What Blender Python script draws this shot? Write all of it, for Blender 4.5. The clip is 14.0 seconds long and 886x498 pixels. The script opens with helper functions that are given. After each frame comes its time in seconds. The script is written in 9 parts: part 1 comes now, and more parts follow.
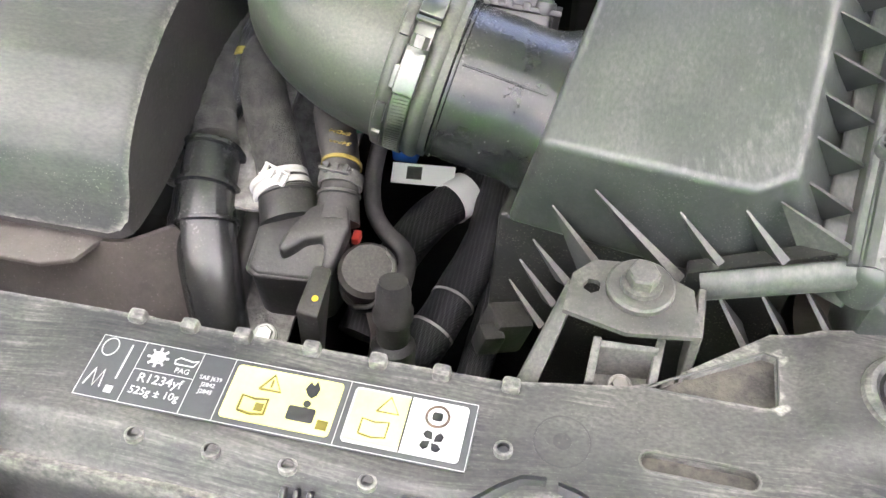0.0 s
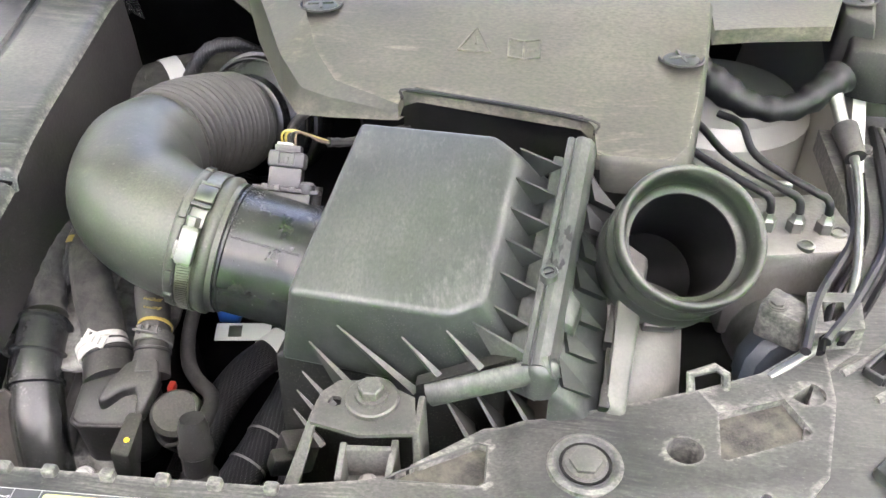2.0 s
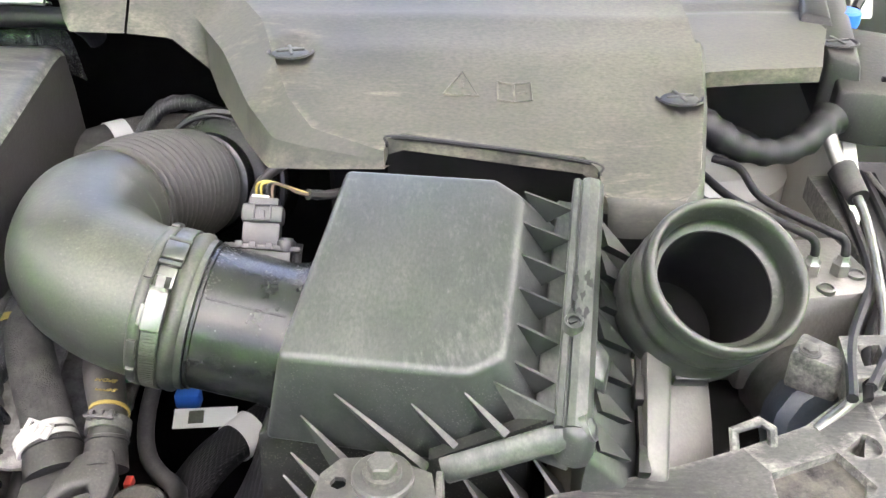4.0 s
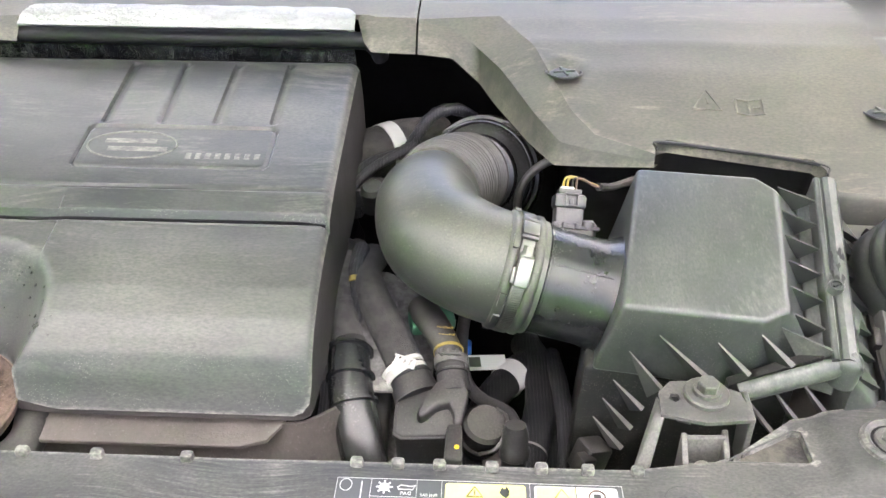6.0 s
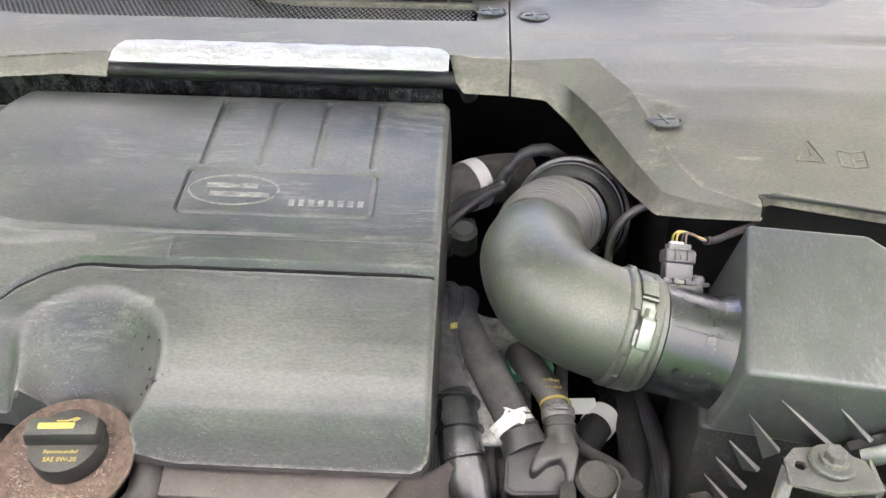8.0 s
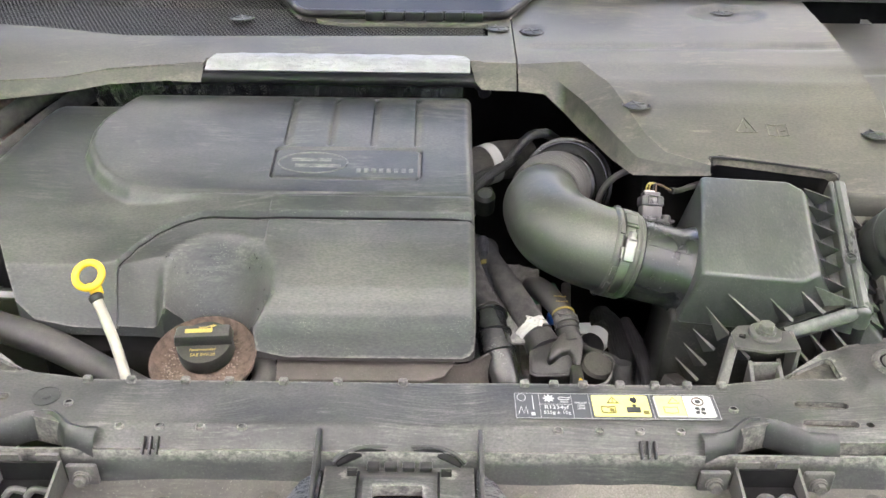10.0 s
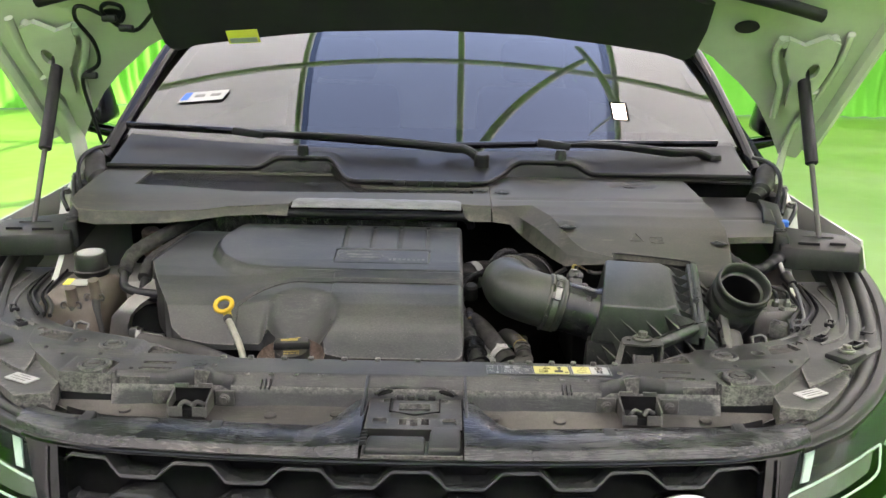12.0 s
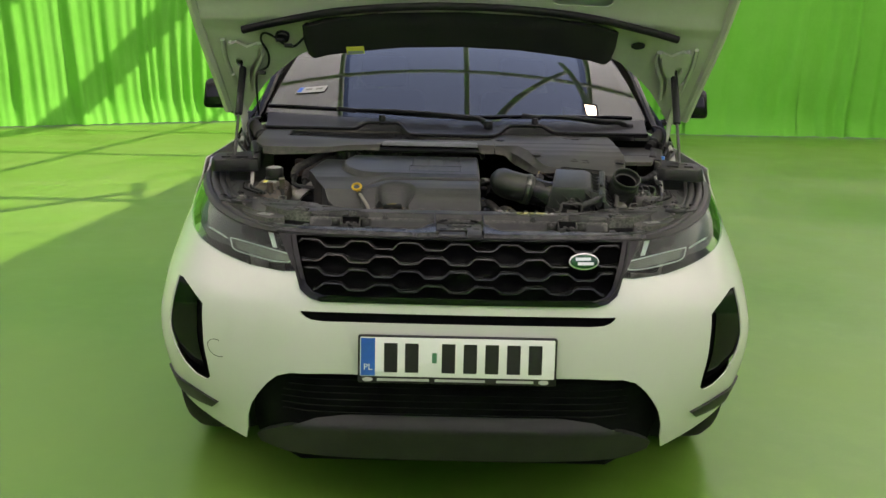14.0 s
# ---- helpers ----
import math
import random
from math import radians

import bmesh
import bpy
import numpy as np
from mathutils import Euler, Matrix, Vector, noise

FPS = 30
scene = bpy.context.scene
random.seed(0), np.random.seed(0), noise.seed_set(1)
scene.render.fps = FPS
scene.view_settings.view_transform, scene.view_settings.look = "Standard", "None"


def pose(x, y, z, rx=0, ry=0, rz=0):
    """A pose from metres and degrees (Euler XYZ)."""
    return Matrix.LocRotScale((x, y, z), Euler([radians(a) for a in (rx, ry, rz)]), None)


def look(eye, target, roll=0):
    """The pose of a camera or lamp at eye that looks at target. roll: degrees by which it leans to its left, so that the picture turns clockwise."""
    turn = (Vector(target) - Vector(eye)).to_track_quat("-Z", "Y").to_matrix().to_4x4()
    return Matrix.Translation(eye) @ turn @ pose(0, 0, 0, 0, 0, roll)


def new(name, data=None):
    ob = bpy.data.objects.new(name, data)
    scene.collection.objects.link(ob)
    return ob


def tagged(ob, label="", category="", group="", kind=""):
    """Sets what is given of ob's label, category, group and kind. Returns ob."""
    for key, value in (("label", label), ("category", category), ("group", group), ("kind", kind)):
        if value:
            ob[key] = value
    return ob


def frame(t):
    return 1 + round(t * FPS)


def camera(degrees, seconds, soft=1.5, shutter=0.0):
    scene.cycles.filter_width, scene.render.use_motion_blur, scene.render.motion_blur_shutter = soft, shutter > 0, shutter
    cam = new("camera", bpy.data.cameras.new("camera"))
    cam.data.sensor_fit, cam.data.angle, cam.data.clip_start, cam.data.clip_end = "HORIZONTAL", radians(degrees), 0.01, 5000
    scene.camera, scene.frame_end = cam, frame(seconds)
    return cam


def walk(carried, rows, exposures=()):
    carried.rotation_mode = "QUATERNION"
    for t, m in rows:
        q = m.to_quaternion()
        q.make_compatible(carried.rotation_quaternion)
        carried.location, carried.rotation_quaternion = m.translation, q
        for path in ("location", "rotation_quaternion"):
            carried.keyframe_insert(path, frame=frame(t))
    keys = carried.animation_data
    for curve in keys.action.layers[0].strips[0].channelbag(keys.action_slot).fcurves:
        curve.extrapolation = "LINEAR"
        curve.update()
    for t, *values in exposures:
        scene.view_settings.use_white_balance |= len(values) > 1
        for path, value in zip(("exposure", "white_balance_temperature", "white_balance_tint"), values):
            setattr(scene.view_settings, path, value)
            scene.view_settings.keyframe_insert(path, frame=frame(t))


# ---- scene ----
cam = camera(54.9, 14.0)
PATH = [
    (0, (0.313, 0.113, 1.264), (0.007, 1.369, -0.262), -1.3),
    (0.5, (0.354, 0.071, 1.281), (0.01, 1.343, -0.223), -2.0),
    (1, (0.387, 0.049, 1.295), (0.035, 1.34, -0.192), -2.2),
    (1.5, (0.422, 0.036, 1.325), (0.142, 1.385, -0.125), -1.6),
    (2, (0.422, 0.04, 1.327), (0.249, 1.595, 0.082), -0.9),
    (2.2, (0.412, 0.041, 1.327), (0.275, 1.65, 0.146), -0.7),
    (4.3, (0.364, 0.087, 1.25), (0.359, 1.778, 0.182), 0.5),
    (4.5, (0.353, 0.097, 1.238), (0.334, 1.787, 0.169), 0.3),
    (5, (0.297, 0.033, 1.27), (0.267, 1.723, 0.201), 0.5),
    (5.5, (0.222, -0.05, 1.289), (0.166, 1.641, 0.224), 0.2),
    (6, (0.183, -0.072, 1.353), (0.117, 1.6, 0.257), 0.2),
    (6.5, (0.143, 0.008, 1.349), (0.057, 1.686, 0.264), 0.0),
    (7, (0.164, 0.072, 1.301), (0.076, 1.758, 0.23), 0.1),
    (7.5, (0.131, 0.025, 1.348), (0.052, 1.689, 0.242), 0.5),
    (8, (0.093, -0.046, 1.397), (0.031, 1.607, 0.274), 0.9),
    (8.5, (0.051, -0.103, 1.422), (0.002, 1.559, 0.311), 0.8),
    (9, (0.042, -0.155, 1.445), (0.034, 1.518, 0.35), 0.8),
    (9.2, (0.034, -0.173, 1.452), (0.038, 1.5, 0.357), 1.0),
    (11.3, (0.033, -0.662, 1.432), (0.033, 1.223, 0.763), 0.5),
    (11.5, (0.033, -0.737, 1.425), (0.03, 1.182, 0.859), 0.8),
    (12, (0.036, -0.884, 1.397), (0.033, 1.059, 0.922), 1.1),
    (12.5, (-0.016, -1.133, 1.37), (-0.019, 0.819, 0.933), 1.3),
    (13, (-0.02, -1.449, 1.37), (-0.028, 0.508, 0.96), 1.3),
    (13.5, (-0.008, -1.809, 1.357), (-0.011, 0.147, 0.938), 1.5),
    (14, (-0.053, -2.192, 1.346), (-0.046, -0.236, 0.93), 1.3),
]
walk(cam, [(t, look(eye, target, roll)) for t, eye, target, roll in PATH],
     exposures=[(0, 2.78, 6600, 28), (5.0, 2.80, 6650, 28), (7.5, 2.70, 6650, 28), (9.2, 2.70, 6700, 28), (11.3, 1.60, 6800, 25), (12.0, 1.36, 6900, 26), (12.5, 1.00, 7000, 28), (13.3, 0.42, 7150, 26), (14, 0.20, 7200, 26)])

# exterior daylight, hall lamps
world = bpy.data.worlds.new("sky")
scene.world = world
world.use_nodes = True
wn, wl = world.node_tree.nodes, world.node_tree.links
sky = wn.new("ShaderNodeTexSky")
sky.sky_type, sky.sun_disc = "NISHITA", False
SUN_EL, SUN_AZ = 52.0, 95.0     # degrees: height, and bearing from +y towards +x
sky.sun_elevation, sky.sun_rotation = radians(SUN_EL), radians(SUN_AZ)
wl.new(sky.outputs[0], wn["Background"].inputs[0])
wn["Background"].inputs[1].default_value = 0.15

sun = new("sun", bpy.data.lights.new("sun", "SUN"))
sun.data.energy, sun.data.angle, sun.data.color = 5.0, radians(0.6), (1.0, 0.95, 0.86)
_d = Vector((math.sin(radians(SUN_AZ)) * math.cos(radians(SUN_EL)), math.cos(radians(SUN_AZ)) * math.cos(radians(SUN_EL)), math.sin(radians(SUN_EL))))
sun.matrix_world = look(_d * 30, (0, 0, 0))


def fill_lamp(x, y, z, sx, sy, power, aim=(0, 0, -1), colour=(0.93, 0.97, 1.0)):
    """An added area lamp in place of sky light above the roof or at a wall."""
    lamp = new("fill_light", bpy.data.lights.new("fill_light", "AREA"))
    lamp.data.shape, lamp.data.size, lamp.data.size_y = "RECTANGLE", sx, sy
    lamp.data.energy, lamp.data.color = power, colour
    lamp.matrix_world = look((x, y, z), (x + aim[0], y + aim[1], z + aim[2]))
    return lamp


# ---------- materials ----------
def mat(name, base, rough=0.5, metal=0.0, second=None, amount=0.5, scale=9.0, dust=0.0, dust_colour=(0.30, 0.275, 0.235),
        streak=(1, 1, 1), bump=0.08, grain=350.0, spec=0.5, rough2=None, coat=0.0, trans=0.0, ior=1.45, speck=0.0,
        smear=None, wear=0.0, grit=0.0):
    """Node material: base colour broken at two scales, dust settled on upward faces, fine grain relief."""
    m = bpy.data.materials.new(name)
    m.use_nodes = True
    nt = m.node_tree
    N, L = nt.nodes, nt.links
    b = N["Principled BSDF"]
    tc = N.new("ShaderNodeTexCoord")
    mp = N.new("ShaderNodeMapping")
    mp.inputs["Scale"].default_value = streak
    L.new(tc.outputs["Object"], mp.inputs[0])

    def noise_tex(s, detail=5.0, rough_=0.6):
        n = N.new("ShaderNodeTexNoise")
        n.inputs["Scale"].default_value, n.inputs["Detail"].default_value, n.inputs["Roughness"].default_value = s, detail, rough_
        L.new(mp.outputs[0], n.inputs["Vector"])
        return n.outputs["Fac"]

    def ramp(fac, lo, hi):
        r = N.new("ShaderNodeMapRange")
        r.inputs["From Min"].default_value, r.inputs["From Max"].default_value = lo, hi
        r.clamp = True
        L.new(fac, r.inputs["Value"])
        return r.outputs[0]

    def mix(fac, a, c):
        x = N.new("ShaderNodeMix")
        x.data_type = "RGBA"
        for sock, v in ((x.inputs[0], fac), (x.inputs[6], a), (x.inputs[7], c)):
            if isinstance(v, bpy.types.NodeSocket):
                L.new(v, sock)
            elif isinstance(v, (int, float)):
                sock.default_value = v
            else:
                sock.default_value = (*v, 1)
        return x.outputs[2]

    def math_(op, a, c):
        x = N.new("ShaderNodeMath")
        x.operation = op
        for sock, v in ((x.inputs[0], a), (x.inputs[1], c)):
            if isinstance(v, bpy.types.NodeSocket):
                L.new(v, sock)
            else:
                sock.default_value = v
        return x.outputs[0]

    big, fine = noise_tex(scale), noise_tex(scale * 11, 6.0, 0.7)
    second = second or tuple(min(1, c * 1.5 + 0.01) for c in base)
    col = mix(math_("MULTIPLY", ramp(big, 0.38, 0.68), amount), base, second)
    col = mix(math_("MULTIPLY", ramp(fine, 0.45, 0.75), amount * 0.5), col, second)
    r_in = rough
    if dust > 0:
        geo = N.new("ShaderNodeNewGeometry")
        sep = N.new("ShaderNodeSeparateXYZ")
        L.new(geo.outputs["Normal"], sep.inputs[0])
        up = ramp(sep.outputs[2], -0.25, 0.9)
        d = math_("MULTIPLY", math_("MULTIPLY", up, ramp(noise_tex(scale * 0.7, 4.0, 0.6), 0.36, 0.66)), dust)
        d2 = math_("MULTIPLY", math_("MULTIPLY", up, ramp(noise_tex(scale * 26, 3.0, 0.6), 0.55, 0.72)), dust * 0.6)
        d = math_("MAXIMUM", d, d2)
        if smear:
            # wipe marks: long fine streaks, bent by a slow swirl, fading in and out
            swirl = N.new("ShaderNodeTexNoise")
            swirl.inputs["Scale"].default_value, swirl.inputs["Detail"].default_value = 5.0, 1.0
            L.new(tc.outputs["Object"], swirl.inputs["Vector"])
            bend = N.new("ShaderNodeVectorMath")
            bend.operation = "MULTIPLY_ADD"
            bend.inputs[1].default_value = (0.07, 0.07, 0.0)
            L.new(swirl.outputs["Color"], bend.inputs[0])
            L.new(tc.outputs["Object"], bend.inputs[2])
            d = math_("MULTIPLY", d, 0.8)
            for turn, share, seed in ((0, 1.0, 0.0), (47, 0.8, 3.7), (-33, 0.7, 8.1)):
                mp2 = N.new("ShaderNodeMapping")
                mp2.inputs["Scale"].default_value = smear[0]
                mp2.inputs["Location"].default_value = (seed, seed, seed)
                mp2.inputs["Rotation"].default_value = (0, 0, radians(smear[3] + turn))
                L.new(bend.outputs[0], mp2.inputs[0])
                sm = N.new("ShaderNodeTexNoise")
                sm.inputs["Scale"].default_value, sm.inputs["Detail"].default_value, sm.inputs["Roughness"].default_value = smear[1], 3.0, 0.65
                L.new(mp2.outputs[0], sm.inputs["Vector"])
                mp3 = N.new("ShaderNodeMapping")
                mp3.inputs["Location"].default_value = (seed * 2, -seed, seed)
                L.new(tc.outputs["Object"], mp3.inputs[0])
                wide = N.new("ShaderNodeTexNoise")
                wide.inputs["Scale"].default_value, wide.inputs["Detail"].default_value, wide.inputs["Distortion"].default_value = 10.0, 5.0, 1.0
                L.new(mp3.outputs[0], wide.inputs["Vector"])
                e = math_("MULTIPLY", ramp(sm.outputs["Fac"], 0.34, 0.80), ramp(wide.outputs["Fac"], 0.44, 0.66))
                d = math_("MAXIMUM", d, math_("MULTIPLY", math_("MULTIPLY", up, e), smear[2] * share))
        if wear > 0:
            pt = ramp(geo.outputs["Pointiness"], 0.515, 0.60)
            d = math_("MAXIMUM", d, math_("MULTIPLY", math_("MULTIPLY", pt, ramp(fine, 0.30, 0.60)), wear))
        if grit > 0:
            vo = N.new("ShaderNodeTexVoronoi")
            vo.inputs["Scale"].default_value = 620.0
            L.new(tc.outputs["Object"], vo.inputs["Vector"])
            side_ = ramp(sep.outputs[2], 0.95, 0.45)
            g = math_("MULTIPLY", math_("MULTIPLY", ramp(vo.outputs["Distance"], 0.30, 0.14), side_), math_("MULTIPLY", ramp(noise_tex(scale * 4, 4.0, 0.7), 0.46, 0.58), grit))
            d = math_("MAXIMUM", d, g)
        gr = noise_tex(620.0 / max(streak), 2.0, 0.6)
        d = math_("MULTIPLY", d, math_("ADD", math_("MULTIPLY", ramp(gr, 0.30, 0.70), 0.75), 0.55))
        col = mix(d, col, dust_colour)
        r_in = math_("ADD", math_("MULTIPLY", d, 0.45), rough)
    elif rough2 is not None:
        r_in = math_("ADD", math_("MULTIPLY", ramp(big, 0.35, 0.7), rough2 - rough), rough)
    if speck > 0:
        sp = noise_tex(scale * 40, 2.0, 0.5)
        col = mix(math_("MULTIPLY", ramp(sp, 0.66, 0.72), speck), col, (0.55, 0.53, 0.48))
    if isinstance(col, bpy.types.NodeSocket):
        L.new(col, b.inputs["Base Color"])
    if isinstance(r_in, bpy.types.NodeSocket):
        L.new(r_in, b.inputs["Roughness"])
    else:
        b.inputs["Roughness"].default_value = r_in
    b.inputs["Metallic"].default_value = metal
    b.inputs["Specular IOR Level"].default_value = spec
    b.inputs["IOR"].default_value = ior
    b.inputs["Transmission Weight"].default_value = trans
    b.inputs["Coat Weight"].default_value = coat
    b.inputs["Coat Roughness"].default_value = 0.04
    if bump > 0:
        bp = N.new("ShaderNodeBump")
        bp.inputs["Strength"].default_value, bp.inputs["Distance"].default_value = bump, 0.002
        n2 = N.new("ShaderNodeTexNoise")
        n2.inputs["Scale"].default_value, n2.inputs["Detail"].default_value = grain, 4.0
        L.new(tc.outputs["Object"], n2.inputs["Vector"])
        L.new(math_("ADD", n2.outputs["Fac"], math_("MULTIPLY", big, 1.5)), bp.inputs["Height"])
        L.new(bp.outputs[0], b.inputs["Normal"])
    return m


def weave(name, dark_, thread, scale):
    """Braided sleeve: crossing rows of short pale threads on black."""
    m = bpy.data.materials.new(name)
    m.use_nodes = True
    N, L = m.node_tree.nodes, m.node_tree.links
    b = N["Principled BSDF"]
    b.inputs["Roughness"].default_value = 0.5
    tc = N.new("ShaderNodeTexCoord")
    waves = []
    for turn, s in ((35, 1.0), (-35, 1.0), (0, 0.32)):
        mp = N.new("ShaderNodeMapping")
        mp.inputs["Rotation"].default_value = (0, 0, radians(turn))
        w = N.new("ShaderNodeTexWave")
        w.inputs["Scale"].default_value, w.inputs["Distortion"].default_value = scale * s, 0.6
        L.new(tc.outputs["Object"], mp.inputs[0])
        L.new(mp.outputs[0], w.inputs["Vector"])
        waves.append(w.outputs["Fac"])
    x = N.new("ShaderNodeMath")
    x.operation = "MULTIPLY"
    L.new(waves[0], x.inputs[0])
    L.new(waves[1], x.inputs[1])
    y = N.new("ShaderNodeMath")
    y.operation = "MULTIPLY"
    L.new(x.outputs[0], y.inputs[0])
    L.new(waves[2], y.inputs[1])
    r = N.new("ShaderNodeMapRange")
    r.inputs["From Min"].default_value, r.inputs["From Max"].default_value = 0.45, 0.75
    L.new(y.outputs[0], r.inputs["Value"])
    mx = N.new("ShaderNodeMix")
    mx.data_type = "RGBA"
    mx.inputs[6].default_value, mx.inputs[7].default_value = (*dark_, 1), (*thread, 1)
    L.new(r.outputs[0], mx.inputs[0])
    L.new(mx.outputs[2], b.inputs["Base Color"])
    bp = N.new("ShaderNodeBump")
    bp.inputs["Strength"].default_value, bp.inputs["Distance"].default_value = 0.6, 0.001
    L.new(x.outputs[0], bp.inputs["Height"])
    L.new(bp.outputs[0], b.inputs["Normal"])
    return m


M = {}
M["cover"] = mat("engine_cover_plastic", (0.011, 0.0135, 0.014), 0.33, dust=0.30, dust_colour=(0.225, 0.218, 0.185), streak=(0.6, 1.4, 1.4), scale=9, smear=((0.10, 1.0, 1.0), 240.0, 0.44, 4), wear=0.7, grit=0.55, spec=0.42, bump=0.06)
M["skirt"] = mat("matt_skirt", (0.016, 0.0145, 0.0135), 0.7, dust=0.25, dust_colour=(0.10, 0.09, 0.08), scale=14, speck=0.03, spec=0.25, bump=0.2)
M["sand"] = mat("loose_sand", (0.11, 0.075, 0.055), 0.9, second=(0.26, 0.21, 0.17), amount=1.0, scale=500, bump=0)
M["plastic"] = mat("black_plastic", (0.007, 0.0075, 0.0075), 0.42, dust=0.20, dust_colour=(0.185, 0.170, 0.142), scale=14, speck=0.05, grit=0.15, spec=0.36, bump=0.1)
# Dust on upward faces also paints the bright roof's reflection on the lid.
M["box"] = mat("air_box_plastic", (0.016, 0.019, 0.018), 0.32, dust=0.42, dust_colour=(0.21, 0.21, 0.185), streak=(1.3, 0.6, 1), scale=7, speck=0.03, smear=((1.0, 0.08, 1.0), 260.0, 0.36, 24), wear=0.25, grit=0.35, spec=0.6, bump=0.05)
M["slam"] = mat("slam_panel_plastic", (0.010, 0.0108, 0.0112), 0.40, dust=0.34, dust_colour=(0.215, 0.210, 0.188), streak=(0.8, 1.4, 1), scale=14, speck=0.05, smear=((0.05, 1.0, 1), 520.0, 0.64, -38), wear=0.9, spec=0.42, bump=0.12)
M["slam_plain"] = mat("slam_moulding_plastic", (0.010, 0.0108, 0.0112), 0.42, dust=0.20, dust_colour=(0.195, 0.190, 0.170), streak=(0.8, 1.4, 1), scale=14, speck=0.05, smear=((0.05, 1.0, 1), 520.0, 0.28, -38), spec=0.42, bump=0.12)
# Darker copy of the air box plastic: shade below the lid in its colour, with grit.
M["lowbox"] = mat("shaded_box_plastic", (0.006, 0.0068, 0.006), 0.5, dust=0.06, dust_colour=(0.18, 0.17, 0.14), scale=13, speck=0.05, grit=0.55, spec=0.3, bump=0.12)
# Paler copy of the fin plastic: dusty tops and lit edges in its colour.
M["finlight"] = mat("pale_fin_plastic", (0.020, 0.022, 0.020), 0.45, dust=0.42, dust_colour=(0.20, 0.19, 0.165), scale=30, bump=0.1)
M["sensor"] = mat("sensor_plastic", (0.030, 0.030, 0.031), 0.40, dust=0.15, scale=40, bump=0.05)
M["cowl"] = mat("cowl_plastic", (0.022, 0.023, 0.021), 0.44, dust=0.40, dust_colour=(0.230, 0.210, 0.160), streak=(0.6, 1.3, 1), scale=4.5, smear=((0.16, 1.0, 1), 190.0, 0.55, 8), wear=0.5, spec=0.40, bump=0.06)
M["tray"] = mat("dusty_tray", (0.026, 0.025, 0.022), 0.7, dust=0.75, dust_colour=(0.155, 0.145, 0.125), scale=11, smear=((0.1, 1.0, 1), 260.0, 0.7, 5), speck=0.1, spec=0.36)
M["palegrey"] = mat("pale_grey_plastic", (0.050, 0.050, 0.046), 0.45, second=(0.095, 0.093, 0.085), amount=0.7, scale=22, dust=0.25)
M["band"] = mat("streaky_gloss_band", (0.005, 0.006, 0.0075), 0.24, dust=0.05, dust_colour=(0.21, 0.21, 0.20), scale=9, smear=((0.02, 1.0, 1), 620.0, 0.50, 0))
# Darker copy of the fin plastic: shade on fin faces put into the colour.
M["fin"] = mat("fin_plastic_shaded", (0.010, 0.012, 0.011), 0.5, dust=0.10, scale=20)
# Recess floors darkened for the shade in them; pale patches are grit.
M["slot_floor"] = mat("shaded_gritty_recess", (0.008, 0.008, 0.0075), 0.7, second=(0.085, 0.078, 0.062), amount=0.85, scale=70, dust=0.10, dust_colour=(0.17, 0.16, 0.14), bump=0.5)
# Olive dust tone also carries the greenish reflection on the elbow.
M["duct"] = mat("duct_rubber", (0.016, 0.018, 0.016), 0.34, dust=0.46, dust_colour=(0.205, 0.205, 0.155), scale=9, smear=((0.3, 1, 1), 120.0, 0.35, 30), speck=0.06, grit=0.3)
M["bellows"] = mat("bellows_rubber", (0.020, 0.019, 0.017), 0.42, dust=0.16, dust_colour=(0.20, 0.19, 0.16), scale=20, wear=0.25)
M["tube"] = mat("satin_tube", (0.009, 0.010, 0.010), 0.25, dust=0.06, scale=20, speck=0.05)
M["rubber"] = mat("hose_rubber", (0.010, 0.0098, 0.0095), 0.55, dust=0.36, dust_colour=(0.15, 0.138, 0.12), scale=30)
M["fabric"] = mat("fabric_sleeve", (0.020, 0.019, 0.0175), 0.85, second=(0.062, 0.058, 0.051), amount=0.9, scale=75, bump=1.0, grain=1100, speck=0.2)
M["braid"] = weave("braided_sleeve", (0.007, 0.007, 0.008), (0.16, 0.16, 0.16), 330.0)
# Near-black base puts the shade of deep cavities into the colour.
M["dark"] = mat("cavity_shade", (0.003, 0.003, 0.003), 0.9, bump=0, spec=0.2)
M["engine"] = mat("heat_shield", (0.042, 0.037, 0.033), 0.6, second=(0.085, 0.074, 0.066), amount=0.8, scale=16, metal=0.15, bump=0.3, speck=0.1)
M["steel"] = mat("bright_steel", (0.20, 0.20, 0.185), 0.34, metal=1.0, rough2=0.6, second=(0.12, 0.118, 0.10), scale=90)
M["mottled"] = mat("mottled_casting", (0.17, 0.165, 0.152), 0.75, second=(0.045, 0.042, 0.038), amount=0.9, scale=110, speck=0.15, bump=0.5)
M["tubepaint"] = mat("pale_tube_metal", (0.25, 0.24, 0.20), 0.4, second=(0.17, 0.155, 0.125), amount=0.7, scale=45, bump=0.05)
M["zinc"] = mat("dull_zinc", (0.24, 0.24, 0.225), 0.42, metal=0.9, second=(0.14, 0.138, 0.125), scale=60, amount=0.8)
M["alu"] = mat("cast_aluminium", (0.22, 0.21, 0.195), 0.5, metal=0.7, second=(0.15, 0.14, 0.125), scale=26, bump=0.3, amount=0.8)
M["bracket"] = mat("dusty_steel", (0.040, 0.040, 0.038), 0.45, metal=0.3, dust=0.30, dust_colour=(0.17, 0.165, 0.145), scale=40, wear=0.5, speck=0.1)
M["rust"] = mat("sandy_rust", (0.060, 0.041, 0.031), 0.9, second=(0.14, 0.100, 0.075), amount=0.9, scale=160, bump=0.6, grain=600)
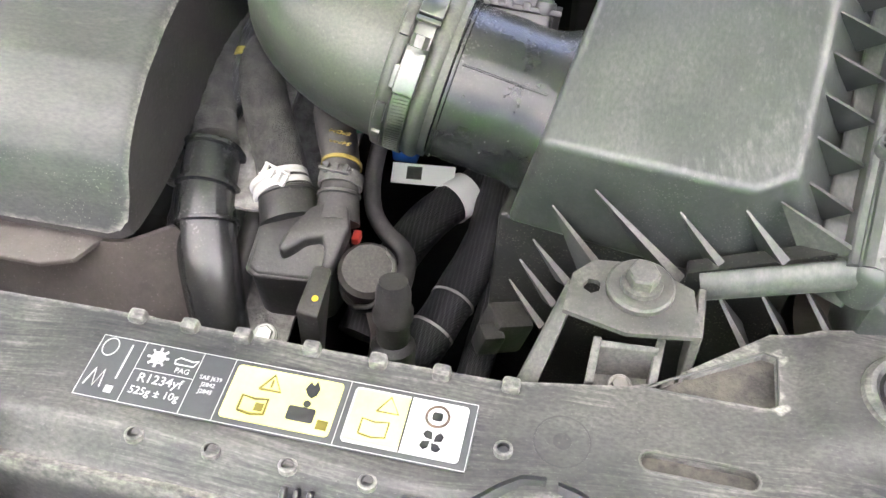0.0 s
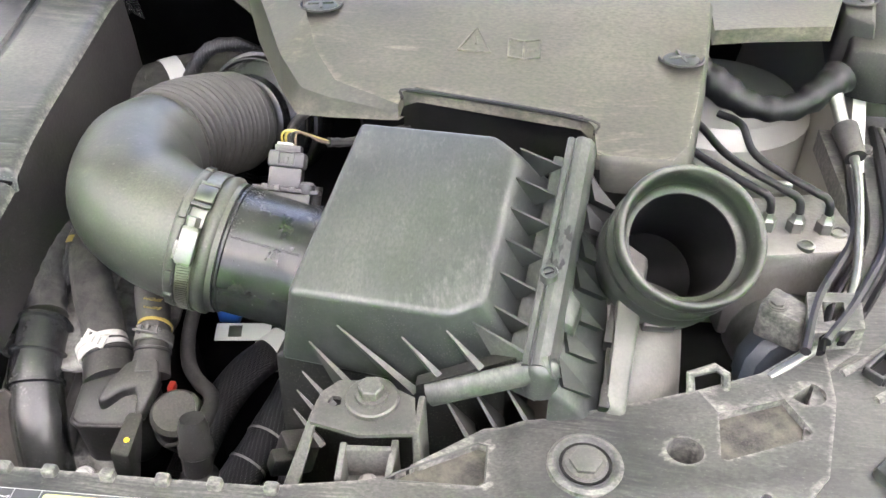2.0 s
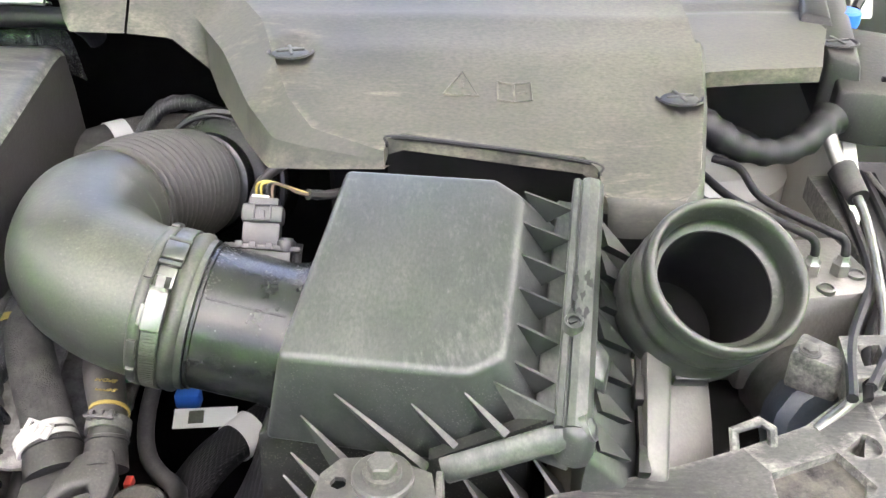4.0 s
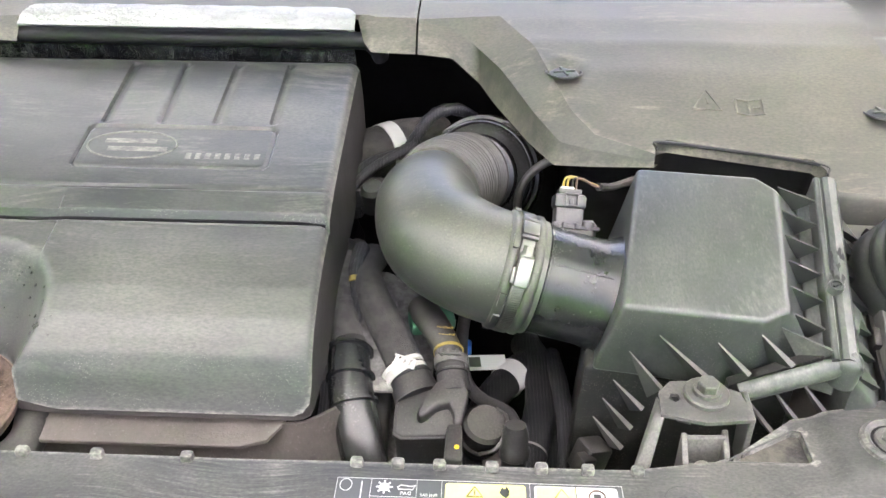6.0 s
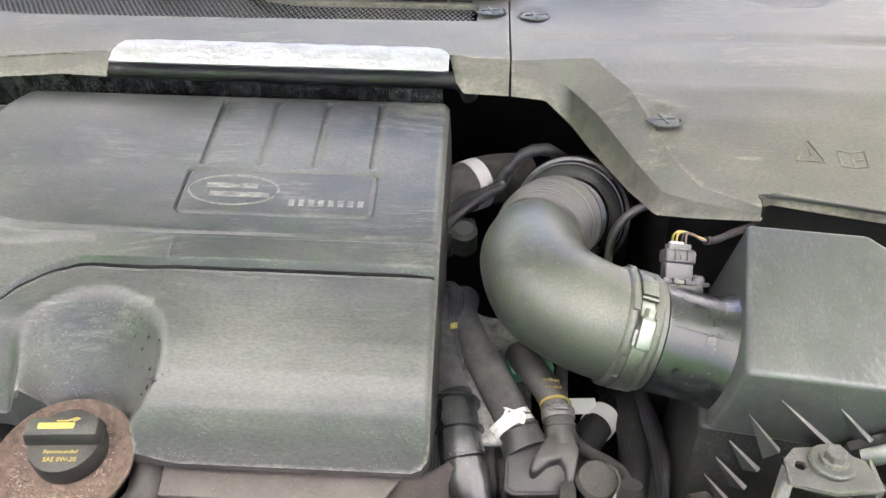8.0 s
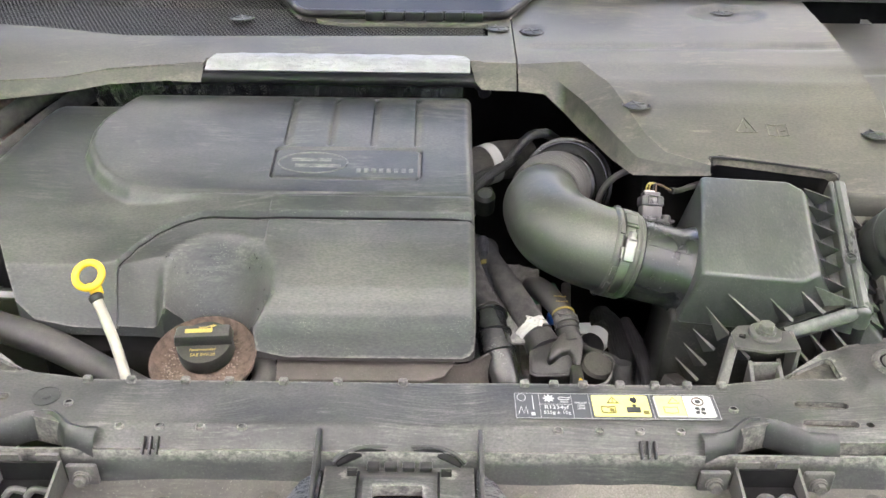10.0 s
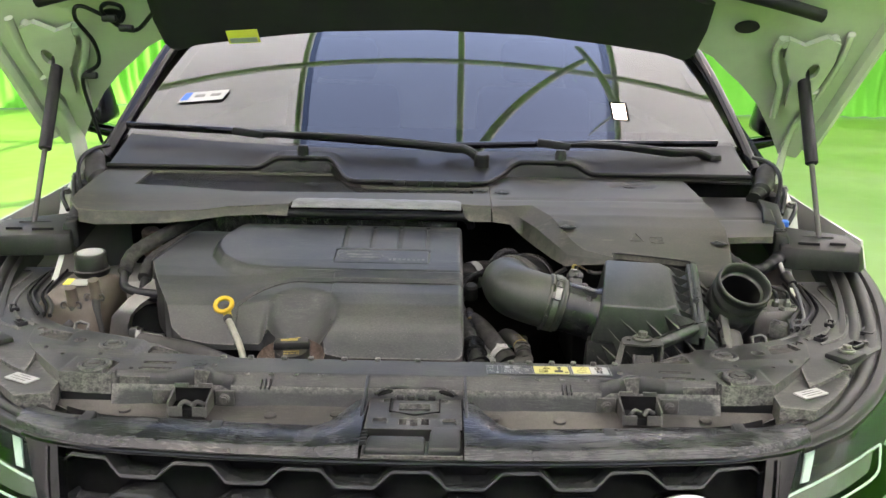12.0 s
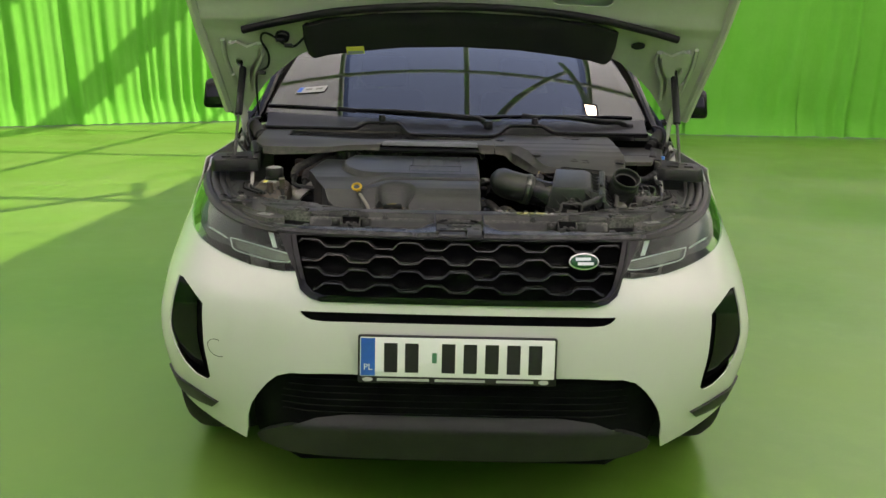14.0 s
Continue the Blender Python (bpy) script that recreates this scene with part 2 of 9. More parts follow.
M["yellow"] = mat("yellow_plastic", (0.56, 0.35, 0.012), 0.4, second=(0.46, 0.29, 0.03), amount=0.4)
M["whiteplast"] = mat("white_plastic", (0.38, 0.37, 0.34), 0.5, second=(0.22, 0.21, 0.19), amount=0.7, scale=70)
M["paint"] = mat("white_car_paint", (0.63, 0.625, 0.59), 0.26, second=(0.59, 0.585, 0.55), amount=0.4, scale=3, bump=0.0, coat=0.6)
M["inner"] = mat("inner_white_paint", (0.56, 0.56, 0.50), 0.26, second=(0.46, 0.46, 0.40), amount=0.6, scale=6, bump=0.0, coat=0.5)
M["gloss"] = mat("gloss_black", (0.004, 0.004, 0.005), 0.10, bump=0.0, second=(0.008, 0.008, 0.008), scale=5, spec=0.35)
M["gloss_trim"] = mat("satin_black_trim", (0.005, 0.005, 0.005), 0.42, dust=0.06, dust_colour=(0.14, 0.13, 0.105), scale=12, spec=0.3, smear=((0.1, 1, 1), 150.0, 0.24, 0))
M["grey_bar"] = mat("dark_grille_bar", (0.011, 0.012, 0.012), 0.22, bump=0.02, dust=0.05, dust_colour=(0.14, 0.15, 0.13), scale=25)
M["pad"] = mat("insulation_felt", (0.012, 0.012, 0.012), 0.95, bump=0.4, grain=500, second=(0.02, 0.02, 0.02), scale=8)
M["seal"] = mat("seal_rubber", (0.005, 0.005, 0.006), 0.48, dust=0.10, dust_colour=(0.15, 0.145, 0.13), scale=20, grit=0.2, spec=0.36)
M["seal_trim"] = mat("dusty_seal_trim", (0.010, 0.0105, 0.0098), 0.40, dust=0.18, dust_colour=(0.15, 0.15, 0.125), scale=12, smear=((0.2, 1, 1), 160.0, 0.4, 30), wear=0.35, spec=0.36)
M["lampblack"] = mat("lamp_inner_black", (0.004, 0.006, 0.005), 0.3, bump=0)
M["chrome"] = mat("chrome", (0.8, 0.8, 0.8), 0.15, metal=1.0, bump=0)
M["drl"] = mat("light_guide", (0.80, 0.82, 0.80), 0.3, bump=0)
M["badge"] = mat("badge_green", (0.005, 0.055, 0.022), 0.25, bump=0, coat=0.4)
M["silver"] = mat("silver_trim", (0.72, 0.74, 0.72), 0.3, metal=0.7, bump=0)
M["plate"] = mat("plate_white", (0.80, 0.80, 0.78), 0.4, bump=0.02, second=(0.74, 0.74, 0.72), scale=30)
M["ink"] = mat("ink_black", (0.012, 0.012, 0.012), 0.5, bump=0)
M["blue"] = mat("band_blue", (0.015, 0.10, 0.42), 0.4, bump=0)
M["label_y"] = mat("label_yellow", (0.82, 0.74, 0.10), 0.45, second=(0.70, 0.62, 0.10), amount=0.6, scale=40, bump=0)
M["label_pale"] = mat("label_pale_yellow", (0.48, 0.44, 0.13), 0.45, second=(0.50, 0.47, 0.20), amount=0.6, scale=30, bump=0)
M["label_w"] = mat("label_white", (0.37, 0.37, 0.355), 0.45, second=(0.32, 0.32, 0.30), amount=0.5, scale=50, bump=0)
M["label_k"] = mat("label_black", (0.030, 0.032, 0.035), 0.40, dust=0.05, bump=0)
M["print"] = mat("print_pale", (0.34, 0.34, 0.33), 0.5, bump=0)
M["gold"] = mat("print_gold", (0.22, 0.165, 0.035), 0.5, bump=0)
M["olive"] = mat("print_olive", (0.085, 0.070, 0.006), 0.5, bump=0)
M["foil"] = mat("heat_foil", (0.29, 0.29, 0.285), 0.42, metal=0.6, bump=1.0, grain=200, second=(0.20, 0.20, 0.195), amount=0.9, scale=60, streak=(0.5, 1.5, 1))
# Bright specks put the crinkled foil's glints into the colour.
M["foil_dark"] = mat("crinkled_foil_glints", (0.05, 0.055, 0.05), 0.16, metal=0.9, bump=1.0, grain=130, second=(0.62, 0.64, 0.60), amount=0.95, scale=150, streak=(1, 1, 0.6))
M["tyre"] = mat("tyre_rubber", (0.018, 0.018, 0.018), 0.75, bump=0.2)
M["interior"] = mat("cabin_black", (0.018, 0.018, 0.020), 0.7, bump=0.1)
M["floor"] = mat("green_floor_paint", (0.100, 0.235, 0.024), 0.30, second=(0.150, 0.285, 0.048), amount=0.9, scale=0.55, bump=0.05, grain=60, rough2=0.5, spec=0.55)
M["curtain"] = mat("green_cloth", (0.125, 0.48, 0.050), 0.85, second=(0.165, 0.53, 0.075), amount=0.6, scale=1.2, bump=0.15, grain=500, spec=0.2)
M["hall"] = mat("hall_white_cloth", (0.72, 0.73, 0.70), 0.8, second=(0.66, 0.67, 0.65), scale=0.8, bump=0.05)
M["beam"] = mat("white_beam", (0.62, 0.64, 0.60), 0.5, scale=2)
M["greenrubber"] = mat("green_pipe_plastic", (0.05, 0.17, 0.10), 0.5)
M["bluecap"] = mat("blue_plastic", (0.02, 0.13, 0.50), 0.4)
M["slatecap"] = mat("slate_plastic", (0.030, 0.040, 0.055), 0.45, dust=0.2, scale=30)
M["redtab"] = mat("red_plastic", (0.30, 0.03, 0.02), 0.45, bump=0)
M["tank"] = mat("murky_tank_plastic", (0.075, 0.060, 0.043), 0.45, second=(0.12, 0.10, 0.075), amount=0.8, scale=16, dust=0.2)
M["lens"] = mat("lamp_lens", (0.80, 0.90, 0.84), 0.02, bump=0, trans=1.0, second=(0.80, 0.90, 0.84), ior=1.22)
M["glass"] = mat("tinted_glass", (0.16, 0.18, 0.18), 0.0, bump=0, trans=1.0, second=(0.16, 0.18, 0.18), ior=1.72)
M["darkglass"] = mat("side_glass", (0.010, 0.012, 0.012), 0.04, bump=0)


def cloth_light(name, colour):
    """White roof cloth that lets daylight through."""
    m = bpy.data.materials.new(name)
    m.use_nodes = True
    N, L = m.node_tree.nodes, m.node_tree.links
    out = N["Material Output"]
    N.remove(N["Principled BSDF"])
    t, d, mx = N.new("ShaderNodeBsdfTranslucent"), N.new("ShaderNodeBsdfDiffuse"), N.new("ShaderNodeMixShader")
    t.inputs[0].default_value = d.inputs[0].default_value = (*colour, 1)
    mx.inputs[0].default_value = 0.88
    L.new(d.outputs[0], mx.inputs[1])
    L.new(t.outputs[0], mx.inputs[2])
    L.new(mx.outputs[0], out.inputs[0])
    return m


M["roofcloth"] = cloth_light("roof_cloth", (0.93, 0.935, 0.91))
M["lamp_on"] = bpy.data.materials.new("lit_lamp_face")
M["lamp_on"].use_nodes = True
M["lamp_on"].node_tree.nodes["Principled BSDF"].inputs["Emission Color"].default_value = (1.0, 0.86, 0.66, 1)
M["lamp_on"].node_tree.nodes["Principled BSDF"].inputs["Emission Strength"].default_value = 25.0


# ---------- mesh helpers ----------
def thing(name, at, label, category, group="", kind=""):
    ob = new(name)
    ob.location = at
    ob.empty_display_size = 0.05
    return tagged(ob, label, category, group, kind)


def smooth(me, angle):
    if angle:
        me.shade_smooth()
        me.set_sharp_from_angle(angle=radians(angle))


def hang(ob, parent):
    if parent is not None:
        ob.parent = parent
        if parent.type == "EMPTY":
            ob.matrix_parent_inverse = Matrix.Translation(-parent.location)
    return ob


def part(name, bm, material, parent=None, label="", angle=38):
    """Links a bmesh as one mesh object under a thing or a part."""
    me = bpy.data.meshes.new(name)
    bmesh.ops.recalc_face_normals(bm, faces=bm.faces)
    bm.to_mesh(me)
    bm.free()
    me.materials.append(material)
    smooth(me, angle)
    ob = hang(new(name, me), parent)
    if label:
        ob["label"] = label
    return ob


def raw(name, verts, faces, material, parent=None, label="", angle=38):
    me = bpy.data.meshes.new(name)
    me.from_pydata([tuple(map(float, v)) for v in verts], [], [tuple(map(int, q)) for q in faces])
    me.validate()
    me.materials.append(material)
    smooth(me, angle)
    ob = hang(new(name, me), parent)
    if label:
        ob["label"] = label
    return ob


def B():
    return bmesh.new()


def put_in(bm, verts, faces):
    vs = [bm.verts.new(v) for v in verts]
    for q in faces:
        try:
            bm.faces.new([vs[i] for i in q])
        except ValueError:
            pass
    return bm


def box(bm, c, size, bevel=0.0, m=None, seg=2):
    t = B()
    bmesh.ops.create_cube(t, size=1)
    bmesh.ops.scale(t, vec=size, verts=t.verts)
    if bevel > 0:
        bmesh.ops.bevel(t, geom=list(t.edges), offset=min(bevel, min(size) * 0.45), segments=seg, affect="EDGES", profile=0.5)
    t.transform(Matrix.Translation(c) @ (m or Matrix()))
    return join(bm, t)


def join(bm, t):
    t.verts.index_update()
    vs = [bm.verts.new(v.co) for v in t.verts]
    for q in t.faces:
        bm.faces.new([vs[v.index] for v in q.verts])
    t.free()
    return bm


def hexa(bm, bottom, top, bevel=0.0, seg=2):
    """A block between two quads of corners."""
    t = B()
    put_in(t, list(bottom) + list(top), [(3, 2, 1, 0), (4, 5, 6, 7), (0, 1, 5, 4), (1, 2, 6, 5), (2, 3, 7, 6), (3, 0, 4, 7)])
    bmesh.ops.recalc_face_normals(t, faces=t.faces)
    if bevel:
        bmesh.ops.bevel(t, geom=list(t.edges), offset=bevel, segments=seg, affect="EDGES", profile=0.5)
    return join(bm, t)


def lathe(bm, profile, at, axis=(0, 0, 1), seg=32, sx=1.0, caps=True):
    """profile: rows of (radius, height along the axis); closed at both ends where the radius is 0."""
    turn = Vector(axis).to_track_quat("Z", "Y").to_matrix().to_4x4()
    m = Matrix.Translation(at) @ turn
    verts, faces = [], []
    n = len(profile)
    for r, h in profile:
        for k in range(seg):
            a = 2 * math.pi * k / seg
            verts.append(m @ Vector((r * math.cos(a) * sx, r * math.sin(a), h)))
    for i in range(n - 1):
        for k in range(seg):
            faces.append((i * seg + k, i * seg + (k + 1) % seg, (i + 1) * seg + (k + 1) % seg, (i + 1) * seg + k))
    t = put_in(B(), verts, faces)
    if caps and profile[0][0] > 0.0 and profile[0] != profile[-1]:
        t.verts.ensure_lookup_table()
        t.faces.new([t.verts[k] for k in range(seg)][::-1])
        t.faces.new([t.verts[(n - 1) * seg + k] for k in range(seg)])
    bmesh.ops.remove_doubles(t, verts=t.verts, dist=1e-6)
    return join(bm, t)


def cyl(bm, p0, p1, r0, r1=None, seg=24, bevel=0.0):
    p0, p1 = Vector(p0), Vector(p1)
    h, r1 = (p1 - p0).length, r0 if r1 is None else r1
    prof = [(r0, 0), (r1, h)] if not bevel else [(r0 - bevel, 0), (r0, bevel), (r1, h - bevel), (r1 - bevel, h)]
    return lathe(bm, prof, p0, p1 - p0, seg)


def curve(points, n):
    """Catmull-Rom through the points, n steps to each stretch."""
    P = [Vector(p) for p in points]
    P = [2 * P[0] - P[1]] + P + [2 * P[-1] - P[-2]]
    out = []
    for i in range(1, len(P) - 2):
        a, b, c, d = P[i - 1:i + 3]
        for k in range(n):
            t = k / n
            out.append(0.5 * ((2 * b) + (c - a) * t + (2 * a - 5 * b + 4 * c - d) * t * t + (3 * b - a - 3 * c + d) * t ** 3))
    return out + [P[-2]]


def tube(bm, points, radius, seg=14, n=8, wave=0.0, pitch=0.01, flat=1.0, smooth_path=True, caps=True):
    """A hose along the points. radius: one, or one for each point; wave: height of its corrugations."""
    path = curve(points, n) if smooth_path else [Vector(p) for p in points]
    radii = list(radius) if isinstance(radius, (list, tuple)) else [radius] * len(points)
    rr = [np.interp(i / (len(path) - 1) * (len(points) - 1), range(len(points)), radii) for i in range(len(path))]
    run, verts, faces = 0.0, [], []
    tang = [(path[min(i + 1, len(path) - 1)] - path[max(i - 1, 0)]).normalized() for i in range(len(path))]
    side = tang[0].orthogonal().normalized()
    for i, p in enumerate(path):
        if i:
            run += (p - path[i - 1]).length
        side = (side - tang[i] * side.dot(tang[i])).normalized()
        up = tang[i].cross(side)
        r = rr[i] + wave * math.cos(2 * math.pi * run / pitch)
        for k in range(seg):
            a = 2 * math.pi * k / seg
            verts.append(p + (side * math.cos(a) + up * math.sin(a) * flat) * r)
    for i in range(len(path) - 1):
        for k in range(seg):
            faces.append((i * seg + k, i * seg + (k + 1) % seg, (i + 1) * seg + (k + 1) % seg, (i + 1) * seg + k))
    if caps:
        faces += [tuple(range(seg))[::-1], tuple(range(len(verts) - seg, len(verts)))]
    return put_in(bm, verts, faces)


def prism(bm, poly, depth, m=None, bevel=0.0, seg=2):
    """A flat polygon (x, y) drawn out along z by depth, then placed by m."""
    t = B()
    lo, hi = [t.verts.new((x, y, 0)) for x, y in poly], [t.verts.new((x, y, depth)) for x, y in poly]
    t.faces.new(lo[::-1])
    t.faces.new(hi)
    n = len(poly)
    for i in range(n):
        t.faces.new((lo[i], lo[(i + 1) % n], hi[(i + 1) % n], hi[i]))
    bmesh.ops.recalc_face_normals(t, faces=t.faces)
    if bevel:
        bmesh.ops.bevel(t, geom=list(t.edges), offset=bevel, segments=seg, affect="EDGES", profile=0.5)
    if m is not None:
        t.transform(m)
    return join(bm, t)


def oval(cx, cy, rx, ry=None, n=24):
    return [(cx + rx * math.cos(2 * math.pi * k / n), cy + (ry or rx) * math.sin(2 * math.pi * k / n)) for k in range(n)]


def slot_poly(cx, cy, w, h, ang=0.0, n=6):
    r, pts = h / 2, []
    for s in (1, -1):
        for k in range(n + 1):
            a = -math.pi / 2 + math.pi * k / n
            pts.append((s * ((w / 2 - r) + r * math.cos(a)), s * r * math.sin(a)))
    c, q = math.cos(ang), math.sin(ang)
    return [(cx + x * c - y * q, cy + x * q + y * c) for x, y in pts]


def rect_poly(x0, y0, x1, y1, r=0.0, n=4):
    if not r:
        return [(x0, y0), (x1, y0), (x1, y1), (x0, y1)]
    pts = []
    for cx, cy, a0 in ((x1 - r, y0 + r, -90), (x1 - r, y1 - r, 0), (x0 + r, y1 - r, 90), (x0 + r, y0 + r, 180)):
        pts += [(cx + r * math.cos(radians(a0 + 90 * k / n)), cy + r * math.sin(radians(a0 + 90 * k / n))) for k in range(n + 1)]
    return pts


def near_edge(poly, P):
    """For points P (n, 2): distance to the polygon's outline, the nearest place on it, and whether inside."""
    A = np.array(poly, float)
    C = np.roll(A, -1, 0)
    best, place = np.full(len(P), 1e9), P.copy()
    inside = np.zeros(len(P), bool)
    for a, c in zip(A, C):
        e = c - a
        t = np.clip(((P - a) @ e) / max(e @ e, 1e-12), 0, 1)
        q = a + t[:, None] * e
        d = np.hypot(*(P - q).T)
        nearer = d < best
        best[nearer], place[nearer] = d[nearer], q[nearer]
        hit = (a[1] > P[:, 1]) != (c[1] > P[:, 1])
        if abs(e[1]) > 1e-12:
            inside ^= hit & (P[:, 0] < e[0] * (P[:, 1] - a[1]) / e[1] + a[0])
    return best, place, inside


def panel(name, outline, holes, step, place, thick, material, parent=None, label="", angle=38, wall=None):
    """A sheet cut to an outline with holes, laid by place(u, v) -> (x, y, z), with thickness along its normals, or along the vector wall."""
    O = np.array(outline, float)
    lo, hi = O.min(0), O.max(0)
    nu, nv = max(2, int(math.ceil((hi[0] - lo[0]) / step)) + 1), max(2, int(math.ceil((hi[1] - lo[1]) / step)) + 1)
    U, V = np.meshgrid(np.linspace(lo[0], hi[0], nu), np.linspace(lo[1], hi[1], nv), indexing="ij")
    P = np.stack([U.ravel(), V.ravel()], 1)
    cell = max((hi[0] - lo[0]) / (nu - 1), (hi[1] - lo[1]) / (nv - 1))
    for poly in (outline, *holes):
        d, q, _ = near_edge(poly, P)
        snap = d < cell * 0.56
        P[snap] = q[snap]
    for poly in (outline, *holes):
        for c in poly:
            d = np.hypot(*(P - c).T)
            k = int(d.argmin())
            if d[k] < cell * 0.6:
                P[k] = c
    quads = []
    for i in range(nu - 1):
        a = i * nv + np.arange(nv - 1)
        quads.append(np.stack([a, a + nv, a + nv + 1, a + 1], 1))
    Q = np.concatenate(quads)
    mid = P[Q].mean(1)
    keep = near_edge(outline, mid)[2]
    for h in holes:
        keep &= ~near_edge(h, mid)[2]
    a, b, c, d = (P[Q[:, k]] for k in range(4))
    area = 0.5 * abs((c[:, 0] - a[:, 0]) * (d[:, 1] - b[:, 1]) - (d[:, 0] - b[:, 0]) * (c[:, 1] - a[:, 1]))
    Q = Q[keep & (area > cell * cell * 0.02)]
    seen = {}
    for q in Q.tolist():
        for k in range(4):
            e = (q[k], q[(k + 1) % 4])
            if e[::-1] in seen:
                seen.pop(e[::-1])
            else:
                seen[e] = 1
    border = np.array(sorted({v for e in seen for v in e}))
    if len(border):
        best, where = np.full(len(border), 1e9), P[border].copy()
        for poly in (outline, *holes):
            d, q, _ = near_edge(poly, P[border])
            nearer = d < best
            best[nearer], where[nearer] = d[nearer], q[nearer]
        close = best < cell * 0.95
        P[border[close]] = where[close]
    used, Q = np.unique(Q, return_inverse=True)
    Q = Q.reshape(-1, 4)
    XYZ = np.array([place(u, v) for u, v in P[used]], float)
    n = np.cross(XYZ[Q[:, 2]] - XYZ[Q[:, 0]], XYZ[Q[:, 3]] - XYZ[Q[:, 1]])
    nv_ = np.zeros_like(XYZ)
    for k in range(4):
        np.add.at(nv_, Q[:, k], n)
    nv_ /= np.linalg.norm(nv_, axis=1, keepdims=True) + 1e-12
    back = XYZ - nv_ * thick if wall is None else XYZ + np.array(wall)
    m = len(XYZ)
    edges = {}
    for q in Q:
        for k in range(4):
            e = (int(q[k]), int(q[(k + 1) % 4]))
            if e[0] != e[1]:
                edges[e] = edges.get(e, 0) + 1
    rim = [(j, i, i + m, j + m) for (i, j) in edges if (j, i) not in edges]
    faces = [tuple(int(v) for v in dict.fromkeys(q)) for q in Q.tolist()]
    faces = [q for q in faces if len(q) > 2]
    return raw(name, np.concatenate([XYZ, back]), faces + [tuple(v + m for v in q[::-1]) for q in faces] + rim, material, parent, label, angle)


def writing(name, text, size, m, material, parent=None, depth=0.0004, label=""):
    cu = bpy.data.curves.new(name, "FONT")
    cu.body, cu.size, cu.extrude, cu.align_x, cu.align_y = text, size, depth, "CENTER", "CENTER"
    cu.resolution_u = 3
    tmp = bpy.data.objects.new(name, cu)
    scene.collection.objects.link(tmp)
    me = bpy.data.meshes.new_from_object(tmp.evaluated_get(bpy.context.evaluated_depsgraph_get()))
    bpy.data.objects.remove(tmp)
    bpy.data.curves.remove(cu)
    me.transform(m)
    me.materials.clear()
    me.materials.append(material)
    ob = hang(new(name, me), parent)
    if label:
        ob["label"] = label
    return ob


def loft(bm, rows, n=60):
    """A sheet drawn through several polylines, each divided into n steps."""
    verts, faces = [], []
    for row in rows:
        P = np.array(row, float)
        d = np.concatenate([[0], np.cumsum(np.linalg.norm(np.diff(P, axis=0), axis=1))])
        t = np.linspace(0, d[-1], n + 1)
        verts += [tuple(np.interp(s, d, P[:, k]) for k in range(3)) for s in t]
    for j in range(len(rows) - 1):
        for i in range(n):
            a = j * (n + 1) + i
            faces.append((a, a + 1, a + n + 2, a + n + 1))
    return put_in(bm, verts, faces)


def sstep(a, b, x):
    t = min(1.0, max(0.0, (x - a) / (b - a)))
    return t * t * (3 - 2 * t)


def solid(bm, low, high, bevel=0.0, seg=3):
    """A block between two polygons of the same number of corners."""
    t, n = B(), len(low)
    put_in(t, list(low) + list(high), [tuple(range(n))[::-1], tuple(range(n, 2 * n))] + [(i, (i + 1) % n, n + (i + 1) % n, n + i) for i in range(n)])
    bmesh.ops.recalc_face_normals(t, faces=t.faces)
    if bevel:
        bmesh.ops.bevel(t, geom=list(t.edges), offset=bevel, segments=seg, affect="EDGES", profile=0.5, clamp_overlap=True)
    return join(bm, t)


def sweep(bm, section, p0, p1, side, up):
    """A section (rows of offsets across and up) drawn from p0 to p1, with closed ends."""
    p0, p1, side, up = Vector(p0), Vector(p1), Vector(side), Vector(up)
    n = len(section)
    verts = [p + side * a + up * b for p in (p0, p1) for a, b in section]
    return put_in(bm, verts, [(i, (i + 1) % n, n + (i + 1) % n, n + i) for i in range(n)] + [tuple(range(n)), tuple(range(n, 2 * n))[::-1]])


def hex_bolt(bm, at, axis, r, h, washer=0.0):
    a = Vector(axis).normalized()
    at = Vector(at)
    if washer:
        lathe(bm, [(washer, 0), (washer, h * 0.22), (washer * 0.93, h * 0.3), (0.0, h * 0.3)], at, a, 28)
        lathe(bm, [(r * 1.3, h * 0.3), (r * 1.25, h * 0.5), (0.0, h * 0.5)], at, a, 24)
    lathe(bm, [(r, h * 0.3), (r, h * 0.93), (r * 0.88, h), (0.0, h)], at, a, 6)
    return bm


def push_clip(x, y, z, parent):
    bm = B()
    lathe(bm, [(.0168, -.0004), (.0160, .0006), (.0152, .0004), (.0146, -.0012), (.0134, -.0016)], (x, y, z), (0, .05, 1), 30, caps=False)
    c = part("push_clip", bm, M["plastic"], parent, "black plastic push clip with cross slot")
    bm = B()
    lathe(bm, [(.0134, -.0022), (.0128, -.0006), (.0105, .0004), (.0, .0006)], (x, y, z), (0, .05, 1), 26)
    part("head", bm, M["fin"], c)
    for a in (14, 104):
        bm = B()
        box(bm, (x, y, z + .0008), (.020, .0026, .0022), .0006, pose(0, 0, 0, 0, 0, a))
        part("cross", bm, M["finlight"], c)


# ---------- hall ----------
bm = B()
box(bm, (1, 4, -0.1), (34, 34, 0.2))
tagged(part("floor", bm, M["floor"]), "green painted studio floor with faint scuffs", "floor", kind="structure")


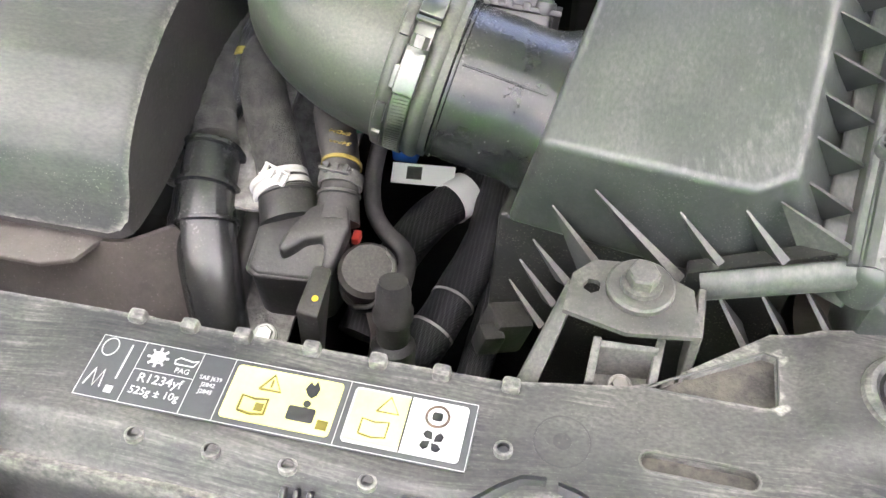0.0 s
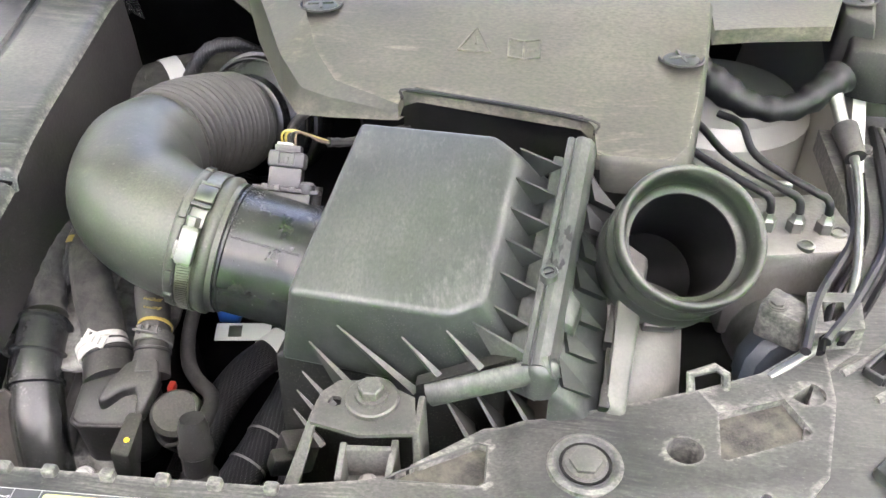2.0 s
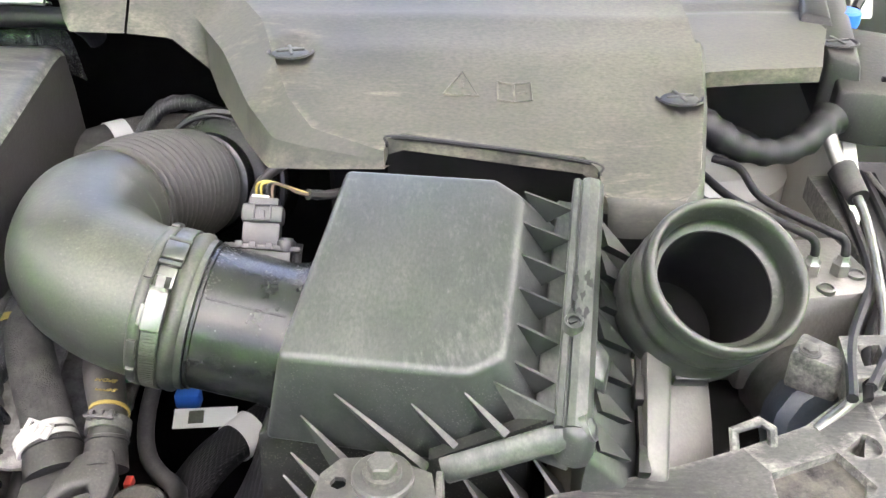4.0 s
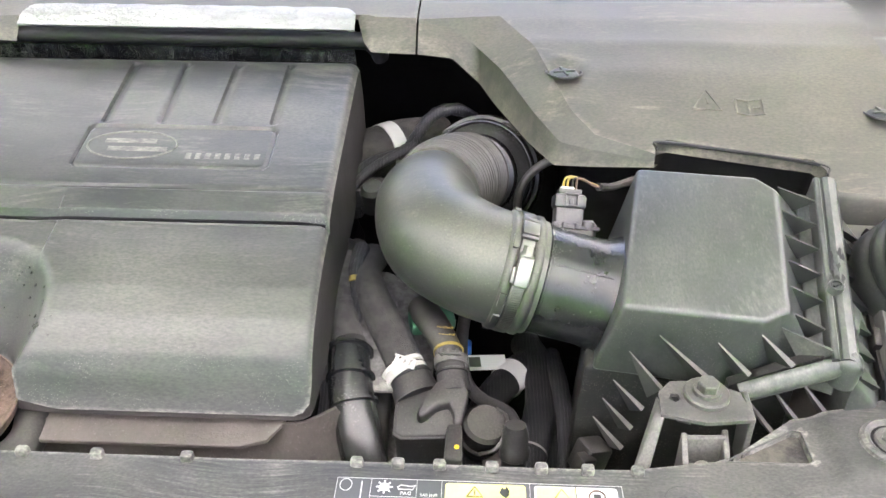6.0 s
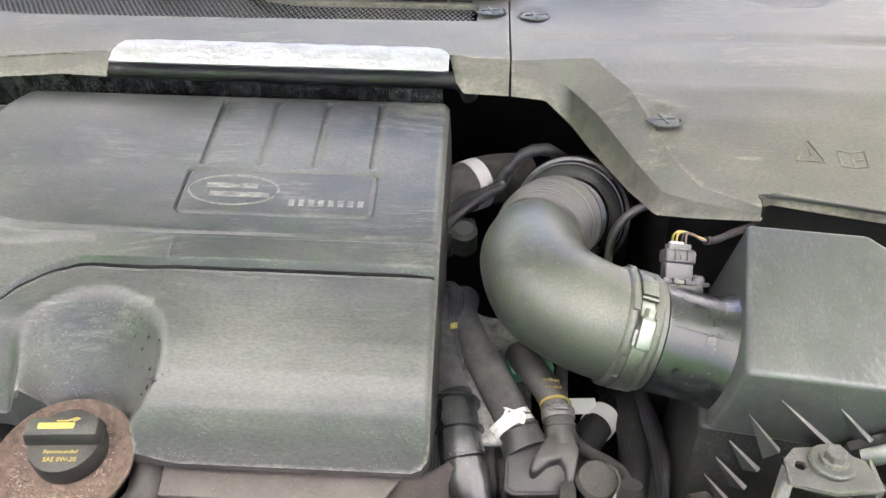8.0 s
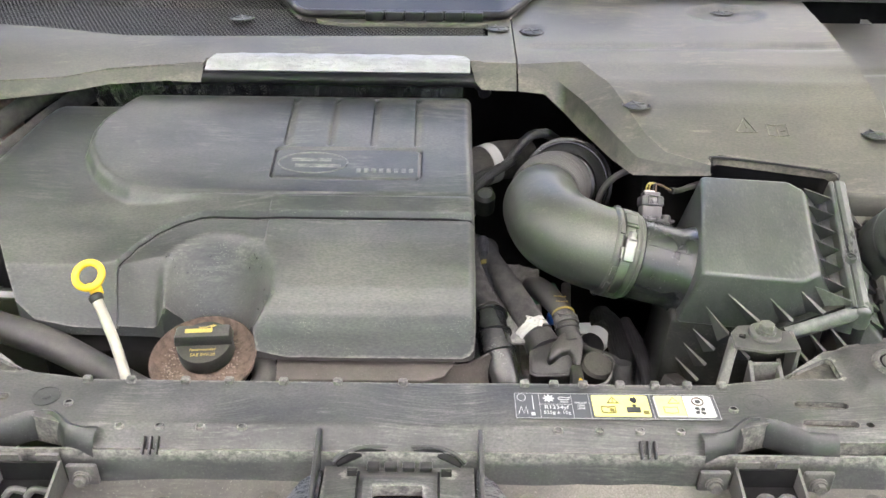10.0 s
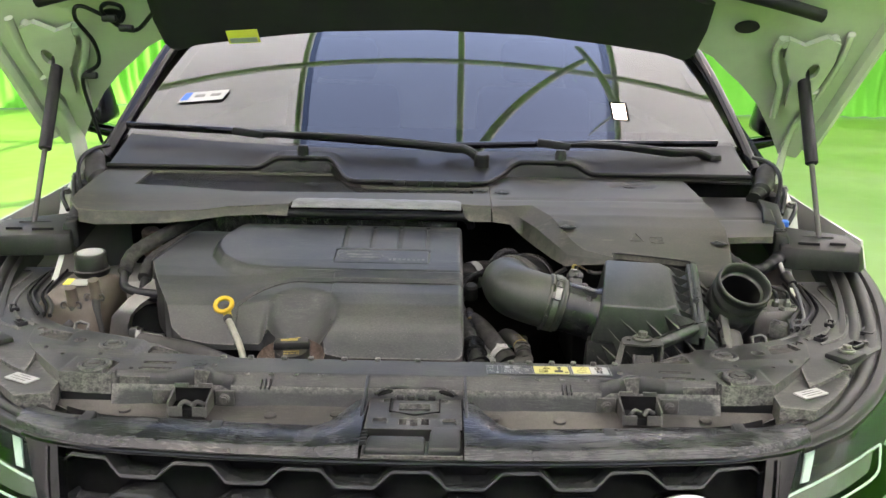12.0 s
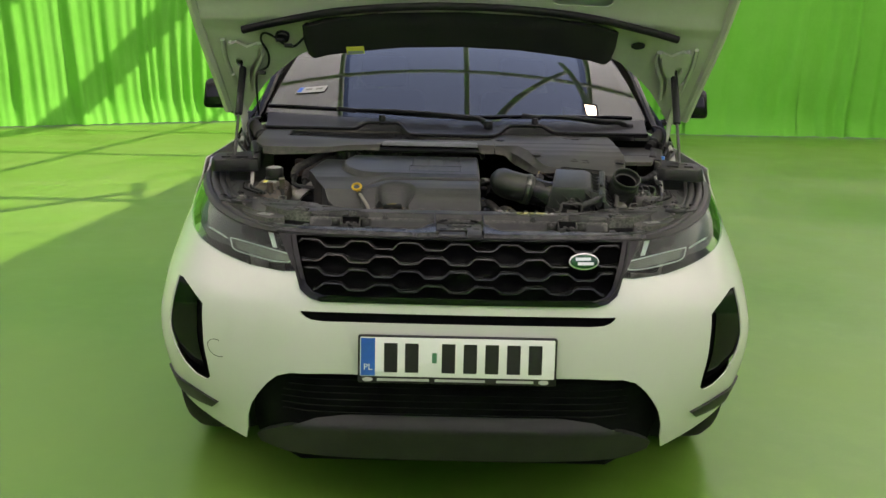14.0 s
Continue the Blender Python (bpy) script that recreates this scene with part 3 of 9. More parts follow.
def curtain(p0, p1, height, seed, folds, depth, label):
    """A pleated cloth hung along the line p0-p1, its hem spread on the floor."""
    rnd = random.Random(seed)
    p0, p1 = Vector((*p0, 0)), Vector((*p1, 0))
    run = p1 - p0
    side = Vector((-run.y, run.x, 0)).normalized()
    n, rows = int(run.length / 0.035), 14
    knots = np.cumsum([rnd.uniform(0.35, 1.7) for _ in range(folds * 2 + 4)])
    knots = knots / knots[-1] * n
    wave = np.interp(np.arange(n + 1), knots, [rnd.uniform(0.15, 1) * (1 if k % 2 else -1) for k in range(len(knots))])
    wave = np.convolve(np.pad(wave, 3, "edge"), np.hanning(7) / np.hanning(7).sum(), "valid")
    verts, faces = [], []
    for j in range(rows + 1):
        h = j / rows
        z = 0.012 + height * h
        soft = 0.55 + 0.6 * (1 - h)
        for i in range(n + 1):
            k = min(n, max(0, i + 2.5 * math.sin(3.1 * h + i * 0.021 + seed)))
            w = float(np.interp(k, np.arange(n + 1), wave))
            spread = 0.14 * max(0.0, 1 - h * 9) * (1 + 0.6 * w)
            p = p0 + run * (i / n) + side * (depth * soft * w - spread)
            verts.append((p.x, p.y, z + 0.025 * max(0, 1 - h * 12) * (0.5 + 0.5 * w)))
    for j in range(rows):
        for i in range(n):
            a = j * (n + 1) + i
            faces.append((a, a + 1, a + n + 2, a + n + 1))
    tagged(raw("curtain", verts, faces, M["curtain"], angle=80), label, "curtain", "curtains round the hall")


curtain((-12.4, 11.7), (-8.9, 14.7), 3.7, 3, 16, 0.170, "bright green pleated cloth curtain hung to the floor")
curtain((-9.0, 14.6), (-4.7, 18.2), 3.7, 4, 22, 0.204, "bright green pleated cloth curtain gathered in tight folds")
curtain((-4.8, 18.1), (1.5, 18.0), 3.7, 5, 26, 0.204, "bright green pleated cloth curtain behind the car")
curtain((1.4, 18.0), (5.4, 16.9), 3.7, 6, 16, 0.170, "green pleated cloth curtain behind the car")
curtain((5.3, 16.9), (7.9, 17.0), 3.7, 7, 3, 0.085, "green cloth curtain hung almost smooth")
curtain((7.8, 17.05), (14.0, 17.2), 3.7, 8, 12, 0.153, "green cloth curtain with wide soft folds")
curtain((14.0, 17.2), (14.0, -8.0), 3.7, 9, 50, 0.170, "green cloth curtain along the side of the hall")
curtain((14.0, -8.0), (-12.4, -8.0), 3.3, 11, 50, 0.10, "low green cloth curtain out of view under the added window band")
curtain((-12.4, -8.0), (-12.4, 11.8), 3.7, 10, 44, 0.170, "green cloth curtain along the side of the hall")

# SKY_Y1 is lengthened out of view so the sun reaches the left curtain.
SKY_X0, SKY_X1, SKY_Y0, SKY_Y1 = -2.1, 2.7, 1.55, 17.7


def roof_z(x):
    return 7.4 - 0.014 * (x - 0.6) ** 2


for nm, c, s in (("wall_west", (-12.9, 4, 4.0), (0.012, 27, 8)), ("wall_east", (14.5, 4, 4.0), (0.012, 28, 8)),
                 ("wall_north", (0.8, 18.9, 4.0), (27.6, 0.012, 8))):
    bm = B()
    box(bm, c, s)
    tagged(part(nm, bm, M["roofcloth"]), "white cloth wall of the hall", "wall", kind="structure")
# Window band and its bars are added out of view for light from the front.
south = panel("wall_south", rect_poly(-13, 0, 14.6, 8), [rect_poly(-9, 3.4, 10, 6.6)], 0.4, lambda u, v: (u, -8.6, v), 0.2, M["hall"])
tagged(south, "unseen white cloth wall with a window band added to light the car", "wall", kind="structure")
for x in np.arange(-9, 10.1, 2.375):
    bm = B()
    box(bm, (x, -8.6, 5.0), (0.07, 0.08, 3.2))
    hang(part("glazing_bar", bm, M["beam"]), south)
# Second hole is added unseen to let sun onto the left curtain.
roof = panel("ceiling", rect_poly(-13, -8.7, 14.6, 19), [rect_poly(SKY_X0, SKY_Y0, SKY_X1, SKY_Y1), rect_poly(-11.5, 8.5, -2.6, 17.8)], 0.5,
             lambda u, v: (u, v, roof_z(u)), 0.004, M["roofcloth"])
tagged(roof, "white translucent cloth roof with a long glazed opening and an added opening for the sun", "ceiling", kind="structure")


def roof_beam(points, r, label):
    bm = B()
    tube(bm, points, r, 8, 6)
    tagged(part("roof_beam", bm, M["beam"]), label, "beam", "roof beams", "structure")


for y in (-6.5, -2.5, 1.4, 5.6, 9.8, 14.0, 17.8):
    roof_beam([(x, y, roof_z(x) - 0.12) for x in (-12.8, -8, -4, 0.6, 5, 9, 14.4)], 0.10, "white curved roof rib")
for x in (-2.1, 0.3, 2.7, 5.4, -5.0):
    roof_beam([(x, y, roof_z(x) - 0.10) for y in (-8.4, 0, 8, 18.6)], 0.055, "straight white purlin beside the glazing")
roof_beam([(-0.3, 1.6, roof_z(0) - 0.3), (2.25, 6.2, roof_z(2.2) - 0.3)], 0.07, "slanting white brace")
roof_beam([(2.15, 6.9, roof_z(2.15) - 0.15), (2.27, 4.0, 6.12)], 0.06, "slanting pole that carries the flood lamp")
fill_lamp((SKY_X0 + SKY_X1) / 2, (SKY_Y0 + SKY_Y1) / 2, 7.75, SKY_X1 - SKY_X0, SKY_Y1 - SKY_Y0, 130, colour=(0.55, 0.72, 1.0))
# Added lamp above closed roof cloth, no opening there, lights the front.
fill_lamp(0.8, -3.4, 7.9, 20.0, 8.0, 500)
# Added lamp in the made-up window band behind the camera.
fill_lamp(0.5, -8.75, 5.0, 19.0, 3.2, 100, (0, 1, 0), (1.0, 0.97, 0.93))


def flood_lamp(x, y, z, aim, w=0.34, h=0.26, roll=0):
    """A hung studio flood lamp with a lit face."""
    t = thing("flood_lamp", (x, y, z), "black studio flood lamp with a warm lit face", "lamp", "flood lamps")
    m = look((x, y, z), aim, roll)
    bm = B()
    box(bm, (0, 0, 0.03), (w, h, 0.10), 0.02)
    bm.transform(m)
    part("housing", bm, M["plastic"], t)
    bm = B()
    box(bm, (0, 0, -0.025), (w - 0.06, h - 0.06, 0.006))
    bm.transform(m)
    part("lit_face", bm, M["lamp_on"], t, "warm glowing lamp face")
    bm = B()
    cyl(bm, (x, y, z + 0.05), (x, y, roof_z(x) - 0.006), 0.018)
    part("rod", bm, M["beam"], t)


flood_lamp(2.27, 3.87, 6.0, (0.3, 0.5, 0.8), 0.36, 0.23, -48)
flood_lamp(-2.6, -3.6, 4.6, (0, 0.4, 0.8))
flood_lamp(-1.7, -3.4, 5.0, (0, 0.4, 0.8))

# ---------- car body ----------
NU = [0, .15, .3, .42, .5, .58, .66, .74, .82, .9, 1.0]
NZ = [.22, .42, .56, .69, .80, .89, .95, 1.03]
NX = [[0, .15, .3, .42, .50, .58, .665, .75, .832, .895, .94],
      [0, .15, .3, .42, .51, .61, .715, .81, .895, .95, .968],
      [0, .15, .3, .42, .52, .63, .742, .838, .915, .960, .972],
      [0, .15, .3, .42, .52, .63, .735, .82, .89, .94, .96],
      [0, .15, .3, .42, .51, .61, .71, .795, .865, .915, .945],
      [0, .15, .3, .42, .50, .59, .68, .765, .835, .885, .925],
      [0, .15, .3, .42, .49, .57, .655, .74, .81, .86, .90],
      [0, .15, .3, .42, .48, .555, .635, .715, .785, .835, .88]]
NY = [[.07, .07, .075, .085, .11, .155, .225, .31, .41, .57, .80],
      [.012, .013, .016, .024, .05, .10, .17, .255, .365, .55, .80],
      [-.004, -.003, .0, .006, .035, .085, .155, .245, .36, .53, .80],
      [.0, .001, .004, .010, .037, .088, .160, .252, .37, .54, .80],
      [.022, .024, .032, .048, .08, .135, .215, .315, .44, .60, .82],
      [.072, .075, .085, .10, .13, .185, .265, .37, .50, .65, .84],
      [.11, .113, .125, .14, .17, .225, .305, .41, .54, .68, .86],
      [.15, .153, .165, .18, .21, .265, .345, .45, .58, .72, .88]]


def hermite(xs, ys, x):
    x = min(max(x, xs[0]), xs[-1])
    i = min(max(int(np.searchsorted(xs, x)) - 1, 0), len(xs) - 2)

    def slope(k):
        a, b = max(k - 1, 0), min(k + 1, len(xs) - 1)
        return (ys[b] - ys[a]) / (xs[b] - xs[a])

    h = xs[i + 1] - xs[i]
    t = (x - xs[i]) / h
    return ((2 * t ** 3 - 3 * t * t + 1) * ys[i] + (t ** 3 - 2 * t * t + t) * h * slope(i)
            + (-2 * t ** 3 + 3 * t * t) * ys[i + 1] + (t ** 3 - t * t) * h * slope(i + 1))


def nose(u, z, inset=0.0):
    """The front skin of the car: u from -1 to 1 round the nose, z the height; inset: metres behind the skin."""
    a = abs(u)
    x = hermite(NZ, [hermite(NU, row, a) for row in NX], z)
    y = hermite(NZ, [hermite(NU, row, a) for row in NY], z)
    if inset:
        q = Vector(nose(min(a + 0.01, 1.0), z)) - Vector(nose(max(a - 0.01, 0.0), z))
        n = Vector((-q.y, q.x, 0)).normalized()
        x, y = x + n.x * inset, y + n.y * inset
    return (math.copysign(x, u), y, z)


def both(poly):
    """A right-hand outline and its mirror image."""
    return poly, [(-u, z) for u, z in poly]


car = thing("car", (0, 2.1, 0), "white compact SUV with its bonnet open on gas struts", "car")
LAMP = [(.498, .890), (.43, .800), (.47, .795), (.55, .799), (.62, .811), (.72, .832), (.78, .853), (.83, .880), (.87, .907), (.92, .948), (.90, .965),
        (.82, .944), (.74, .924), (.66, .906), (.58, .896)]
half = [(0, .732), (.36, .732), (.40, .742), (.43, .780), (.43, .800), (.47, .795), (.55, .799), (.62, .811), (.72, .832), (.78, .853), (.83, .880), (.87, .907),
        (.92, .948), (.95, 1.0), (1.0, 1.02), (1.0, .757), (.965, .717), (.93, .653), (.895, .57), (.875, .46), (.868, .38), (.84, .325), (.76, .290), (.68, .275), (.605, .262),
        (.590, .30), (.578, .35), (.560, .397), (.538, .437), (.51, .478), (.482, .508), (.45, .521), (.36, .526), (0, .526)]
outline = half + [(-u, z) for u, z in half[::-1] if u]
slot = [(-.428, .699), (-.412, .683), (-.395, .676), (-.36, .673), (.36, .673), (.395, .676), (.412, .683), (.428, .699)]
vent = [(.762, .722), (.735, .722), (.700, .708), (.668, .690), (.650, .676), (.646, .60), (.648, .50), (.653, .452), (.668, .436), (.700, .442), (.730, .470), (.752, .520), (.762, .580), (.764, .66)]
flick = [(.836, .402), (.792, .388), (.742, .383), (.713, .379), (.654, .365), (.682, .337), (.747, .330), (.800, .332), (.832, .342), (.842, .375)]
panel("front_bumper", outline, [slot, *both(vent)], 0.0075, lambda u, v: nose(u, v), 0.004, M["paint"], car, "white painted front bumper", 50)
for s in (1, -1):
    # Near-black sheet behind the vent paints its inner shade.
    panel("vent_insert", [(s * u, z) for u, z in [(.80, .74), (.63, .735), (.62, .42), (.76, .41), (.80, .55)]], [], 0.02, lambda u, v: nose(u, v, 0.045), 0.003, M["dark"], car, "near-black sheet in place of shade inside the side vent")
    panel("vent_blade", [(s * u, z) for u, z in [(.766, .724), (.735, .724), (.706, .712), (.698, .60), (.699, .50), (.700, .446), (.730, .472), (.754, .522), (.765, .580), (.768, .66)]], [], .012, lambda u, v: nose(u, v, 0.008 + .030 * (.755 - abs(u)) / .06), .003, M["gloss"], car, "gloss black vent blade")
    panel("corner_trim", [(s * u, z) for u, z in flick], [], 0.006, lambda u, v: nose(u, v, -0.007), 0.012, M["ink"], car, "black plastic corner trim")
    panel("wheel_arch_trim", [(s * u, z) for u, z in [(.84, .33), (.872, .36), (.878, .46), (.898, .57), (.933, .653), (.967, .717), (1.0, .757), (1.0, .725), (.975, .69), (.945, .62), (.915, .55), (.90, .45), (.895, .30), (.86, .26)]],
          [], 0.012, lambda u, v: nose(u, v, -0.006), 0.012, M["plastic"], car, "black plastic wheel arch trim")
# Near-black sheet closes the slot and carries its shade.
panel("slot_insert", [(-.44, .71), (-.44, .66), (.44, .66), (.44, .71)], [], 0.03, lambda u, v: nose(u, v, 0.03), 0.003, M["dark"], car, "near-black sheet in place of shade behind the bumper slot")
# Intake sheet and bars near-black: the mouth's shade is in their colour.
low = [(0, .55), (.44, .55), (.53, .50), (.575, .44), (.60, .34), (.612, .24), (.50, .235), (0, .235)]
panel("lower_intake", low + [(-u, z) for u, z in low[::-1] if u], [], 0.02, lambda u, v: nose(u, v, 0.055), 0.003, M["dark"], car, "near-black sheet in place of shade in the lower intake")
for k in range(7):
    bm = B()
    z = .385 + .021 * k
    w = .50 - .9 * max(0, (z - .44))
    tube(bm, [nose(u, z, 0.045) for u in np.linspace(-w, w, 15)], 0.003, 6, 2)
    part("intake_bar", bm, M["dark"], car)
lip = [(0, .385), (.30, .380), (.40, .368), (.48, .340), (.54, .310), (.575, .285), (.57, .262), (.50, .250), (.3, .245), (0, .244)]
panel("skid_plate", lip + [(-u, z) for u, z in lip[::-1] if u], [], 0.009, lambda u, v: nose(u, v, 0.012 + 0.04 * sstep(.335, .392, v)), 0.02, M["ink"], car, "dark grey plastic lower lip")
panel("undertray", [(-.45, .15), (.45, .15), (.60, .30), (.60, 3.9), (-.60, 3.9), (-.60, .30)], [], 0.2, lambda u, v: (u, v, .215 + .0 * v), 0.01, M["dark"], car)

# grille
# Near-black backing sheet holds the shade behind the blades.
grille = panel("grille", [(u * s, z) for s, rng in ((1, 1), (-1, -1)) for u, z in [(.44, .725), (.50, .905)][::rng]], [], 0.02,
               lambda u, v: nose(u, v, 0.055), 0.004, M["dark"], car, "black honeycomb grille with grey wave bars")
fo = [(.503, .897), (.493, .886), (.44, .800), (.425, .755), (.40, .735), (.37, .727)]
fi = [(.447, .890), (.432, .84), (.410, .772), (.392, .752), (.36, .744)]
panel("grille_frame", fo + [(-u, z) for u, z in fo[::-1]], [fi + [(-u, z) for u, z in fi[::-1]]], 0.008, lambda u, v: nose(u, v, -0.006), 0.016, M["gloss"], grille, "gloss black grille surround")
for s in (1, -1):
    bm = B()
    tube(bm, [nose(s * u, z, -0.008) for u, z in ((.462, .888), (.45, .845), (.428, .783), (.405, .752), (.36, .742))], 0.003, 6, 6)
    part("frame_bead", bm, M["gloss"], grille)
def wave_bar(z, ph, k):
    """One blade of the grille: flat crests and troughs joined by short slopes."""
    period, flat_, rise = 0.137, 0.047, 0.0083
    edge = .452 - .010 * k - .003 * k * k
    knots = []
    for j in range(-8, 9):
        c, h = j * period / 2, rise * (1 if (j + ph) % 2 == 0 else -1)
        knots += [(c - flat_ / 2, h), (c - flat_ / 4, h), (c, h), (c + flat_ / 4, h), (c + flat_ / 2, h)]
    xs, hs = [q[0] for q in knots], [q[1] for q in knots]
    us = sorted({-edge, edge, *[x + d for x in xs for d in (-.0015, .0015) if abs(x + d) < edge]})
    return [(u, z - .003 + float(np.interp(u, xs, hs))) for u in us]


def blade_mesh(pts, half_h, inset0, inset1):
    bm = B()
    rows = []
    for dz, ins in ((half_h * .55, inset0), (half_h, inset0 + .002), (half_h * .8, inset1), (-half_h * .8, inset1), (-half_h, inset0 + .002), (-half_h * .55, inset0), (half_h * .55, inset0)):
        rows.append([nose(u, z + dz, ins) for u, z in pts])
    n = len(pts)
    verts = [p for r in rows for p in r]
    faces = [(j * n + i, j * n + i + 1, (j + 1) * n + i + 1, (j + 1) * n + i) for j in range(len(rows) - 1) for i in range(n - 1)]
    return put_in(bm, verts, faces)


for k, (z, ph) in enumerate(((.873, 0), (.837, 1), (.8025, 0), (.7655, 1))):
    pts = wave_bar(z, ph, k)
    bar = part("grille_bar", blade_mesh(pts, .0029, .008, .040), M["grey_bar"], grille, "satin black wave-shaped grille blade", 30)
    part("inner_rib", blade_mesh([(u, zz - .004) for u, zz in pts], .0018, .026, .050), M["gloss"], bar)

badge_at = Vector(nose(.335, .842, -0.004))
nrm = Vector((0.13, -0.95, 0.27)).normalized()
bmat = Matrix.Translation(badge_at) @ nrm.to_track_quat("Z", "Y").to_matrix().to_4x4()
bt = bmat.to_3x3() @ Vector((1, 0, 0))
if abs(bt.z) > 0.3 or bt.x < 0:
    xa = Vector((1, 0.13, 0)).normalized()
    ya = nrm.cross(xa).normalized()
    xa = ya.cross(nrm).normalized()
    bmat = Matrix.Translation(badge_at) @ Matrix((xa, ya, nrm)).transposed().to_4x4()
bm = B()
prism(bm, oval(0, 0, .0415, .0225, 36), 0.006, bmat, 0.001)
bd = part("badge", bm, M["silver"], car, "oval badge with silver rim and green field")
bm = B()
prism(bm, oval(0, 0, .0385, .0198, 36), 0.0072, bmat, 0.0005)
part("badge_field", bm, M["badge"], bd, "dark green enamel field")
for x0, x1, y in ((-.024, .018, .0062), (-.018, .026, -.0062)):
    bm = B()
    prism(bm, rect_poly(x0, y - .0042, x1, y + .0042, .001), 0.0082, bmat)
    part("badge_bar", bm, M["silver"], bd)

# headlights
for s in (1, -1):
    lamp = panel("headlight", [(s * u, z) for u, z in LAMP], [], 0.02, lambda u, v: nose(u, v, 0.075 - 0.052 * sstep(.60, .74, abs(u))), 0.004, M["lampblack"], car, "dark headlight with white outlined light guides", 45)
    panel("headlight_lens", [(s * u, z) for u, z in LAMP], [], 0.009, lambda u, v: nose(u, v, -0.004), 0.003, M["lens"], lamp, "clear headlight lens", 60)
    for loop, r in (([(.640, .851), (.573, .848), (.520, .842), (.474, .835), (.466, .825), (.469, .815), (.507, .813), (.564, .818), (.615, .824), (.632, .840), (.640, .851)], .0018),
                    ([(.650, .847), (.670, .852), (.689, .855), (.726, .859)], .0026)):
        bm = B()
        tube(bm, [nose(s * u, z, 0.016) for u, z in loop], r, 8, 4)
        part("light_guide", bm, M["drl"], lamp, "white light guide")
    panel("light_guide", [(s * u, z) for u, z in ((.541, .886), (.527, .886), (.506, .847), (.517, .847))], [], .005, lambda u, v: nose(u, v, .016), .003, M["drl"], lamp, "white light guide")
    panel("lower_lamp_cell", [(s * u, z) for u, z in [(.634, .848), (.573, .846), (.476, .833), (.470, .817), (.507, .815), (.564, .820), (.613, .826), (.628, .840)]], [], 0.012,
          lambda u, v: nose(u, v, 0.024), 0.003, M["alu"], lamp, "ribbed silver lamp cell")
    for u0, z0 in ((.565, .866), (.615, .876)):
        c = Vector(nose(s * u0, z0, 0.05))
        bm = B()
        lathe(bm, [(.026, 0), (.028, .012), (.024, .016), (.020, .022), (.012, .026), (0, .027)], c, (0.35 * s, -0.9, 0.1), 24)
        part("projector", bm, M["gloss"], lamp, "dark glass projector lens")
    # ridged trim with seals that follows the lamp's top edge round to the wing
    def lamp_top(u, v):
        a = abs(u)
        top = float(np.interp(a, [.48, .58, .66, .74, .82, .90, 1.0], [.886, .891, .903, .921, .942, .960, .972]))
        wide = float(np.interp(a, [.48, .56, .64, .75, .9, 1.0], [.050, .062, .078, .086, .086, .080]))
        h = .004 + .010 * sstep(0, .12, v)
        for c, w, d in ((.30, .040, .007), (.60, .040, .008), (.86, .030, .005)):
            h -= d * (1 - sstep(.25, 1.0, abs(v - c) / w))
        h += .003 * math.sin(math.pi * min(1, max(0, (v - .33) / .24))) + .002 * math.sin(math.pi * min(1, max(0, (v - .63) / .2)))
        x, y, z = nose(u, top, -.002 + wide * v)
        return (x, y, z + h)
    n, m = 90, 44
    verts, faces = [], []
    for i in range(n + 1):
        for j in range(m + 1):
            verts.append(lamp_top(s * (.492 + .498 * i / n), j / m))
    base_n = len(verts)
    w = m + 1
    verts += [(x, y, z - .006 - .044 * min(1, (k % w) / 8)) for k, (x, y, z) in enumerate(verts[:])]
    for i in range(n):
        for j in range(m):
            faces.append((i * w + j, (i + 1) * w + j, (i + 1) * w + j + 1, i * w + j + 1))
    rim = [i * w for i in range(n + 1)] + [n * w + j for j in range(1, w)] + [i * w + m for i in range(n - 1, -1, -1)] + [j for j in range(m - 1, 0, -1)]
    for a, c in zip(rim, rim[1:] + rim[:1]):
        faces.append((a, c, c + base_n, a + base_n))
    raw("lamp_top_trim", verts, faces, M["seal_trim"], lamp, "dark ridged trim and rubber seals along the headlight top", 50)

# wings, doors, roof and tail
SZ, SX = [.22, .42, .56, .69, .80, .89, .95, 1.03, 1.16], [.93, .95, .965, .96, .945, .925, .90, .88, .865]


def side_x(y, z):
    return hermite(SZ, SX, z) + 0.012 * sstep(.85, 1.5, y) - 0.10 * sstep(3.6, 4.4, y)


def arc(cy, cz, r, a0, a1, n=10):
    return [(cy + r * math.cos(radians(a0 + (a1 - a0) * k / n)), cz + r * math.sin(radians(a0 + (a1 - a0) * k / n))) for k in range(n + 1)]


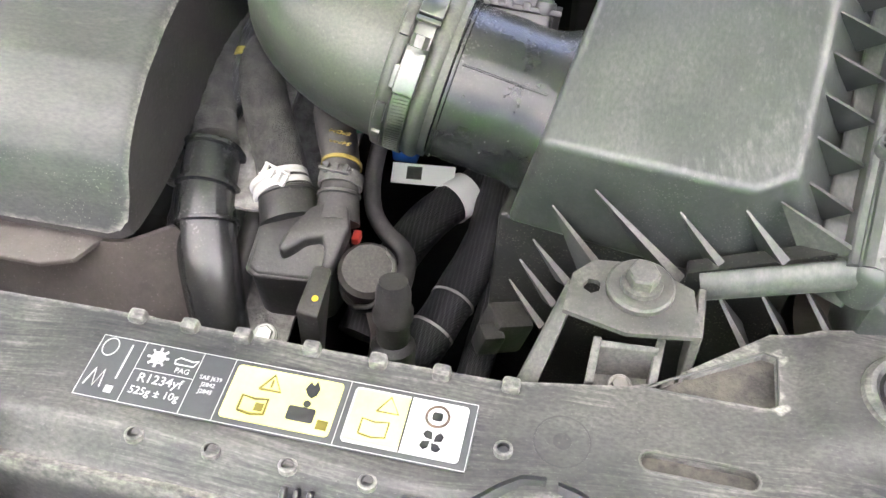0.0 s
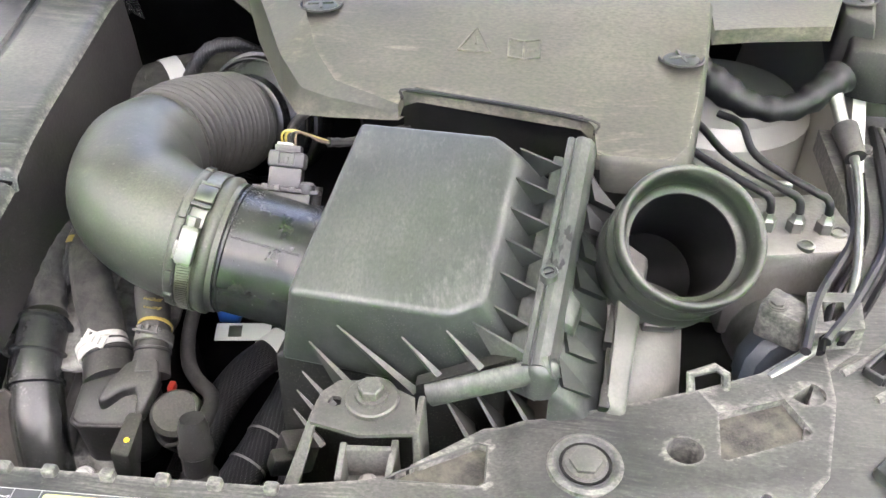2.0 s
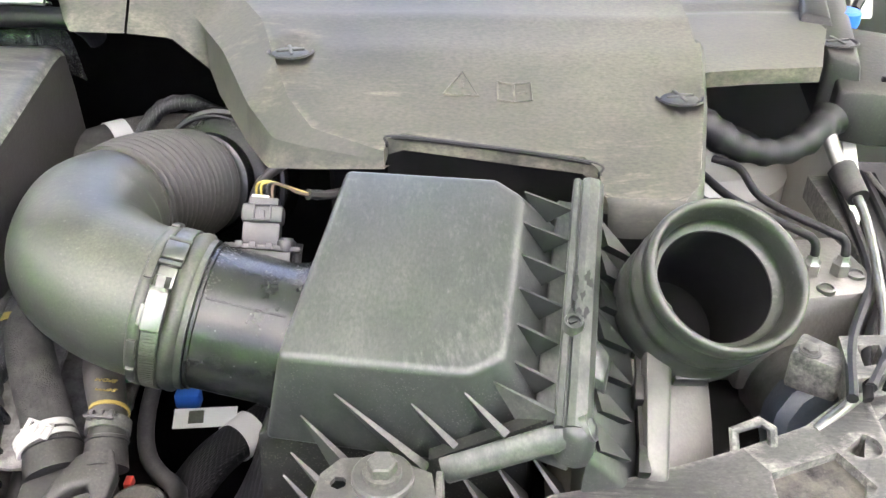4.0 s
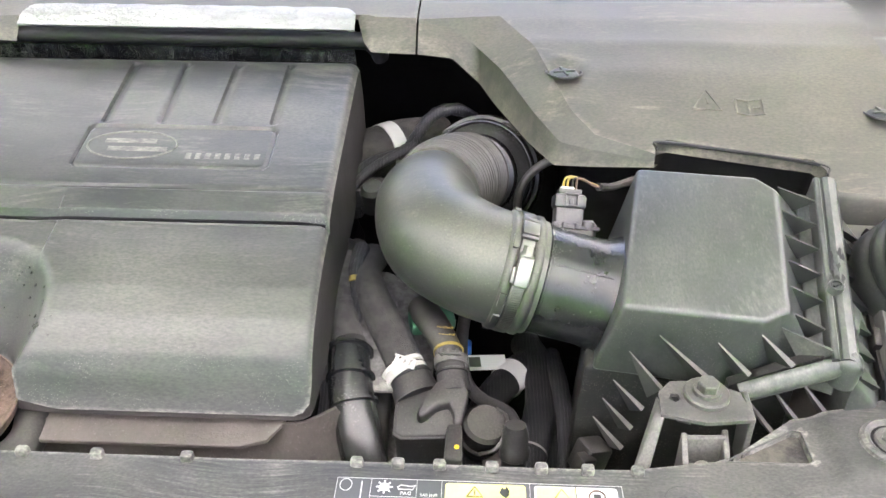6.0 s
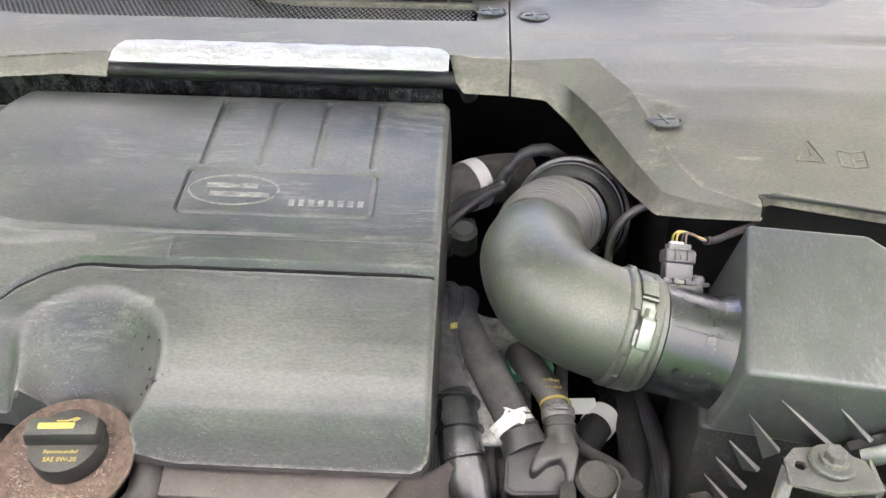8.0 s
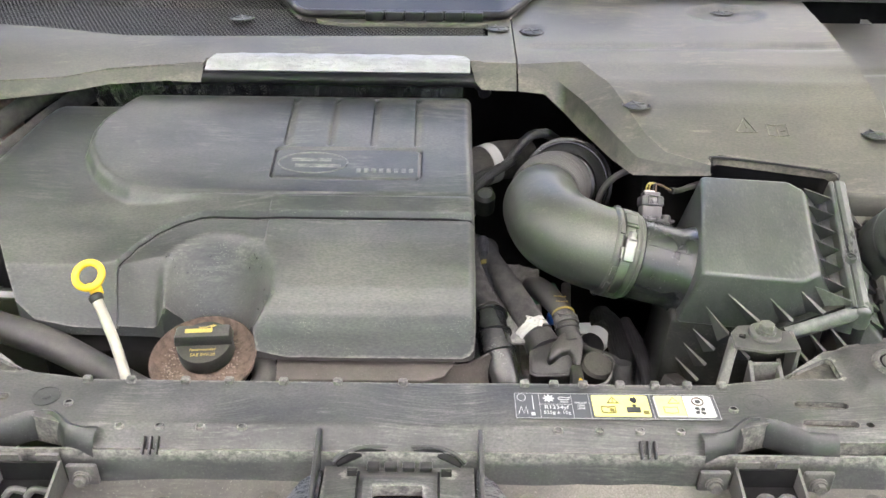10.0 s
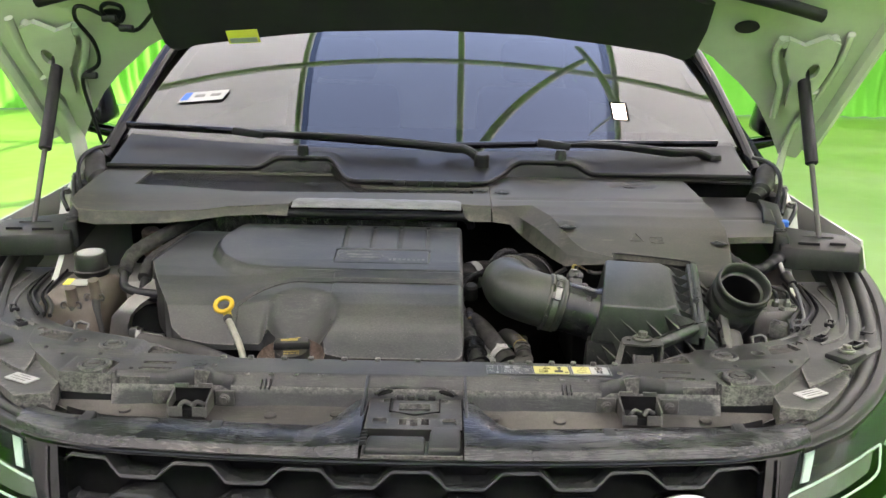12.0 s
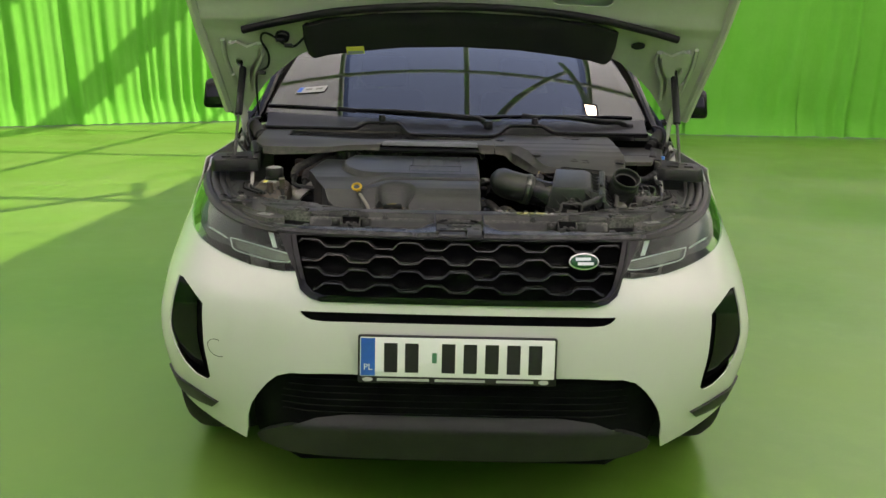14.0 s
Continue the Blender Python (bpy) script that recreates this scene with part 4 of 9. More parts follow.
side = [(.80, 1.02), (1.2, 1.045), (2.0, 1.08), (3.2, 1.12), (4.0, 1.15), (4.30, 1.10), (4.36, .80), (4.30, .40), (4.02, .36)] + arc(3.58, .37, .40, 0, 180) + [(3.17, .27), (1.32, .27)] + arc(.90, .37, .40, 0, 104)
AXLES = (.90, 3.58)
for s in (1, -1):
    panel("side_panel", side, [], 0.05, lambda u, v: (s * side_x(u, v), u, v), 0.004 * s, M["paint"], car, "white painted wing and doors", 50)
    panel("sill_trim", [(1.28, .38), (3.2, .38), (3.2, .24), (1.28, .24)], [], 0.1, lambda u, v: (s * (side_x(u, v) + .008), u, v), 0.01 * s, M["plastic"], car, "black plastic sill trim")
    for cy in AXLES:
        ring = arc(cy, .37, .40, 0, 180 if cy > 1 else 104, 16)
        panel("wheel_arch_trim", ring + arc(cy, .37, .435, 180 if cy > 1 else 104, 0, 16), [], 0.03, lambda u, v: (s * (side_x(u, v) + .006), u, v), 0.012 * s, M["plastic"], car, "black plastic wheel arch trim")
        w = part("wheel", lathe(B(), [(.0, -.02), (.05, -.02), (.06, .0), (.20, .005), (.235, .02), (.25, .02), (.25, -.16), (.0, -.16)], (s * .915, cy, .37), (s, 0, 0), 40), M["silver"], car, "silver alloy wheel with black tyre")
        part("tyre", lathe(B(), [(.245, .012), (.26, .022), (.30, .028), (.345, .018), (.365, -.01), (.37, -.05), (.37, -.17), (.362, -.20), (.33, -.215), (.25, -.205)], (s * .915, cy, .37), (s, 0, 0), 48), M["tyre"], w, "black rubber tyre")
        part("brake_disc", lathe(B(), [(.0, -.17), (.16, -.17), (.16, -.19), (.0, -.19)], (s * .915, cy, .37), (s, 0, 0), 32), M["zinc"], w)
    panel("side_glass", [(1.42, 1.075), (3.0, 1.12), (3.9, 1.17), (3.75, 1.45), (3.3, 1.545), (2.4, 1.56), (1.95, 1.50)], [], 0.08,
          lambda u, v: (s * (.875 - .42 * (v - 1.08) - .10 * sstep(3.2, 4.0, u)), u, v), 0.004 * s, M["darkglass"], car, "dark tinted side glass")
    panel("side_pillar", [(1.22, 1.05), (2.0, 1.07), (4.25, 1.12), (4.1, 1.35), (3.8, 1.60), (2.2, 1.62), (1.9, 1.53)], [[(1.44, 1.08), (3.0, 1.125), (3.88, 1.175), (3.73, 1.445), (3.3, 1.54), (2.4, 1.555), (1.96, 1.495)]], 0.05,
          lambda u, v: (s * (.872 - .42 * (v - 1.08) - .10 * sstep(3.2, 4.0, u)), u, v), 0.01 * s, M["gloss"], car, "gloss black window surround")
    bm = B()
    tube(bm, [(s * .795, 1.19, 1.10), (s * .772, 1.34, 1.215), (s * .742, 1.60, 1.375), (s * .69, 1.95, 1.545)], 0.013, 10, 6, flat=1.4)
    part("windscreen_pillar", bm, M["gloss"], car, "black windscreen pillar")
    bm = B()
    hexa(bm, [(s * .87, 1.40, 1.16), (s * 1.05, 1.38, 1.16), (s * 1.06, 1.52, 1.17), (s * .88, 1.55, 1.17)], [(s * .89, 1.42, 1.29), (s * 1.04, 1.40, 1.28), (s * 1.05, 1.50, 1.28), (s * .90, 1.52, 1.29)], 0.02, 3)
    mi = part("door_mirror", bm, M["gloss"], car, "black door mirror housing")
    bm = B()
    hexa(bm, [(s * .80, 1.44, 1.10), (s * .95, 1.44, 1.14), (s * .95, 1.50, 1.14), (s * .80, 1.52, 1.10)], [(s * .80, 1.44, 1.135), (s * .95, 1.44, 1.165), (s * .95, 1.50, 1.165), (s * .80, 1.52, 1.135)], 0.008)
    part("mirror_foot", bm, M["gloss"], mi)
panel("roof", [(-.62, 1.90), (.62, 1.90), (.60, 3.8), (-.60, 3.8)], [], 0.1, lambda u, v: (u, v + .08 * (u / .62) ** 2 * (1 if v < 2.4 else 0), 1.645 - .05 * (u / .62) ** 2 - .06 * sstep(2.9, 4.0, v) - .075 * (1 - sstep(1.9, 2.4, v))), 0.01, M["gloss"], car, "gloss black roof")
panel("tailgate", [(-.80, .40), (.80, .40), (.79, 1.10), (.56, 1.58), (-.56, 1.58), (-.79, 1.10)], [], 0.08, lambda u, v: (u, 4.33 - .38 * sstep(1.08, 1.62, v) - .06 * (u / .8) ** 2, v), 0.01, M["paint"], car, "white tailgate")


def screen(u, v):
    x = u * (.757 - .12 * v)
    return (x, 1.07 + .165 * u * u + v * (.80 - .04 * u * u), 1.135 + .02 * u * u + .44 * v - .05 * v * v + .02 * math.sin(math.pi * v) - 0.025 * u * u * v)


glass = panel("windscreen", rect_poly(-1, 0, 1, 1), [], 0.04, screen, 0.005, M["glass"], car, "tinted windscreen mirroring the hall roof", 80)
panel("screen_edge", [(-1.0, 0), (1.0, 0), (1.0, 1), (.955, 1), (.955, .06), (-.955, .06), (-.955, 1), (-1.0, 1)], [], 0.04, lambda u, v: tuple(Vector(screen(u, v)) - Vector((0, -.003, .006))), 0.002, M["ink"], glass, "black screen print border")
panel("screen_sticker", [(-0.885, 0.160), (-0.730, 0.195), (-0.720, 0.245), (-0.875, 0.210)], [], 0.03, lambda u, v: tuple(Vector(screen(u, v)) + Vector((0, -.002, .004))), 0.001, M["label_w"], glass, "white registration sticker")
panel("sticker_mark", [(-0.880, 0.168), (-0.855, 0.174), (-0.847, 0.212), (-0.872, 0.206)], [], 0.02, lambda u, v: tuple(Vector(screen(u, v)) + Vector((0, -.003, .0055))), 0.001, M["blue"], glass)
panel("sticker_print", [(-0.835, 0.190), (-0.745, 0.210), (-0.742, 0.222), (-0.832, 0.202)], [], 0.02, lambda u, v: tuple(Vector(screen(u, v)) + Vector((0, -.003, .0055))), 0.001, M["zinc"], glass)
bm = B()
hexa(bm, [(-.76, 1.22, .95), (.76, 1.22, .95), (.80, 1.75, .95), (-.80, 1.75, .95)], [(-.72, 1.26, 1.10), (.72, 1.26, 1.10), (.78, 1.72, 1.14), (-.78, 1.72, 1.14)], 0.03)
part("dashboard", bm, M["interior"], car, "black dashboard")
panel("cabin_floor", rect_poly(-.85, 1.2, .85, 4.1), [], 0.3, lambda u, v: (u, v, .42), 0.01, M["interior"], car)
for s in (1, -1):
    bm = B()
    hexa(bm, [(s * .38 - .25, 2.35, .60), (s * .38 + .25, 2.35, .60), (s * .38 + .25, 2.50, .60), (s * .38 - .25, 2.50, .60)],
         [(s * .38 - .22, 2.55, 1.22), (s * .38 + .22, 2.55, 1.22), (s * .38 + .22, 2.66, 1.22), (s * .38 - .22, 2.66, 1.22)], 0.04, 3)
    box(bm, (s * .38, 2.66, 1.32), (.26, .09, .17), 0.04)
    part("front_seat", bm, M["interior"], car, "black front seat")

# bonnet, standing open
HC, HS = -.6816, .7317
HN = Vector((0, .7317, .6816))


def bonnet(x, s, up=0.0):
    c = up - 0.030 * (x / .87) ** 2 - 0.02 * sstep(.6, 1.0, s)
    return (x, .868 + HC * s + HN.y * c, 1.402 + HS * s + HN.z * c)


hb = [(.845, -.335), (.80, -.325), (.755, -.245), (.705, -.17), (.655, -.115), (.572, -.035), (.51, .0), (.25, .04), (0, .05)]
hl = [(0, .98), (.30, .965), (.55, .92), (.72, .84), (.83, .70), (.875, .52), (.89, .30), (.885, .05), (.872, -.16)]
ho = hb[::-1] + hl[::-1]
ho = ho + [(-x, s) for x, s in ho[::-1] if x][:]
hood = panel("bonnet", ho, [rect_poly(.30, .205, .50, .26, .025), rect_poly(-.50, .205, -.30, .26, .025), rect_poly(-.22, .215, .22, .265, .025)],
             0.022, lambda u, v: bonnet(u, v, 0.010 * sstep(.0, .05, abs(v - .14)) + 0.006 * sstep(.60, .66, abs(u))), 0.004, M["inner"], car, "raised white bonnet seen from below", 45)
panel("bonnet_skin", ho, [], 0.05, lambda u, v: bonnet(u, v, 0.045), 0.004, M["paint"], hood, "white bonnet outer skin", 60)
ip = [(.525, .0), (.535, .05), (.533, .12), (.45, .150), (.25, .172), (0, .178)]
ins = [(0, .045), (.20, .038), (.35, .020), (.46, .002), (.50, -.012)] + ip
panel("insulation_pad", ins + [(-x, s) for x, s in ins[::-1] if x], [], 0.02, lambda u, v: bonnet(u, v, -0.028 + 0.02 * (1 - sstep(.0, .03, min(abs(.54 - abs(u)), .178 - v + .0)))), 0.02, M["pad"], hood, "black felt insulation pad")
bm = B()
tube(bm, [bonnet(x, s, -0.014) for x, s in ((-.735, .105), (-.62, .135), (-.42, .178), (-.2, .20), (0, .206), (.2, .20), (.42, .178), (.62, .135), (.735, .105))], 0.013, 10, 6)
part("bonnet_seal", bm, M["seal"], hood, "black rubber seal strip")
bm = B()
panel("warning_sticker", [(-.385, .030), (-.325, .034), (-.327, .066), (-.387, .062)], [], 0.02, lambda u, v: bonnet(u, v, -0.054), 0.001, M["label_y"], hood, "yellow warning sticker")
panel("sticker_print", [(-.381, .034), (-.329, .037), (-.330, .048), (-.382, .045)], [], 0.02, lambda u, v: bonnet(u, v, -0.056), 0.001, M["label_w"], hood)
bm.free()
for s in (1, -1):
    rim = [(s * .86, -.30), (s * .872, -.10), (s * .885, .10), (s * .885, .35), (s * .865, .55), (s * .82, .70)]
    bm = B()
    tube(bm, [bonnet(x, v, 0.018) for x, v in rim], 0.018, 8, 6)
    part("bonnet_edge", bm, M["inner"], hood)
    mount_ = [(.700, .035), (.735, .020), (.770, .045), (.800, .030), (.806, -.030), (.796, -.110), (.775, -.175), (.752, -.150), (.742, -.080), (.722, -.045), (.705, -.015)]
    pm_ = panel("strut_mount", [(s * x, v) for x, v in mount_], [oval(s * .772, -.045, .012, .022, 14)], .008, lambda u, v: bonnet(u, v, -.006), .012, M["inner"], hood, "pressed strut mounting plate", 40)
    for pts in ([(.690, .030), (.688, -.010), (.706, -.060), (.726, -.100), (.742, -.190)], [(.815, .050), (.820, -.030), (.812, -.120), (.800, -.200)]):
        bm = B()
        tube(bm, [bonnet(s * x, v, .004) for x, v in pts], .009, 10, 6, flat=.8)
        part("stamped_rib", bm, M["inner"], hood, "pressed stiffening rib beside the strut mount")
    for x, v in ((.70, .02), (.79, .03), (.775, -.13)):
        bm = B()
        lathe(bm, [(.010, -.012), (.010, .004), (0, .004)], bonnet(s * x, v, 0), -HN, 16)
        part("mount_bolt", bm, M["inner"], hood)
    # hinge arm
    # Dark oval disc added in place of an access hole in the panel.
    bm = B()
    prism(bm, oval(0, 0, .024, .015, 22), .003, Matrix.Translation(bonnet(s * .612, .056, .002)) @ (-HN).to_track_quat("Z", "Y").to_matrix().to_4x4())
    part("access_hole_disc", bm, M["ink"], hood, "black oval disc in place of an access hole")
    bm = B()
    tube(bm, [(s * .795, 1.115, 1.02), (s * .800, 1.075, 1.10), (s * .806, 1.045, 1.20), bonnet(s * .80, -.10, -0.004)], [.020, .017, .017, .012], 8, 8, flat=0.4)
    part("hinge_arm", bm, M["inner"], hood, "pale painted bonnet hinge arm")
    # gas strut
    a, c = Vector((s * .766, .916, 1.358)), Vector((s * .764, .735, 1.035))
    mid = a.lerp(c, .58)
    bm = B()
    cyl(bm, a, mid, .0125, bevel=.003)
    lathe(bm, [(.012, -.012), (.012, .012), (0, .012)], a, (1, 0, 0), 14)
    st = part("gas_strut", bm, M["seal"], hood, "black gas strut with steel rod")
    bm = B()
    cyl(bm, mid, c, .0052)
    part("strut_rod", bm, M["bracket"], st, "bright steel rod")
bm = B()
tube(bm, [bonnet(x, s, -0.012) for x, s in ((-.53, .07), (-.57, .03), (-.60, .035), (-.625, .075), (-.61, .095), (-.585, .085), (-.60, .05), (-.66, .09), (-.68, .06), (-.665, .0), (-.675, -.06), (-.72, -.10), (-.735, -.2), (-.745, -.30))], 0.0042, 7, 6)
w = part("washer_hose", bm, M["seal"], hood, "thin black washer hose clipped below the bonnet")
for x, s in ((-.615, .06), (-.59, .035), (-.70, -.09)):
    bm = B()
    box(bm, bonnet(x, s, -0.014), (.028, .016, .014), .004)
    part("hose_clip", bm, M["plastic"], w)


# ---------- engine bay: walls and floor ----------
# Bulkhead and floor near-black: the bay's shade is put into their colour.
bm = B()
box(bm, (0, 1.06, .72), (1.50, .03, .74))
tagged(part("bulkhead", bm, M["dark"]), "near-black bulkhead behind the engine, shade put into its colour", "bulkhead", kind="structure")
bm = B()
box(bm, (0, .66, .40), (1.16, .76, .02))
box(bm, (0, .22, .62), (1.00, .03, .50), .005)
tagged(part("bay_floor", bm, M["dark"]), "near-black bottom of the engine bay, coloured as if in shade", "floor", kind="structure")
for s in (1, -1):
    panel("inner_wing", [(.40, .45), (1.06, .45), (1.06, 1.06), (.72, 1.00), (.58, .93), (.46, .86)], [], 0.03,
          lambda u, v: (s * (.70 - .05 * sstep(.95, .6, v) + .02 * math.sin(9 * u)), u, v), 0.01 * s, M["inner"], car, "pale painted inner wing")
    bm = B()
    lathe(bm, [(.09, -.25), (.09, .0), (.075, .015), (.03, .02), (.0, .02)], (s * .615, .83, .90), (0, 0, 1), 32)
    part("strut_tower", bm, M["inner"], car, "pale painted suspension tower")
    # wing top panel between lamp and bay
    wp = [(.565, .262), (.64, .315), (.73, .395), (.79, .50), (.82, .61), (.83, .72), (.70, .725), (.69, .64), (.67, .55), (.632, .475), (.60, .40), (.575, .33)]
    t = panel("wing_cover", [(s * x, y) for x, y in wp], [], 0.006,
              lambda u, v: (u, v, .936 + .016 * sstep(.40, .62, v) - .012 * sstep(.35, .27, v)), 0.004, M["slam"], None, wall=(0, 0, -.03))
    tagged(t, "dusty black plastic cover on the inner wing", "trim panel", "wing covers")
    for k in range(2):
        bm = B()
        off = .010 + .024 * k
        pts = [(.705 - off, .70), (.69 - off, .62), (.672 - off, .545), (.634 - off, .478), (.60 - off * .6, .44 - off * .4)]
        tube(bm, [(s * (x + .02), y, .953) for x, y in pts], .0034, 8, 6)
        part("edge_bead", bm, M["seal"], t)
        # Near-black strip on the surface stands in for a shaded groove.
        bm = B()
        tube(bm, [(s * (x + .029), y, .9520) for x, y in pts], .0032, 8, 6, flat=.5)
        part("bead_shade_strip", bm, M["dark"], t, "dark strip in place of shade beside the seal bead")
    wz = lambda y: .936 + .016 * sstep(.40, .62, y) - .012 * sstep(.35, .27, y)
    for loop, r in (([(.735, .555), (.770, .545), (.795, .575), (.805, .64), (.795, .685), (.755, .690), (.740, .64), (.735, .555)], .0022), ([(.640, .405), (.690, .440), (.725, .500), (.735, .530)], .0030), ([(.625, .425), (.672, .462), (.703, .520), (.715, .60), (.722, .70)], .0030),
                    ([(.665, .375), (.722, .425), (.762, .49), (.790, .535)], .0026)):
        bm = B()
        tube(bm, [(s * x, y, wz(y) + .0008) for x, y in loop], r, 8, 6, flat=.7)
        part("moulded_rib", bm, M["slam"], t)
    for x, y, w_, d_, a in ((.690, .400, .030, .016, 42), (.742, .462, .034, .016, 55), (.650, .430, .022, .012, 45), (.690, .490, .024, .012, 58), (.812, .60, .016, .030, 8)):
        bm = B()
        m_ = pose(s * x, y, wz(y) - .0005, 0, 0, s * a)
        for px, py, sx_, sy_ in ((0, d_ / 2, w_, .003), (0, -d_ / 2, w_, .003), (w_ / 2, 0, .003, d_), (-w_ / 2, 0, .003, d_)):
            box(bm, (px, py, .003), (sx_, sy_, .007), .0008)
        bm.transform(m_)
        pk = part("clip_pocket", bm, M["slam_plain"], t, "small moulded clip pocket")
        # Near-black sheet at surface height paints the shade of a deeper pocket.
        bm = B()
        box(bm, (0, 0, .0008), (w_ - .003, d_ - .003, .001))
        bm.transform(m_)
        part("pocket_floor", bm, M["dark"], pk)
    for x, y in ((.715, .415), (.775, .52), (.640, .318), (.800, .705), (.70, .665)):
        bm = B()
        hex_bolt(bm, (s * x, y, wz(y) - .001), (0, 0, 1), .0050, .0055, .0085)
        part("bolt", bm, M["bracket"], t)
    bm = B()
    hex_bolt(bm, (s * .656, .353, .946), (0, 0, 1), .007, .010, .0125)
    part("bolt", bm, M["alu"], t, "pale bolt with wide washer")
    bm = B()
    box(bm, (s * .655, .352, .938), (.056, .040, .012), .004, pose(0, 0, 0, 0, 0, s * 38))
    part("bolt_plate", bm, M["slam_plain"], t)
    bm = B()
    box(bm, (s * .560, .245, .9205), (.046, .022, .002), 0, pose(0, 0, 0, 0, 0, s * 27))
    tg = part("paper_tag", bm, M["label_w"], t, "white paper tag with small print")
    for k, w_ in enumerate((.030, .036, .022)):
        bm = B()
        box(bm, (0, -.006 + .006 * k, .0013), (w_, .0012, .0006))
        bm.transform(pose(s * .560, .245, .9205, 0, 0, s * 27))
        part("print_line", bm, M["zinc"], tg)
    panel("tag_base", [(s * x, y) for x, y in ((.500, .200), (.545, .190), (.590, .235), (.640, .300), (.635, .345), (.60, .345), (.565, .305), (.53, .265), (.505, .238))], [], .008, lambda u, v: (u, v, .9185 + .006 * sstep(.27, .33, v)), .004, M["slam"], t, wall=(0, 0, -.03))
    # black end blocks under the struts
    e = thing("cowl_end_cap", (s * .74, .71, .99), "black plastic end cap of the scuttle beside the strut", "trim panel", "cowl end caps")
    bm = B()
    solid(bm, [(s * x, y, .988) for x, y in ((.672, .690), (.700, .676), (.815, .662), (.838, .690), (.838, .755), (.690, .792))],
          [(s * x, y, z) for x, y, z in ((.676, .694, 1.028), (.702, .682, 1.030), (.812, .668, 1.026), (.830, .694, 1.032), (.828, .752, 1.040), (.692, .788, 1.052))], .0035, 2)
    cap_ = part("cap", bm, M["plastic"], e)
    for x, y, w_ in ((.730, .700, .040), (.785, .700, .030), (.760, .735, .060)):
        bm = B()
        box(bm, (s * x, y, 1.033 + .12 * (y - .69)), (w_, .004, .006), .0012, pose(0, 0, 0, 6, 0, s * -6))
        part("moulded_rib", bm, M["plastic"], cap_)
    bm = B()
    solid(bm, [(s * .668, .712, .995), (s * .700, .695, .995), (s * .752, .900, 1.015), (s * .700, .925, 1.015)], [(s * .671, .717, 1.050), (s * .692, .703, 1.046), (s * .742, .900, 1.074), (s * .704, .918, 1.082)], .004, 2)
    ramp_ = part("cap_ramp", bm, M["plastic"], e)
    bm = B()
    solid(bm, [(s * .664, .770, 1.056), (s * .690, .760, 1.053), (s * .712, .850, 1.066), (s * .690, .858, 1.070)], [(s * .668, .775, 1.064), (s * .688, .766, 1.062), (s * .706, .846, 1.073), (s * .692, .852, 1.076)], .002, 2)
    part("raised_pad", bm, M["plastic"], ramp_)
    push_clip(s * .684, .735, 1.0525, e)
    h = thing("hinge_boot", (s * .74, 1.02, 1.02), "crumpled black rubber boot and cables round the bonnet hinge", "rubber boot", "hinge boots")
    bm = B()
    tube(bm, [(s * .700, .930, 1.078), (s * .728, .960, 1.098), (s * .748, 1.010, 1.112), (s * .770, 1.060, 1.118), (s * .785, 1.10, 1.118)], [.016, .024, .021, .024, .016], 14, 7, wave=.0030, pitch=.017, flat=.8)
    part("boot", bm, M["rubber"], h)
    for pts in ([(.752, .90, 1.050), (.772, .945, 1.082), (.790, 1.0, 1.088), (.802, 1.06, 1.075)], [(.742, .915, 1.060), (.762, .950, 1.105), (.772, 1.0, 1.130), (.768, 1.06, 1.142), (.750, 1.10, 1.145)], [(.760, .880, 1.035), (.790, .925, 1.055), (.812, .985, 1.060)]):
        bm = B()
        tube(bm, [(s * x, y, z) for x, y, z in pts], .0048, 8, 6)
        part("cable", bm, M["seal"], h)
    bm = B()
    solid(bm, [(s * .778, .930, 1.010), (s * .806, .930, 1.010), (s * .818, 1.08, 1.030), (s * .790, 1.09, 1.030)], [(s * .784, .945, 1.052), (s * .802, .945, 1.052), (s * .812, 1.05, 1.090), (s * .794, 1.06, 1.095)], .004, 2)
    lv = part("lever", bm, M["inner"], h, "pale painted hinge foot")
    for x, y, z in ((.794, .960, 1.058), (.802, 1.030, 1.082)):
        bm = B()
        hex_bolt(bm, (s * x, y, z), (0, -.3, 1), .007, .010, .011)
        part("hinge_bolt", bm, M["zinc"], lv)
    bm = B()
    box(bm, (s * .752, .985, 1.070), (.030, .045, .030), .004, pose(0, 0, 0, 14, 0, s * 18))
    part("plug_box", bm, M["seal"], h)
bm = B()
lathe(bm, [(.012, 0), (.013, .003), (.013, .012), (.011, .014), (0, .014)], (.715, .80, 1.045), (0, 0, 1), 24)
tagged(part("washer_filler_cap", bm, M["bluecap"]), "blue plastic washer filler cap beside the strut", "cap")

# ---------- scuttle and cowl panels ----------
mesh_hole = [(-.60, .840), (-.494, .826), (-.377, .803), (-.165, .807), (.092, .815), (.094, .852), (-.10, .850), (-.135, .858), (-.165, .895), (-.19, .945), (-.60, .945)]


def cowl_z(x, y):
    return 1.085 + .11 * (y - .70)


left = [(.125, .975), (.125, .735), (.085, .737), (.078, .741), (-.262, .743), (-.264, .733), (-.31, .735), (-.38, .725), (-.43, .705), (-.50, .695), (-.62, .69), (-.66, .70), (-.69, .74), (-.70, .975)]


def left_z(x, y):
    return cowl_z(x, y) - .010 * (1 - sstep(.695, .79, y)) * sstep(-.255, -.275, x)


